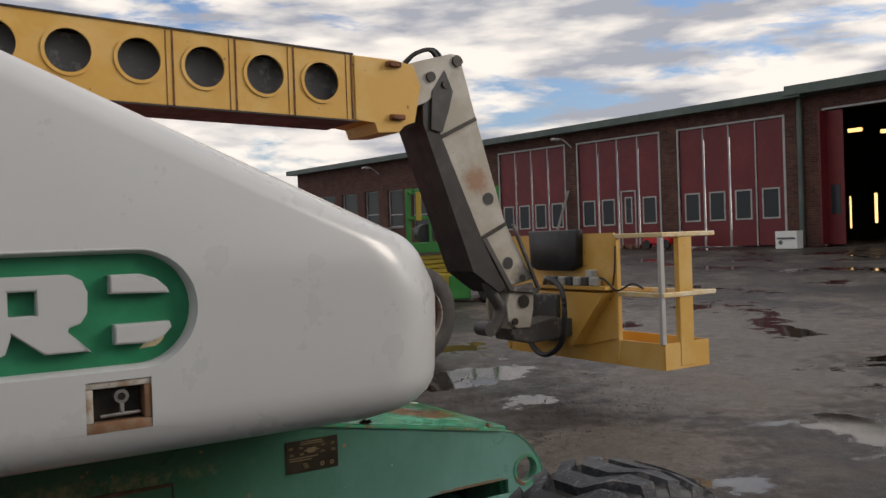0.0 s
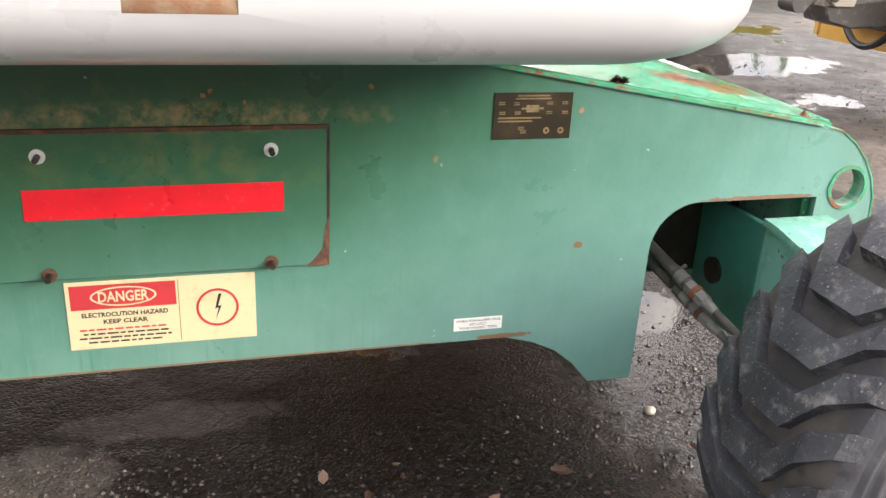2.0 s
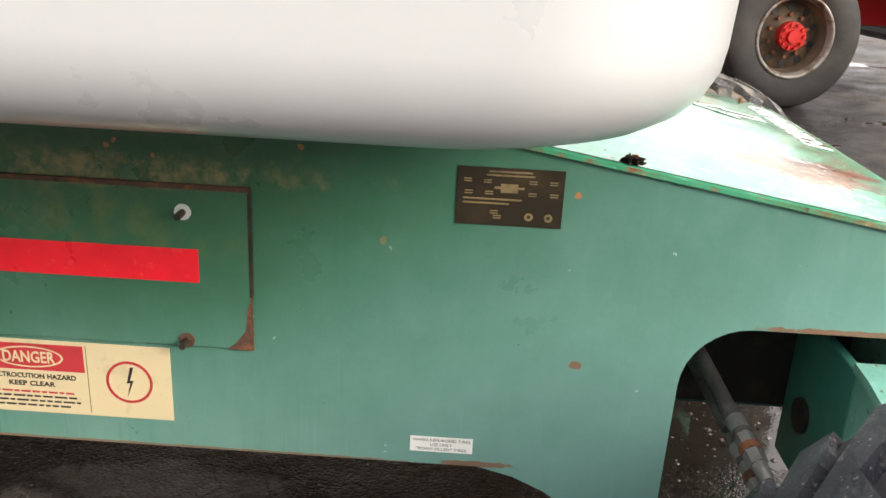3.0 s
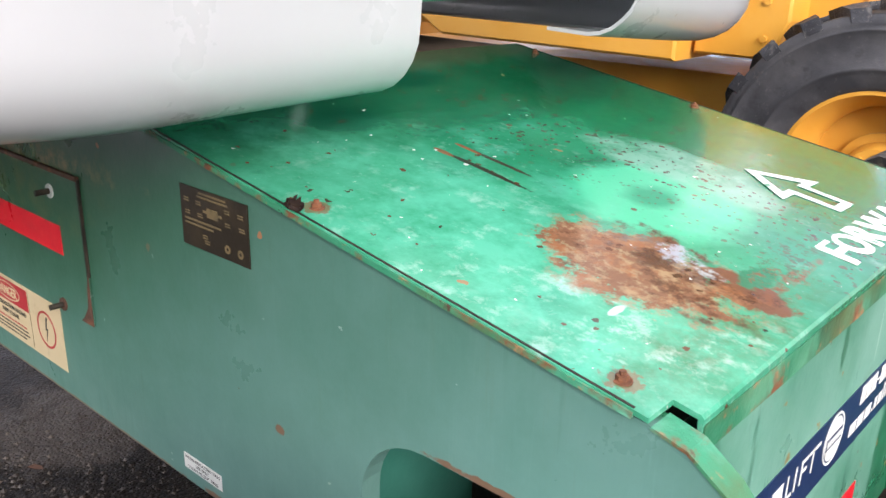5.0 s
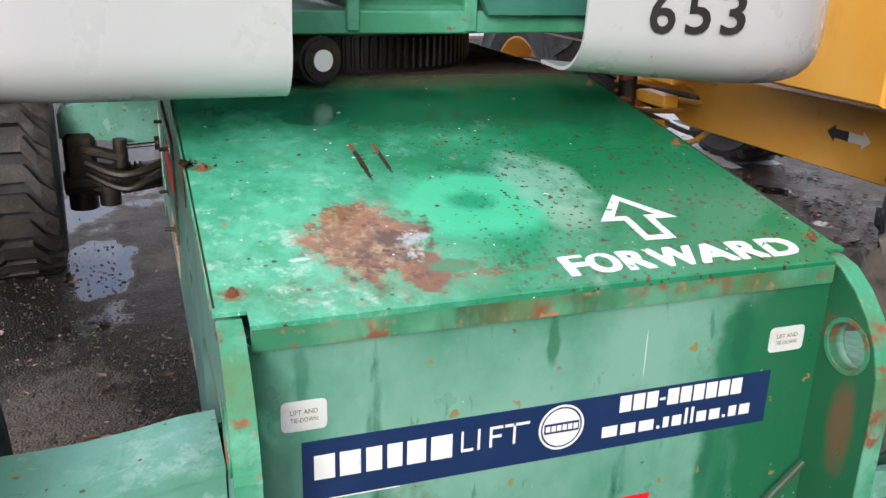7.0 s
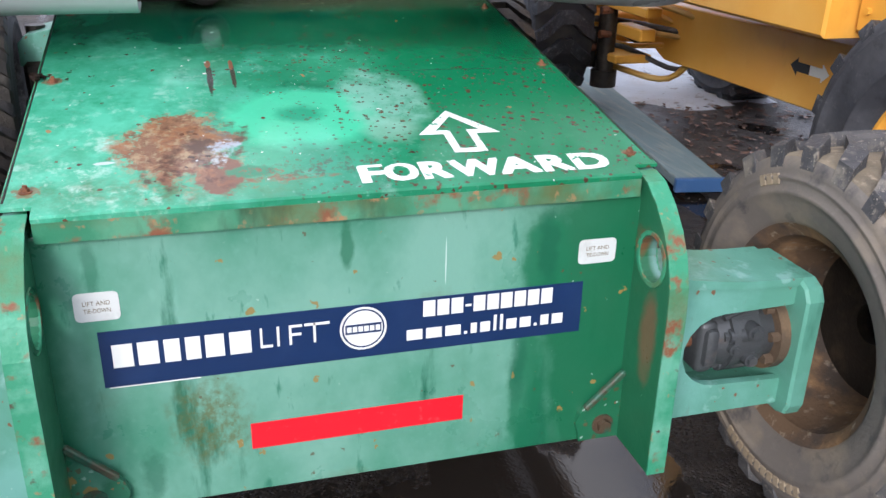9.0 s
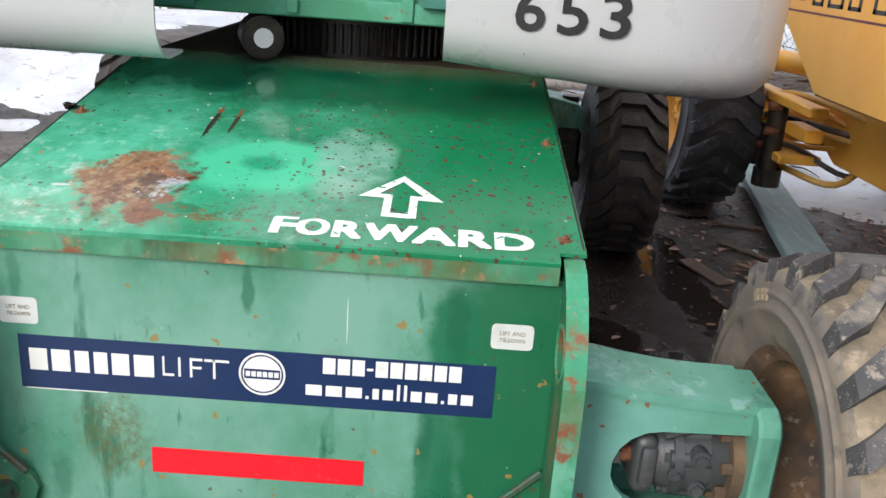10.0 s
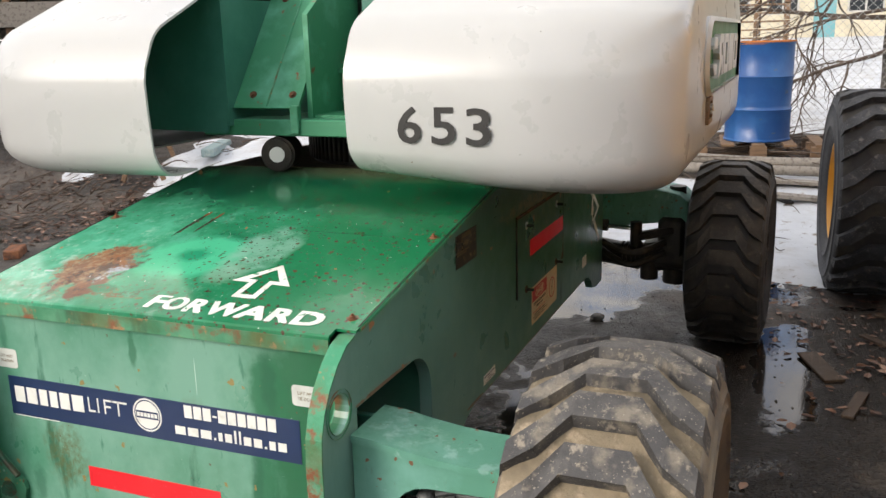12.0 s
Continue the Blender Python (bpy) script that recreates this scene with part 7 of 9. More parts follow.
bm = bmesh.new()
for y in (-0.122, 0.19):
    prism(bm, [(-2.2, 1.252), (-1.06, 1.252), (-1.06, 1.60), (-1.15, 1.66), (-2.2, 2.05)], "y", y, y + 0.02)
box(bm, -1.30, -1.28, -0.10, 0.19, 1.252, 1.40)
box(bm, -1.30, -1.07, -0.10, 0.19, 1.252, 1.262)
bar(bm, (-1.275, -0.10, 1.405), (-1.275, 0.19, 1.405), 0.05, 0.015)
bar(bm, (-1.272, -0.10, 1.30), (-1.272, 0.19, 1.30), 0.02, 0.012)
part("boom_pivot_frame", bm, M_RAIL, lift, "green boom pivot frame")
bm = bmesh.new()
box(bm, -2.1, -1.40, -0.10, 0.19, 1.46, 1.75, 0.03)
tube(bm, [(-1.36, -0.02, 1.43), (-1.30, 0.06, 1.46), (-1.38, 0.14, 1.44)], 0.02)
part("boom_foot", bm, M_GREASE, lift)
for s in (-1, 1):
    # added dark block fills the hollow cover, standing for the shade inside
    bm = bmesh.new()
    box(bm, -2.9, -1.45, min(s * 0.42, s * 0.98), max(s * 0.42, s * 0.98), 1.26, 1.72)
    part("dark_cover_fill", bm, M_GREASE, lift)


# ---- the yellow boom lift beside it ----
ylift = thing("boom_lift", label="yellow boom lift with a perforated boom and grey jib, parked alongside", category="boom lift")
RY = 0.598
ty2 = tyre_meshes(RY, 0.42, 0.30, 22, lug_h=0.035, chev=-0.12, fill=0.60, groove=M_CASE, sidew=M_SIDED)
rimY, rimYf = rim_mesh(0.30, 0.41, -1, M_YEL), rim_mesh(0.30, 0.41, 1, M_YEL)
hubY, hubYf = hub_mesh(0.12, -0.02, -0.10, M_YEL), hub_mesh(0.12, 0.02, 0.10, M_YEL)
wheel(ylift, on_ground(-0.505, 1.972, RY), ty2, rimY, hubY, spin=3, label="deep-lugged black tyre on a yellow rim")
wheel(ylift, on_ground(-4.00, 1.850, RY), ty2, rimY, hubY, spin=8, steer=4, label="deep-lugged black tyre on a yellow rim")
wheel(ylift, on_ground(-0.40, 3.49, RY), ty2, rimYf, hubYf, spin=5)
wheel(ylift, on_ground(-4.00, 3.49, RY), ty2, rimYf, hubYf, spin=1)
bm = bmesh.new()
prism(bm, [(-3.44, 0.66), (-3.36, 0.76), (-0.15, 0.80), (-0.05, 0.7), (-0.05, 0.48), (-3.20, 0.44), (-3.42, 0.52)], "y", 2.42, 3.0, 0, 0.006)
ych = part("chassis", bm, M_YEL, ylift, "yellow box-section chassis")
bm = bmesh.new()
F = facing((-2.05, 2.4195, 0.598), (1, 0, 0), (0, 0, 1))
for pts, mi in (([(0, 0.035), (0.05, 0.075), (0.05, 0.055), (0.135, 0.055), (0.135, 0.012), (0.05, 0.012), (0.05, -0.008)], 0), ([(0.27, 0.035), (0.22, 0.075), (0.22, 0.055), (0.137, 0.055), (0.137, 0.012), (0.22, 0.012), (0.22, -0.008)], 1)):
    v = prism(bm, pts, "z", 0.0005, 0.0015, mi)
    bmesh.ops.transform(bm, matrix=F, verts=v)
part("arrow_decal", bm, [M_INK, M_LABEL], ych, "black and white double arrow sticker")
for x, nm in ((-0.42, "axle"), (-3.98, "axle")):
    bm = bmesh.new()
    box(bm, x - 0.12, x + 0.12, 2.10, 3.28, 0.46, 0.68, 0.02)
    rod(bm, (x, 2.05, 0.572), (x, 3.33, 0.572), 0.09, n=16)
    part("axle", bm, M_YEL, ylift)
for k, (x, z, y0, y1, r) in enumerate(((-3.72, 0.62, 2.12, 2.9, 0.035), (-3.66, 0.50, 2.15, 2.8, 0.028), (-3.60, 0.72, 2.2, 2.9, 0.022))):
    bm = bmesh.new()
    rod(bm, (x, y0, z), (x + 0.2, y1, z + 0.02), r, n=12)
    rod(bm, (x, y0 - 0.03, z), (x + 0.02, y0 + 0.1, z), r * 1.6, n=12)
    part("steering_link", bm, M_YEL, ylift, smooth=40)
bm = bmesh.new()
rod(bm, (-3.62, 2.16, 0.33), (-3.62, 2.16, 0.58), 0.05, n=12)
tube(bm, [(-3.66, 2.25, 0.60), (-3.4, 2.4, 0.50), (-3.2, 2.6, 0.56)], 0.018)
part("steering_knuckle", bm, M_GREASE, ylift, smooth=40)
bm = bmesh.new()
rod(bm, (-3.46, 2.17, 0.28), (-3.46, 2.17, 0.71), 0.055, n=12)
rod(bm, (-3.46, 2.17, 0.24), (-3.46, 2.17, 0.34), 0.080, n=12)
part("king_pin", bm, M_GREASE, ylift, "greasy dark steel king pin", smooth=40)
bm = bmesh.new()
rod(bm, (-3.74, 2.18, 0.93), (-3.05, 2.46, 0.93), 0.060, n=16)
rod(bm, (-3.92, 2.11, 0.93), (-3.74, 2.18, 0.93), 0.030, n=12)
part("steering_cylinder", bm, M_YEL, ylift, smooth=40)
rnd = random.Random(31)
for k in range(7):
    bm = bmesh.new()
    z = 0.40 + 0.055 * k
    y = 2.14 + 0.03 * (k % 3)
    tube(bm, [(-3.72 + 0.02 * k, y, z), (-3.45, y + 0.12, z + rnd.uniform(-0.05, 0.05)), (-3.15 + 0.04 * k, y + 0.3, z + rnd.uniform(-0.08, 0.08)), (-2.9, y + 0.36, 0.58)], rnd.uniform(0.014, 0.026), 8)
    part("hydraulic_hose", bm, (M_YPALE, M_DKST, M_YEL)[k % 3], ylift, smooth=60)
for x0, x1, y0, y1, z0, z1 in ((-3.88, -2.95, 2.14, 2.24, 0.715, 0.770), (-3.62, -3.30, 2.16, 2.40, 0.40, 0.45), (-3.40, -3.10, 2.20, 2.30, 0.56, 0.63), (-3.78, -3.70, 2.13, 2.22, 0.42, 0.70)):
    bm = bmesh.new()
    box(bm, x0, x1, y0, y1, z0, z1, 0.008)
    part("steering_bracket", bm, M_YEL, ylift)
for x, z in ((-3.60, 0.73), (-3.55, 0.46), (-3.42, 0.70), (-3.42, 0.56), (-3.74, 0.64)):
    bm = bmesh.new()
    rod(bm, (x, 2.10, z), (x, 2.17, z), 0.024, n=8)
    part("pin", bm, M_RUST, ylift)
bm = bmesh.new()
prism(bm, [(-3.44, 1.78), (-3.40, 1.31), (-2.62, 0.875), (-1.36, 0.872), (-1.34, 1.78)], "y", 2.0, 3.4, 0, 0.012)
ytur = part("turret_body", bm, M_YEL, ylift, "yellow sheet-steel turret body")
bm = bmesh.new()
prism(bm, [(-1.34, 0.90), (-1.02, 0.90), (-0.96, 1.05), (-0.96, 1.50), (-1.10, 1.80), (-1.34, 1.80)], "y", 2.12, 3.3, 0, 0.01)
prism(bm, [(-0.97, 1.00), (-0.50, 1.30), (-0.30, 1.66), (-0.62, 1.72), (-0.97, 1.50)], "y", 2.3, 2.36, 0, 0.004)
part("counterweight", bm, M_YEL, ylift, "yellow bolted counterweight block")
for x, z in ((-1.05, 0.98), (-1.05, 1.12), (-1.05, 1.40), (-1.28, 0.98)):
    bm = bmesh.new()
    rod(bm, (x, 2.125, z), (x, 2.105, z), 0.014, n=6)
    part("bolt", bm, M_YEL, ylift)
bm = bmesh.new()
F = facing((-1.22, 2.117, 1.20), (1, 0, 0), (0, 0, 1))
slab(bm, F, 0, 0.11, 0, 0.10, 0, 0.001, 0)
v = prism(bm, [(0.015, 0.03), (0.095, 0.03), (0.055, 0.09)], "z", 0.001, 0.0016, 1)
bmesh.ops.transform(bm, matrix=F, verts=v)
part("warning_label", bm, [M_LABEL, M_RED], ylift, "white label with a red triangle")
# model decal: maroon square, frame and dark upright bars
bm = bmesh.new()
F = facing((-3.34, 1.9995, 1.20), (1, 0, 0), (0, 0, 1))
for k in range(3):
    slab(bm, F, 0.0, 0.02, 0.10 + 0.06 * k, 0.12 + 0.06 * k, 0.0, 0.001, 0)
slab(bm, F, 0.06, 0.36, 0.115, 0.255, 0, 0.001, 0)
slab(bm, F, 0.03, 0.40, 0.275, 0.285, 0, 0.001, 0)
slab(bm, F, 0.03, 0.40, 0.085, 0.095, 0, 0.001, 0)
x = 0.50
for wd in (0.13, 0.17, 0.13, 0.0, 0.14, 0.14):
    if wd:
        slab(bm, F, x, x + 0.028, 0.07, 0.30, 0, 0.001, 1)
        slab(bm, F, x + wd - 0.03, x + wd, 0.07, 0.30, 0, 0.001, 1)
        slab(bm, F, x, x + wd, 0.07, 0.088, 0, 0.001, 1)
    x += wd + 0.05 if wd else 0.06
slab(bm, F, 0.04, 1.5, 0.03, 0.04, 0, 0.001, 0)
part("model_decal", bm, [M_MAROON, M_INK], ytur, "maroon and black decal stripes")


# perforated boom
def web(y0, y1, cs, r):
    bm = bmesh.new()
    o = [(-3.1, 3.075), (1.10, 2.908), (1.10, 2.435), (-3.1, 2.545)]
    A = [bm.verts.new((x, y0, z)) for x, z in o]
    es = [bm.edges.new((A[i], A[(i + 1) % 4])) for i in range(4)]
    for cx, cz in cs:
        Hh = [bm.verts.new((cx + r * math.cos(2 * math.pi * k / 28), y0, cz + r * math.sin(2 * math.pi * k / 28))) for k in range(28)]
        es += [bm.edges.new((Hh[k], Hh[(k + 1) % 28])) for k in range(28)]
    bmesh.ops.triangle_fill(bm, use_beauty=True, use_dissolve=False, edges=es)
    q = bmesh.ops.extrude_face_region(bm, geom=list(bm.faces))
    bmesh.ops.translate(bm, verts=[v for v in q["geom"] if isinstance(v, bmesh.types.BMVert)], vec=(0, y1 - y0, 0))
    return bm


holes = [(0.842 - 0.4165 * k, 2.699 + 0.018 * k) for k in range(9)]
bmb = web(2.60, 2.612, holes, 0.133)
bmf = web(3.04, 3.052, holes, 0.133)
boom = part("boom", bmb, M_YPALE, ylift, "yellow perforated boom with rusty seams")
part("boom_web", bmf, M_YPALE, boom)
bm = bmesh.new()
prism(bm, [(-3.1, 3.075), (1.10, 2.908), (1.10, 2.92), (-3.1, 3.087)], "y", 2.59, 3.06)
prism(bm, [(-3.1, 2.545), (1.10, 2.435), (1.10, 2.423), (-3.1, 2.533)], "y", 2.57, 3.08)
part("boom_flange", bm, M_JIBD, boom, "dark boom flange")
for cx, cz in holes:
    bm = bmesh.new()
    F = facing((cx, 2.60, cz), (1, 0, 0), (0, 0, 1))
    disc(bm, F, 0, 0, 0.155, -0.002, 0.010, inner=0.133)
    part("hole_rim", bm, M_YPALE, boom)
for k in (0, 1, 2, 3):
    x = 0.842 - 0.4165 * k + 0.21 + (0 if k else 0.03)
    bm = bmesh.new()
    box(bm, x - 0.005, x + 0.005, 2.594, 2.60, 2.445, 2.905 + 0.016 * k)
    box(bm, x - 0.045, x - 0.040, 2.596, 2.60, 2.445, 2.905 + 0.016 * k)
    part("boom_seam", bm, M_RUST, boom)
bm = bmesh.new()
prism(bm, [(-3.0, 2.98), (1.2, 2.83), (1.2, 2.50), (-3.0, 2.62)], "y", 2.72, 2.93)
part("inner_boom", bm, M_GREYB, boom, "grey inner telescope section")
bm = bmesh.new()
prism(bm, [(1.10, 2.905), (1.44, 2.895), (1.60, 2.87), (1.66, 2.72), (1.60, 2.44), (1.50, 2.415), (1.46, 2.36), (1.28, 2.35), (1.26, 2.43), (1.10, 2.437)], "y", 2.585, 3.065, 0, 0.006)
bh = part("boom_head", bm, M_YPALE, ylift, "yellow boom head with lugs")
for x, z in ((1.36, 2.86), (1.38, 2.47)):
    bm = bmesh.new()
    box(bm, x, x + 0.12, 2.55, 2.59, z - 0.02, z + 0.02, 0.006)
    rod(bm, (x + 0.03, 2.55, z), (x + 0.03, 2.535, z), 0.018, n=8)
    part("boom_lug", bm, M_RUST, bh)
bm = bmesh.new()
HP = [(1.56, 2.88), (1.69, 2.92), (1.97, 2.995), (2.05, 2.99), (2.09, 2.94), (1.98, 2.86), (1.85, 2.70), (1.72, 2.60), (1.60, 2.56)]
prism(bm, HP, "y", 2.62, 2.66, 0, 0.004)
jh = part("jib_hinge", bm, M_JIB, ylift, "grey jib hinge plate")
bm = bmesh.new()
prism(bm, HP, "y", 2.98, 3.02, 0, 0.004)
part("hinge_plate", bm, M_JIB, jh)
for x, z, r in ((2.02, 2.94, 0.045), (1.77, 2.80, 0.04), (1.90, 2.75, 0.03)):
    bm = bmesh.new()
    rod(bm, (x, 2.60, z), (x, 3.04, z), r, n=14)
    part("hinge_pin", bm, M_GREASE, jh)
bm = bmesh.new()
tube(bm, [(1.62, 2.75, 2.92), (1.70, 2.72, 2.99), (1.82, 2.70, 3.03), (1.90, 2.72, 2.98)], 0.018)
tube(bm, [(1.66, 2.80, 2.92), (1.76, 2.78, 3.02), (1.90, 2.76, 3.05), (2.0, 2.78, 2.98)], 0.014)
part("hydraulic_hose", bm, M_BLACK, jh)
bm = bmesh.new()
jp = [(1.99, 2.985), (2.094, 2.948), (2.208, 2.53), (2.46, 1.67), (2.745, 1.20), (2.43, 1.14), (2.235, 1.52), (1.865, 2.36), (1.86, 2.70)]
prism(bm, jp, "y", 2.66, 2.98, 0, 0.008)
jib = part("jib", bm, M_JIB, ylift, "grey jib with rust stains")
bm = bmesh.new()
prism(bm, [(1.85, 2.70), (1.855, 2.36), (2.225, 1.52), (2.42, 1.14), (2.37, 1.11), (2.12, 1.29), (1.70, 2.44), (1.70, 2.58)], "y", 2.63, 3.01)
part("jib_underside", bm, M_JIBD, jib, "jib underside with its shade put into a dark colour")
for cx, cz, r in ((2.308, 1.868, 0.05), (2.485, 1.342, 0.05), (2.63, 1.215, 0.03)):
    bm = bmesh.new()
    F = facing((cx, 2.656, cz), (1, 0, 0), (0, 0, 1))
    disc(bm, F, 0, 0, r, 0, 0.002)
    part("jib_hole", bm, M_BLACK, jib)
for p, q in (((1.875, 2.65, 2.35), (2.207, 2.65, 2.505)), ((2.19, 2.65, 1.535), (2.475, 2.65, 1.665))):
    bm = bmesh.new()
    bar(bm, p, q, 0.012, 0.03)
    part("jib_band", bm, M_GREASE, jib)
bm = bmesh.new()
prism(bm, [(1.78, 2.69), (1.90, 2.86), (1.97, 2.70), (1.93, 2.56), (1.86, 2.38), (1.76, 2.40)], "y", 2.612, 2.619)
part("jib_opening", bm, M_BLACK, jib, "dark opening at the jib head")
bm = bmesh.new()
prism(bm, [(2.50, 1.14), (2.75, 1.17), (2.74, 0.95), (2.70, 0.80), (2.56, 0.80), (2.47, 0.86), (2.46, 1.0)], "y", 2.66, 2.70, 0, 0.006)
prism(bm, [(2.50, 1.14), (2.75, 1.17), (2.74, 0.95), (2.70, 0.80), (2.56, 0.80), (2.47, 0.86), (2.46, 1.0)], "y", 2.92, 2.96, 0, 0.006)
box(bm, 2.50, 2.74, 2.70, 2.92, 0.80, 1.10)
yoke = part("yoke", bm, M_JIB, jib, "grimy grey rotator yoke")
bm = bmesh.new()
rod(bm, (2.63, 2.655, 1.02), (2.63, 2.645, 1.02), 0.055, n=20)
part("yoke_pin", bm, M_GREASE, yoke)
bm = bmesh.new()
rod(bm, (2.53, 2.655, 0.86), (2.53, 2.64, 0.86), 0.03, n=14)
part("yoke_pin", bm, M_GREASE, yoke)
bm = bmesh.new()
tube(bm, [(2.28, 2.70, 1.30), (2.33, 2.70, 1.12), (2.42, 2.70, 0.98), (2.38, 2.70, 0.86), (2.30, 2.70, 0.80)], 0.05, 10)
rod(bm, (2.28, 2.64, 0.82), (2.28, 2.80, 0.82), 0.06, n=14)
part("link_arm", bm, M_DKST, jib, "dark steel levelling link", smooth=50)
bm = bmesh.new()
prism(bm, [(2.50, 0.80), (2.74, 0.82), (3.02, 0.86), (3.04, 0.68), (2.72, 0.66), (2.54, 0.70)], "y", 2.68, 2.94, 0, 0.012)
bar(bm, (3.0, 2.82, 0.76), (3.34, 2.80, 0.76), 0.22, 0.15, 0.01)
part("basket_bracket", bm, M_DKST, jib, "dark grimy steel basket bracket")
bm = bmesh.new()
bar(bm, (2.24, 2.645, 1.55), (2.50, 2.645, 1.12), 0.03, 0.05, 0.006)
bar(bm, (2.50, 2.645, 1.13), (2.78, 2.645, 1.10), 0.03, 0.045, 0.006)
bar(bm, (2.54, 2.645, 1.66), (2.79, 2.645, 1.10), 0.03, 0.03, 0.005)
part("jib_flange", bm, M_DKST, jib, "dark steel flange of the jib end")
# basket
bx0, bx1, by0, by1 = 3.35, 3.86, 1.80, 3.78
basket = part("basket", (lambda b: (prism(b, [(bx0, by0), (bx1, by0), (bx1, by1), (bx0, by1)], "z", 0.455, 0.475), b)[1])(bmesh.new()), M_YPALE, ylift, "yellow work basket hanging low over the wet ground")
bm = bmesh.new()
for a, b in (((bx0, by0), (bx1, by0)), ((bx1, by0), (bx1, by1)), ((bx1, by1), (bx0, by1)), ((bx0, by1), (bx0, by0))):
    bar(bm, (*a, 0.56), (*b, 0.56), 0.02, 0.21)
part("toe_board", bm, M_YPALE, basket)
for x, y, w in ((bx0 + 0.255, by0 + 0.01, 0.16), (bx0, by0 + 0.50, 0.05), (bx1, by1, 0.06), (bx0, by1, 0.06)):
    bm = bmesh.new()
    box(bm, x - w / 2, x + w / 2, y - 0.025, y + 0.025, 0.475, 1.53, 0.005)
    part("post", bm, M_YPALE, basket)
bm = bmesh.new()
box(bm, bx0 - 0.03, bx0 + 0.015, by0 - 0.015, by0 + 0.02, 0.66, 1.51, 0.004)
part("post", bm, M_GFRAME, basket, "bare grey steel post")
for z in (1.05, 1.53):
    for a, b in (((bx0 - 0.02, by0), (bx1 + 0.10, by0)), ((bx1, by0), (bx1, by1)), ((bx1, by1), (bx0, by1)), ((bx0, by0 + 0.62), (bx0, by0 - 0.02))):
        bm = bmesh.new()
        bar(bm, (*a, z), (*b, z), 0.045, 0.04, 0.006)
        part("rail", bm, M_YCREAM, basket)
bm = bmesh.new()
prism(bm, [(by0 + 0.48, 0.68), (by0 + 0.50, 1.56), (by1 - 0.06, 1.56), (by1 - 0.06, 1.10), (by1 - 0.5, 0.55), (by0 + 0.85, 0.60)], "x", bx0 - 0.03, bx0 - 0.005, 0)
part("back_plate", bm, M_YPALE, basket)
bm = bmesh.new()
prism(bm, [(by0 + 0.50, 1.06), (by0 + 1.5, 1.06), (by0 + 1.2, 0.62), (by0 + 0.9, 0.60)], "x", bx0 - 0.16, bx0 - 0.03, 0)
bar(bm, (bx0 - 0.08, by0 + 0.5, 1.10), (bx0 - 0.08, by0 + 1.6, 1.10), 0.12, 0.03)
part("valve_shelf", bm, M_YPALE, basket)
bm = bmesh.new()
box(bm, bx0 - 0.20, bx0 - 0.04, by0 + 1.05, by0 + 1.62, 0.62, 1.04, 0.01)
part("valve_chest", bm, M_DKST, basket, "dark open valve chest")
for k in range(7):
    bm = bmesh.new()
    y = by0 + 0.62 + 0.10 * k
    box(bm, bx0 - 0.15, bx0 - 0.06, y, y + 0.07, 1.115, 1.19, 0.008)
    part("valve_block", bm, M_CAST if k % 2 else M_GFRAME, basket)
bm = bmesh.new()
prism(bm, [(by0 + 0.86, 1.60), (by0 + 1.52, 1.60), (by0 + 1.50, 1.27), (by0 + 1.40, 1.24), (by0 + 0.98, 1.24), (by0 + 0.87, 1.28)], "x", bx0 - 0.12, bx0 - 0.03, 0, 0.012)
part("control_cover", bm, M_BLACK, basket, "black rubber cover over the controls", smooth=50)
bm = bmesh.new()
tube(bm, [(bx0 - 0.08, by0 + 1.35, 1.10), (bx0 - 0.24, by0 + 1.10, 1.18), (bx0 - 0.34, by0 + 0.82, 1.10), (bx0 - 0.38, by0 + 0.74, 0.88), (bx0 - 0.36, by0 + 0.82, 0.64), (bx0 - 0.34, by0 + 1.06, 0.52), (bx0 - 0.30, by0 + 1.30, 0.60), (bx0 - 0.28, by0 + 1.44, 0.86), (bx0 - 0.26, by0 + 1.46, 1.06)], 0.024)
part("hose_loop", bm, M_BLACK, basket)
bm = bmesh.new()
tube(bm, [(bx0 - 0.05, by0 + 0.9, 1.16), (bx0 - 0.08, by0 + 0.6, 1.18), (bx0 - 0.06, by0 + 0.45, 1.08), (bx0 - 0.03, by0 + 0.3, 1.14), (bx0 - 0.01, by0 + 0.2, 1.10)], 0.009)
tube(bm, [(bx0 - 0.03, by0 + 0.48, 1.45), (bx0 - 0.035, by0 + 0.5, 1.2), (bx0 - 0.04, by0 + 0.55, 1.0)], 0.007)
box(bm, bx0 - 0.10, bx0 - 0.03, by0 + 0.70, by0 + 0.78, 1.15, 1.25, 0.006, 1)
part("cable", bm, [M_BLACK, M_GFRAME], basket)

# ---- red tandem trailer ----
trailer = thing("trailer", label="low red trailer with wide black wheels and red hubs", category="trailer")
tw_t = bmesh.new()
RT = 0.53
lathe(tw_t, [(-0.13, 0.30), (-0.15, 0.33), (-0.16, 0.42), (-0.145, 0.495), (-0.12, 0.523), (-0.06, RT), (-0.055, RT - 0.012), (-0.045, RT - 0.012), (-0.04, RT), (0.04, RT), (0.045, RT - 0.012), (0.055, RT - 0.012), (0.06, RT), (0.12, 0.523), (0.145, 0.495), (0.16, 0.42), (0.15, 0.33), (0.13, 0.30)], 56)
tw_me = bpy.data.meshes.new("tyre")
bmesh.ops.recalc_face_normals(tw_t, faces=tw_t.faces)
tw_t.to_mesh(tw_me)
tw_t.free()
tw_me.materials.append(M_ROADT)
for f in tw_me.polygons:
    f.use_smooth = True
tr_t = bmesh.new()
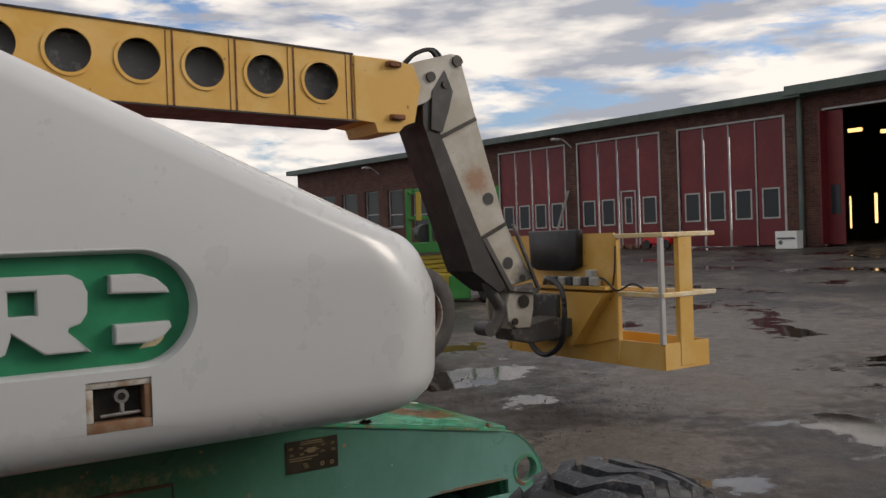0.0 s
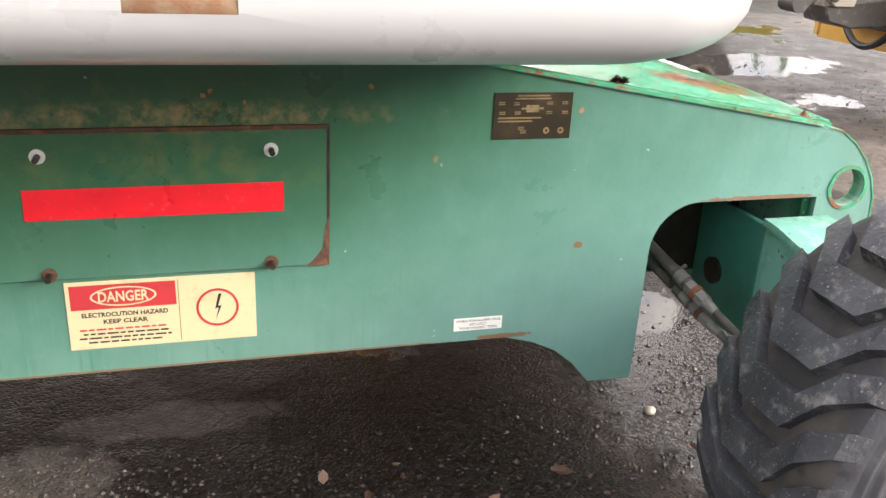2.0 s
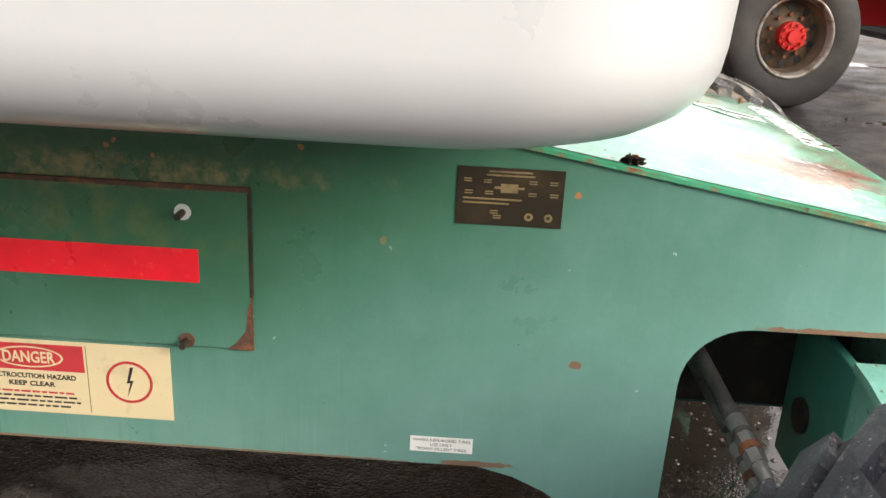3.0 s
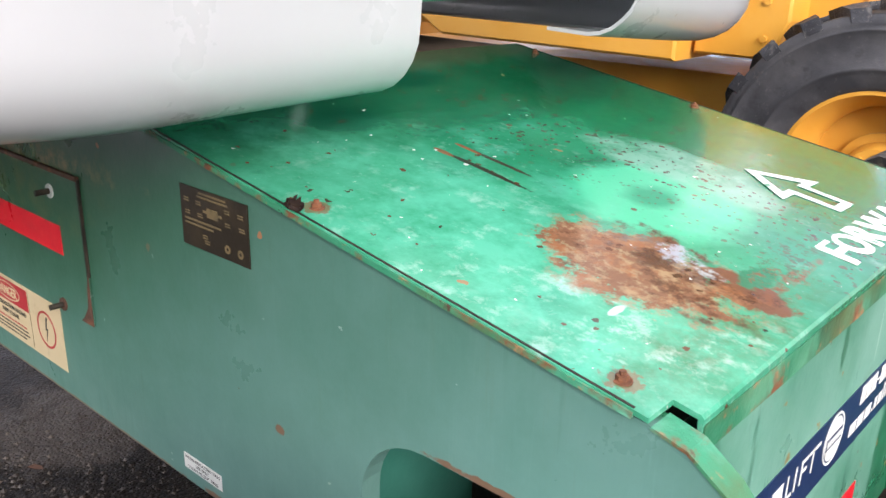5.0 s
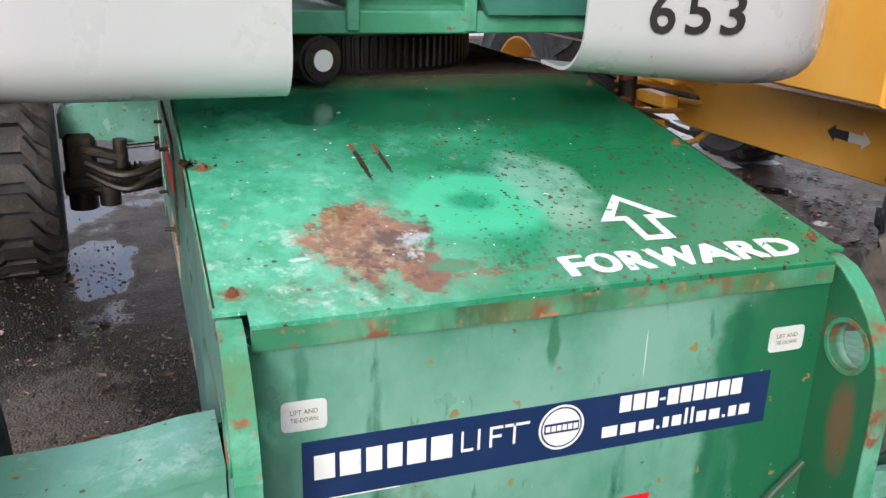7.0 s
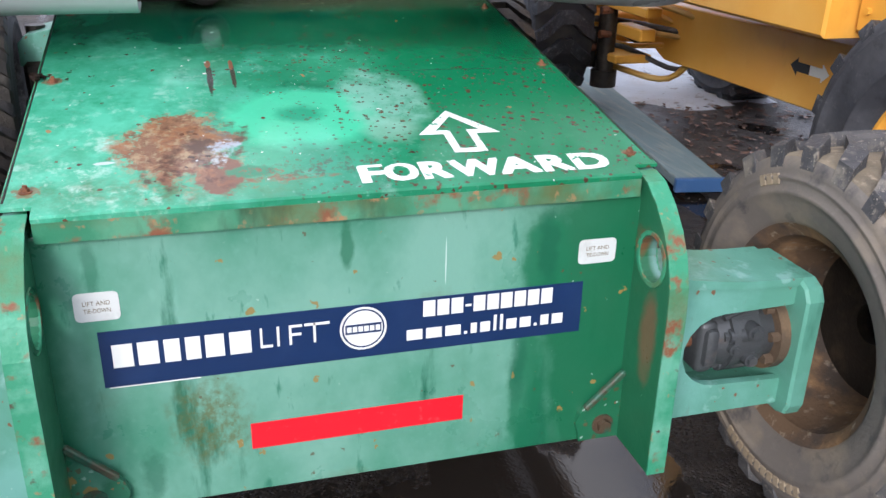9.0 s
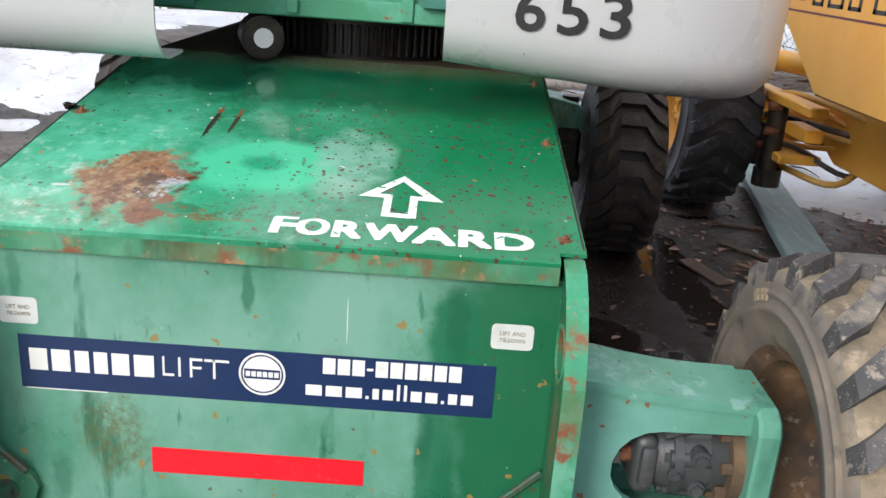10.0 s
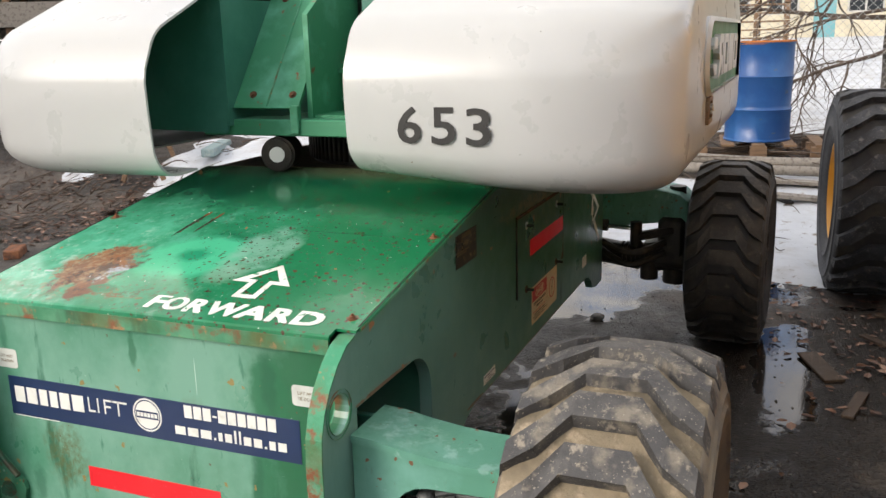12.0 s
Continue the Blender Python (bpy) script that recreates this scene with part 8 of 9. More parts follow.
lathe(tr_t, [(-0.142, 0.308), (-0.150, 0.300), (-0.146, 0.286), (-0.13, 0.280), (-0.10, 0.268), (0.02, 0.256), (0.02, 0.249), (-0.005, 0.230), (-0.01, 0.13), (-0.03, 0.12), (-0.03, 0.10)], 48)
tr_me = bpy.data.meshes.new("rim")
bmesh.ops.recalc_face_normals(tr_t, faces=tr_t.faces)
tr_t.to_mesh(tr_me)
tr_t.free()
tr_me.materials.append(M_RIMT), tr_me.materials.append(M_RIMB)
for f in tr_me.polygons:
    f.use_smooth = True
    f.material_index = 1 if f.center.xz.length < 0.262 else 0
th_t = bmesh.new()
rod(th_t, (0, 0.0, 0), (0, -0.10, 0), 0.105, n=24)
rod(th_t, (0, -0.10, 0), (0, -0.13, 0), 0.05, n=18)
for k in range(10):
    a = 2 * math.pi * k / 10
    rod(th_t, (0.085 * math.cos(a), -0.09, 0.085 * math.sin(a)), (0.085 * math.cos(a), -0.125, 0.085 * math.sin(a)), 0.014, n=6)
th_me = bpy.data.meshes.new("hub")
th_t.to_mesh(th_me)
th_t.free()
th_me.materials.append(M_TRUCK)
nut_me, slot_me = bpy.data.meshes.new("wheel_nut"), bpy.data.meshes.new("rim_hole")
for me, (y0, y1, r, n_), m_ in ((nut_me, (-0.005, -0.035, 0.016, 6), M_RUST), (slot_me, (-0.008, -0.013, 0.026, 12), M_BLACK)):
    tn_t = bmesh.new()
    rod(tn_t, (0, y0, 0), (0, y1, 0), r, n=n_)
    bmesh.ops.recalc_face_normals(tn_t, faces=tn_t.faces)
    tn_t.to_mesh(me)
    tn_t.free()
    me.materials.append(m_)
TA = 10.5
TD = Vector((math.cos(radians(TA)), math.sin(radians(TA)), 0))
TP = Vector((1.49, 4.88, 0))
for k, along in ((-1, -1.36), (0, 0.0), (1, 1.62)):
    c = TP + TD * along
    w = part("wheel", tw_me, None, trailer, "black road tyre", m=pose(c.x, c.y, G(c.x, c.y) + RT - 0.005, 0, 17 * k, TA))
    for nm, me in (("rim", tr_me), ("hub", th_me)):
        part(nm, me, None, w)
    for j in range(10):
        a = 2 * math.pi * (j + 0.5) / 10
        part("wheel_nut", nut_me, None, w, m=Matrix.Translation((0.155 * math.cos(a), 0, 0.155 * math.sin(a))))
        part("rim_hole", slot_me, None, w, m=Matrix.Translation((0.21 * math.cos(a), 0, 0.21 * math.sin(a))))
TF = Matrix.Translation(TP) @ Matrix.Rotation(radians(TA), 4, "Z")
bm = bmesh.new()
box(bm, -2.1, 1.75, 0.55, 0.75, 0.72, 1.08, 0.01, 0, TF)
box(bm, -2.1, 1.75, 0.0, 2.2, 1.08, 1.18, 0.01, 0, TF)
part("frame", bm, M_TRUCK, trailer, "red painted trailer frame")
for k in (-1.5, -0.5, 0.5):
    bm = bmesh.new()
    box(bm, 1.40 * k + 0.63, 1.40 * k + 0.77, 0.18, 0.5, 0.60, 1.09, 0.01, 0, TF)
    part("spring_hanger", bm, M_TRUCK, trailer)
for k in (-1, 0, 1):
    bm = bmesh.new()
    v = rod(bm, (1.4 * k, 0.05, 0.66), (1.4 * k, 2.1, 0.66), 0.08, n=14)
    bmesh.ops.transform(bm, matrix=TF, verts=v)
    part("axle", bm, M_GREASE, trailer)


# ---- brick workshop across the yard ----
shop = thing("workshop_building", (23.5, 15.0, 0.0), "long brown brick workshop with dark red folding gates", "building", turn=6.63)
# local axes: x into the building, y along the facade (away from the open gate), z up


def shop_part(name, bm, mats, parent=None, label="", smooth=False):
    return part(name, bm, mats, parent or shop, label, smooth)


Z0, ZT = 0.55, 5.75
ops = [(-6.4, -1.35, 5.25), (0.0, 4.10, 5.22), (4.98, 8.97, 5.24), (9.72, 13.63, 5.27)]


def wall_block(name, *q):
    bm = bmesh.new()
    box(bm, *q)
    return shop_part(name, bm, M_BRICK)


ys = [-14.0]
for a, b, t in ops:
    ys += [a, b]
ys += [18.2]
for a, b in zip(ys[::2], ys[1::2]):
    wall_block("wall", 0, 0.4, a, b, Z0, ZT)
for a, b, t in ops:
    wall_block("lintel", 0, 0.4, a, b, t, ZT)
wins = [(18.85, 20.15, 2.2, 4.23), (20.93, 22.25, 2.28, 4.23), (23.05, 24.35, 2.36, 4.26), (25.10, 26.6, 2.4, 4.27), (27.3, 28.8, 2.4, 4.28), (29.4, 30.7, 2.4, 4.28)]
prev = 18.2
for a, b, c, d in wins:
    wall_block("wall", 0, 0.4, prev, a, Z0, ZT)
    wall_block("wall", 0, 0.4, a, b, Z0, c)
    wall_block("lintel", 0, 0.4, a, b, d, ZT)
    prev = b
wall_block("wall", 0, 0.4, prev, 31.4, Z0, ZT)
wall_block("wall", 0.4, 18.0, 31.0, 31.4, Z0, ZT)
bm = bmesh.new()
prism(bm, [(-0.55, 5.72), (-0.55, 5.98), (0.0, 6.02), (18.0, 7.2), (18.0, 6.9), (0.0, 5.72)], "y", -0.9, 31.8)
prism(bm, [(-0.62, 5.80), (-0.62, 6.10), (0.0, 6.14), (18.0, 7.3), (18.0, 6.9), (0.0, 5.76)], "y", -14.0, -0.4)
roof = shop_part("roof", bm, M_ROOFE, label="grey-green metal roof edge")
for y in (-0.62,):
    bm = bmesh.new()
    rod(bm, (-0.1, y, 0.95), (-0.1, y, 5.75), 0.09, n=10)
    shop_part("downpipe", bm, M_ROOFE, roof)
for (a, b, t) in ops[1:]:
    n = 4
    w = (b - a) / n
    fr = bmesh.new()
    for z0, z1, y0, y1 in ((0.95, t + 0.06, a - 0.06, a), (0.95, t + 0.06, b, b + 0.06), (t, t + 0.06, a, b)):
        box(fr, -0.03, 0.1, y0, y1, z0, z1)
    gate = shop_part("gate", fr, M_GFRAME, label="dark red four-leaf folding gate with small windows")
    for k in range(n):
        y0, y1 = a + k * w + 0.03, a + (k + 1) * w - 0.03
        lf = bmesh.new()
        box(lf, 0.04, 0.10, y0, y1, 0.97, t - 0.01, 0.004)
        leaf = part("gate_leaf", lf, M_GATE, gate)
        tm = bmesh.new()
        box(tm, 0.02, 0.05, y0 - 0.03, y0 + 0.012, 0.96, t)
        part("edge_strip", tm, M_GFRAME, gate)
        c = (y0 + y1) / 2
        door = (abs(a - 4.98) < 0.01 and k == 1)
        wz0, wz1, ww = (1.0, 3.05, 0.50) if door else (1.92, 2.86, 0.54)
        wf = bmesh.new()
        if door:
            for q in ((c - 0.36, c - 0.31, 1.0, 3.2), (c + 0.31, c + 0.36, 1.0, 3.2), (c - 0.36, c + 0.36, 3.15, 3.2)):
                box(wf, 0.0, 0.05, q[0], q[1], q[2], q[3])
            wz0, wz1, ww = 1.95, 2.9, 0.26
        for q in ((c - ww / 2 - 0.05, c - ww / 2, wz0 - 0.05, wz1 + 0.05), (c + ww / 2, c + ww / 2 + 0.05, wz0 - 0.05, wz1 + 0.05), (c - ww / 2, c + ww / 2, wz1, wz1 + 0.05), (c - ww / 2, c + ww / 2, wz0 - 0.05, wz0)):
            box(wf, 0.01, 0.05, *q)
        wn_ = part("gate_window", wf, M_GFRAME, gate, "pale framed gate window")
        pg = bmesh.new()
        box(pg, 0.03, 0.039, c - ww / 2, c + ww / 2, wz0, wz1)
        part("pane", pg, M_PANE, wn_)
for a, b, c, d in wins:
    wf = bmesh.new()
    for q in ((a, a + 0.06, c, d), (b - 0.06, b, c, d), (a, b, d - 0.06, d), (a, b, c, c + 0.06), (a, b, c + 0.62, c + 0.67)):
        box(wf, 0.12, 0.18, *q)
    win = shop_part("window", wf, M_GFRAME, label="pale framed window")
    pg = bmesh.new()
    box(pg, 0.14, 0.15, a, b, c, d)
    part("pane", pg, M_PANE, win)
    sl_ = bmesh.new()
    box(sl_, -0.08, 0.1, a - 0.05, b + 0.05, c - 0.08, c)
    part("sill", sl_, M_CONC, win)
# open gate: folded leaves, dark hall, strip lamps
bm = bmesh.new()
for q in ((-1.40, -1.34, 0.95, 5.30), (-6.46, -6.4, 0.95, 5.30), (-6.4, -1.35, 5.25, 5.31)):
    box(bm, -0.03, 0.1, *q)
og = shop_part("gate", bm, M_GFRAME, label="open folding gate with its leaves folded aside")
for k, (xx, yy) in enumerate(((-0.35, -1.45), (0.05, -1.95))):
    bm = bmesh.new()
    box(bm, -0.45 if k == 0 else 0.02, 0.0 if k == 0 else 0.07, -1.47 if k == 0 else -1.98, -1.42 if k == 0 else -1.42, 0.97, 5.2, 0.004)
    lf = part("gate_leaf", bm, M_GATE, og)
    pg = bmesh.new()
    if k:
        box(pg, 0.008, 0.02, -1.85, -1.55, 1.92, 2.86)
        part("pane", pg, M_PANE, lf)
# hall surfaces near black: the gloom indoors is put into their colour
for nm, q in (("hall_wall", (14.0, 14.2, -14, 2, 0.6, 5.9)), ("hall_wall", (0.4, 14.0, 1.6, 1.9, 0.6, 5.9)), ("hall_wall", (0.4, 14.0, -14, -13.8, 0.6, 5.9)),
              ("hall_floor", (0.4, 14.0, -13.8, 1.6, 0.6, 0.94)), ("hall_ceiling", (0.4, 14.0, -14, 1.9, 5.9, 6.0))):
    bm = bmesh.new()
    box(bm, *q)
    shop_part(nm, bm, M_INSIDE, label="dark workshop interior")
for x, y, z, L in ((3.0, -0.95, 4.77, 0.45), (3.0, -2.05, 4.62, 0.45), (5.5, -3.2, 4.9, 0.6)):
    bm = bmesh.new()
    box(bm, x, x + 0.12, y - L / 2, y + L / 2, z, z + 0.12)
    shop_part("strip_lamp", bm, M_LAMPG, label="lit strip lamp")
for y, z0, z1, w in ((-1.60, 1.6, 2.62, 0.035), (-0.73, 1.45, 2.55, 0.012)):
    bm = bmesh.new()
    box(bm, 3.0, 3.08, y - w, y + w, z0, z1)
    shop_part("strip_lamp", bm, M_LAMPG, label="lit upright strip lamp")
SW = shop.matrix_world


def at_shop(x, y):
    p = SW @ Vector((x, y, 0))
    return (p.x, p.y, G(p.x, p.y))


cab = thing("white_cabinet", at_shop(-1.2, -0.75), "small white metal cabinet standing by the brick wall", "cabinet", turn=6.63)
bm = bmesh.new()
box(bm, -0.2, 0.2, -0.36, 0.36, 0.0, 0.56, 0.01)
box(bm, -0.215, -0.2, -0.30, 0.30, 0.30, 0.36, 0, 1)
rod(bm, (-0.2, 0.18, 0.2), (-0.21, 0.18, 0.2), 0.07, mi=1)
part("body", bm, [M_LABEL, M_GREYB], cab)
bm = bmesh.new()
bar(bm, at_shop(-1.3, 9.35), Vector(at_shop(-0.1, 9.45)) + Vector((0, 0, 2.4)), 0.12, 0.04)
tagged(link("leaning_plank", bm, M_WOOD), "grey plank leaning on the brick wall", "plank")
def pallet(at, turn, name="pallet", label="weathered brown wooden pallet lying in leaves"):
    p = thing(name, at, label, "pallet", turn=turn)
    for x in (-0.52, -0.26, 0, 0.26, 0.52):
        bm = bmesh.new()
        box(bm, x - 0.055, x + 0.055, -0.4, 0.4, 0.118, 0.140, 0.003)
        part("board", bm, M_PALLET, p)
    for y in (-0.36, 0, 0.36):
        bm = bmesh.new()
        for x in (-0.5, 0, 0.5):
            box(bm, x - 0.07, x + 0.07, y - 0.045, y + 0.045, 0.018, 0.118)
        box(bm, -0.6, 0.6, y - 0.045, y + 0.045, 0.0, 0.018)
        part("runner", bm, M_PALLET, p)
    return p


cart = thing("garden_cart", at_shop(-1.6, 3.75), "small red motor cart parked before the gates", "cart", turn=6.63)
bm = bmesh.new()
prism(bm, [(-0.55, 0.16), (0.55, 0.16), (0.6, 0.36), (0.35, 0.42), (0.2, 0.56), (-0.3, 0.56), (-0.5, 0.42), (-0.6, 0.38)], "x", -0.4, 0.4, 0, 0.04)
part("body", bm, M_TRUCK, cart)
for x in (-0.36, 0.36):
    for y in (-0.4, 0.4):
        bm = bmesh.new()
        rod(bm, (x - 0.06, y, 0.16), (x + 0.06, y, 0.16), 0.16, n=18)
        part("wheel", bm, M_BLACK, cart)
pallet(at_shop(-1.9, 4.9), 10, "pallet", "pale wooden pallet lying before the gates")

# roof vent, wall lamps
bm = bmesh.new()
tube(bm, [(3.0, 24.0, 5.9), (3.0, 24.0, 6.6), (3.0, 23.85, 6.85), (3.0, 23.3, 6.9), (3.0, 22.6, 6.9)], 0.17, 12)
vent = shop_part("roof_vent", bm, M_GFRAME, roof, "pale curved exhaust pipe", 40)
bm = bmesh.new()
box(bm, 2.7, 3.3, 22.0, 22.9, 6.0, 6.9, 0.05)
rod(bm, (3.0, 22.3, 6.85), (3.0, 22.9, 6.85), 0.4, n=16)
rod(bm, (3.0, 23.2, 6.9), (3.0, 23.2, 7.6), 0.13, n=12)
shop_part("fan_box", bm, M_GATE, roof, "dark red roof fan housing")
for y in (9.45, 23.1):
    bm = bmesh.new()
    tube(bm, [(0.0, y - 0.15, 5.15), (-0.25, y - 0.1, 5.35), (-0.4, y, 5.48), (-0.5, y + 0.1, 5.5)], 0.03, 8)
    box(bm, -0.85, -0.45, y - 0.02, y + 0.26, 5.42, 5.54, 0.04)
    shop_part("wall_lamp", bm, M_GFRAME, label="pale grey outdoor wall lamp", smooth=40)

# ---- green and yellow scissor lift ----
sc = thing("scissor_lift", (7.6, 11.1, G(7.6, 11.1)), "green and yellow scissor lift with green guard rails", "scissor lift", turn=-33.7)
bm = bmesh.new()
box(bm, -0.85, 0.88, -0.5, 0.5, 0.22, 0.55, 0.03)
part("chassis", bm, M_YELM, sc)
for x in (-0.62, 0.65):
    for y in (-0.55, 0.55):
        bm = bmesh.new()
        rod(bm, (x, y - 0.09, 0.22), (x, y + 0.09, 0.22), 0.22, n=20)
        part("wheel", bm, M_BLACK, sc)
bm = bmesh.new()
box(bm, -0.1, 0.3, -0.58, -0.5, 0.05, 0.5, 0.02)
part("side_box", bm, M_GRNM, sc)
for k in range(4):
    for y in (-0.42, 0.42):
        bm = bmesh.new()
        z = 0.58 + 0.09 * k
        bar(bm, (-0.78, y, z), (0.78, y + 0.02, z + 0.05), 0.05, 0.07, 0.005)
        part("scissor_arm", bm, M_YELM, sc)
bm = bmesh.new()
box(bm, -0.88, 0.90, -0.55, 0.55, 0.95, 1.14, 0.01)
part("platform", bm, M_GRNM, sc)
for x in (-0.85, -0.42, 0.0, 0.44, 0.87):
    for y in (-0.52, 0.52):
        bm = bmesh.new()
        bar(bm, (x, y, 1.14), (x, y, 2.16), 0.05, 0.05)
        part("rail_post", bm, M_GRNM, sc)
for z in (1.62, 2.14):
    for y in (-0.52, 0.52):
        bm = bmesh.new()
        bar(bm, (-0.87, y, z), (0.89, y, z), 0.045, 0.045)
        part("guard_rail", bm, M_GRNM, sc)
    for x in (-0.85, 0.87):
        bm = bmesh.new()
        bar(bm, (x, -0.52, z), (x, 0.52, z), 0.045, 0.045)
        part("guard_rail", bm, M_GRNM, sc)
bm = bmesh.new()
box(bm, -0.68, -0.58, -0.56, -0.44, 1.55, 2.1, 0.01)
part("gate_post", bm, M_YELM, sc)
bm = bmesh.new()
box(bm, -0.5, -0.15, -0.3, 0.0, 1.75, 2.12, 0.02)
part("control_box", bm, M_GREYB, sc)
for x in (-0.55, 0.1):
    bm = bmesh.new()
    rod(bm, (x - 0.05, -0.2, 1.32), (x + 0.05, -0.45, 1.32), 0.17, n=18)
    tagged(link("spare_tyre", bm, M_BLACK, None, m=sc.matrix_world), "small black tyre lying on the scissor lift platform", "tyre")


# ---- snow ----
def snow_field(label, x0, x1, y0, y1, step, inside, thick=0.06, holes=0.0):
    """A thin uneven sheet of old snow: inside(x, y) is positive where snow lies; its rim sinks below the ground."""
    nx, ny = int((x1 - x0) / step), int((y1 - y0) / step)
    bm = bmesh.new()
    vs, f = {}, {}
    for j in range(ny + 1):
        for i in range(nx + 1):
            x, y = x0 + i * step, y0 + j * step
            v = inside(x, y) + 0.30 * noise.noise(Vector((x * 1.3, y * 1.3, 2.2))) + 0.16 * noise.noise(Vector((x * 4.1, y * 4.1, 5.2)))
            v -= holes * max(0.0, noise.noise(Vector((x * 1.9, y * 1.9, 9.1))) - 0.1) * 3
            f[i, j] = v
    for j in range(ny):
        for i in range(nx):
            q = [(i, j), (i + 1, j), (i + 1, j + 1), (i, j + 1)]
            if max(f[k] for k in q) < 0.0:
                continue
            for k in q:
                if k not in vs:
                    x, y = x0 + k[0] * step, y0 + k[1] * step
                    h = min(1.0, f[k] * 4) if f[k] > 0 else -1.0
                    bump = 0.25 * noise.noise(Vector((x * 5, y * 5, 0.7)))
                    vs[k] = bm.verts.new((x, y, G(x, y) + (thick * (h ** 0.6 + bump * h) if h > 0 else -0.02)))
            bm.faces.new([vs[k] for k in q])
    return tagged(link("snow", bm, M_SNOW, smooth=60), label, "snow", kind="stuff")


def blob(cx, cy, rx, ry, turn=0.0):
    c, s = math.cos(radians(turn)), math.sin(radians(turn))
    return lambda x, y: 1 - math.hypot(((x - cx) * c + (y - cy) * s) / rx, (-(x - cx) * s + (y - cy) * c) / ry)


def any_of(*fs):
    return lambda x, y: max(f(x, y) for f in fs)


snow_field("white snow field with tracks behind the wire fence", -38.6, -8.6, -4.0, 24.0, 0.5, lambda x, y: min(1.0, (-8.9 - x) * 1.2), 0.08)
snow_field("patches of old snow on the muddy yard", -6.6, -3.6, -0.2, 5.6, 0.09, any_of(blob(-5.1, 1.5, 1.15, 0.9), blob(-5.0, 3.2, 1.3, 0.9), blob(-5.3, 0.4, 0.8, 0.6), blob(-4.7, 4.6, 1.0, 0.9)), 0.035, 0.35)
snow_field("strip of trodden dirty snow along the yard edge", -10.2, -3.9, -6.8, -1.6, 0.10, any_of(blob(-6.0, -3.85, 2.2, 0.95, 18), blob(-8.3, -4.7, 1.7, 0.7, 15), blob(-5.9, -2.6, 1.0, 0.5), blob(-8.8, -3.1, 1.1, 0.45), blob(-5.75, -5.75, 0.34, 0.20), blob(-6.5, -6.3, 0.5, 0.24, 20)), 0.035, 0.5)


# ---- wire fence ----
fence = thing("wire_fence", (-8.85, 0, 0), "rusty chain-link wire fence between dark steel posts", "fence")
FZ0, FZ1, FY0, FY1 = G(-8.85, 2) + 0.02, G(-8.85, 2) + 1.75, -2.2, 9.2
for y in (-1.9, 0.6, 3.08, 5.6, 8.1):
    bm = bmesh.new()
    rod(bm, (0, y, FZ0 - 0.15), (0, y, FZ1 + 0.1), 0.034, n=10)
    rod(bm, (0, y, FZ1 + 0.1), (0, y, FZ1 + 0.115), 0.038, n=10)
    part("fence_post", bm, M_GREASE, fence)
bm = bmesh.new()
H_ = FZ1 - FZ0
step = 0.092
k = FY0 - H_
while k < FY1 + H_:
    for s in (-1, 1):
        # diagonal y = k + s * h
        h0, h1 = (max(0, FY0 - k), min(H_, FY1 - k)) if s > 0 else (max(0, k - FY1), min(H_, k - FY0))
        if h1 - h0 > 0.05:
            rod(bm, (0.003 * s, k + s * h0, FZ0 + h0), (0.003 * s, k + s * h1, FZ0 + h1), 0.0026, n=3, caps=False)
    k += step
for z in (FZ0 + 0.03, (FZ0 + FZ1) / 2, FZ1):
    rod(bm, (0.006, FY0, z), (0.006, FY1, z), 0.003, n=4)
tagged(part("wire_mesh", bm, M_WIRE, fence), "thin grey diamond wire mesh", kind="stuff")


# ---- birches ----
def branch(bm, rnd, p, d, length, r, depth, bend=0.35):
    pts = [Vector(p)]
    v = Vector(d).normalized()
    n = 5
    for i in range(n):
        v = (v + Vector((rnd.uniform(-bend, bend), rnd.uniform(-bend, bend), rnd.uniform(-bend, bend * 0.6)))).normalized()
        pts.append(pts[-1] + v * length / n)
    tube(bm, pts, r, 5 if r < 0.012 else 7, 0, r * 0.35)
    if depth:
        for i in range(2, n + 1):
            for q in range(rnd.choice((1, 2))):
                w = (v + Vector((rnd.uniform(-1, 1), rnd.uniform(-1, 1), rnd.uniform(-0.9, 0.6)))).normalized()
                branch(bm, rnd, pts[i], w, length * rnd.uniform(0.3, 0.55), r * 0.5, depth - 1, bend)


def birch(at, lean, r, height, seed, limbs, label):
    rnd = random.Random(seed)
    tr = thing("birch_tree", (at[0], at[1], G(*at) - 0.05), label, "tree")
    bm = bmesh.new()
    pts = [(0, 0, -0.1)]
    for k in range(1, 7):
        h = height * k / 6
        pts.append((lean[0] * h + rnd.uniform(-0.04, 0.04), lean[1] * h + rnd.uniform(-0.04, 0.04), h))
    tube(bm, pts, r, 16, 0, r * 0.5)
    for v in bm.verts:
        n = noise.noise(Vector((v.co.x * 9, v.co.y * 9, v.co.z * 3)))
        c = Vector((lean[0] * v.co.z, lean[1] * v.co.z, v.co.z))
        flare = 1 + 0.35 * math.exp(-max(0, v.co.z) * 5)
        v.co = c + (v.co - c) * (1 + 0.16 * n) * flare
    part("trunk", bm, M_BIRCH, tr, "black and white birch bark", smooth=60)
    for z, d, L, rr in limbs:
        bm = bmesh.new()
        branch(bm, rnd, (lean[0] * z, lean[1] * z, z), d, L, rr, 2)
        part("limb", bm, M_TWIG, tr, "thin bare branch with twigs")
    return tr


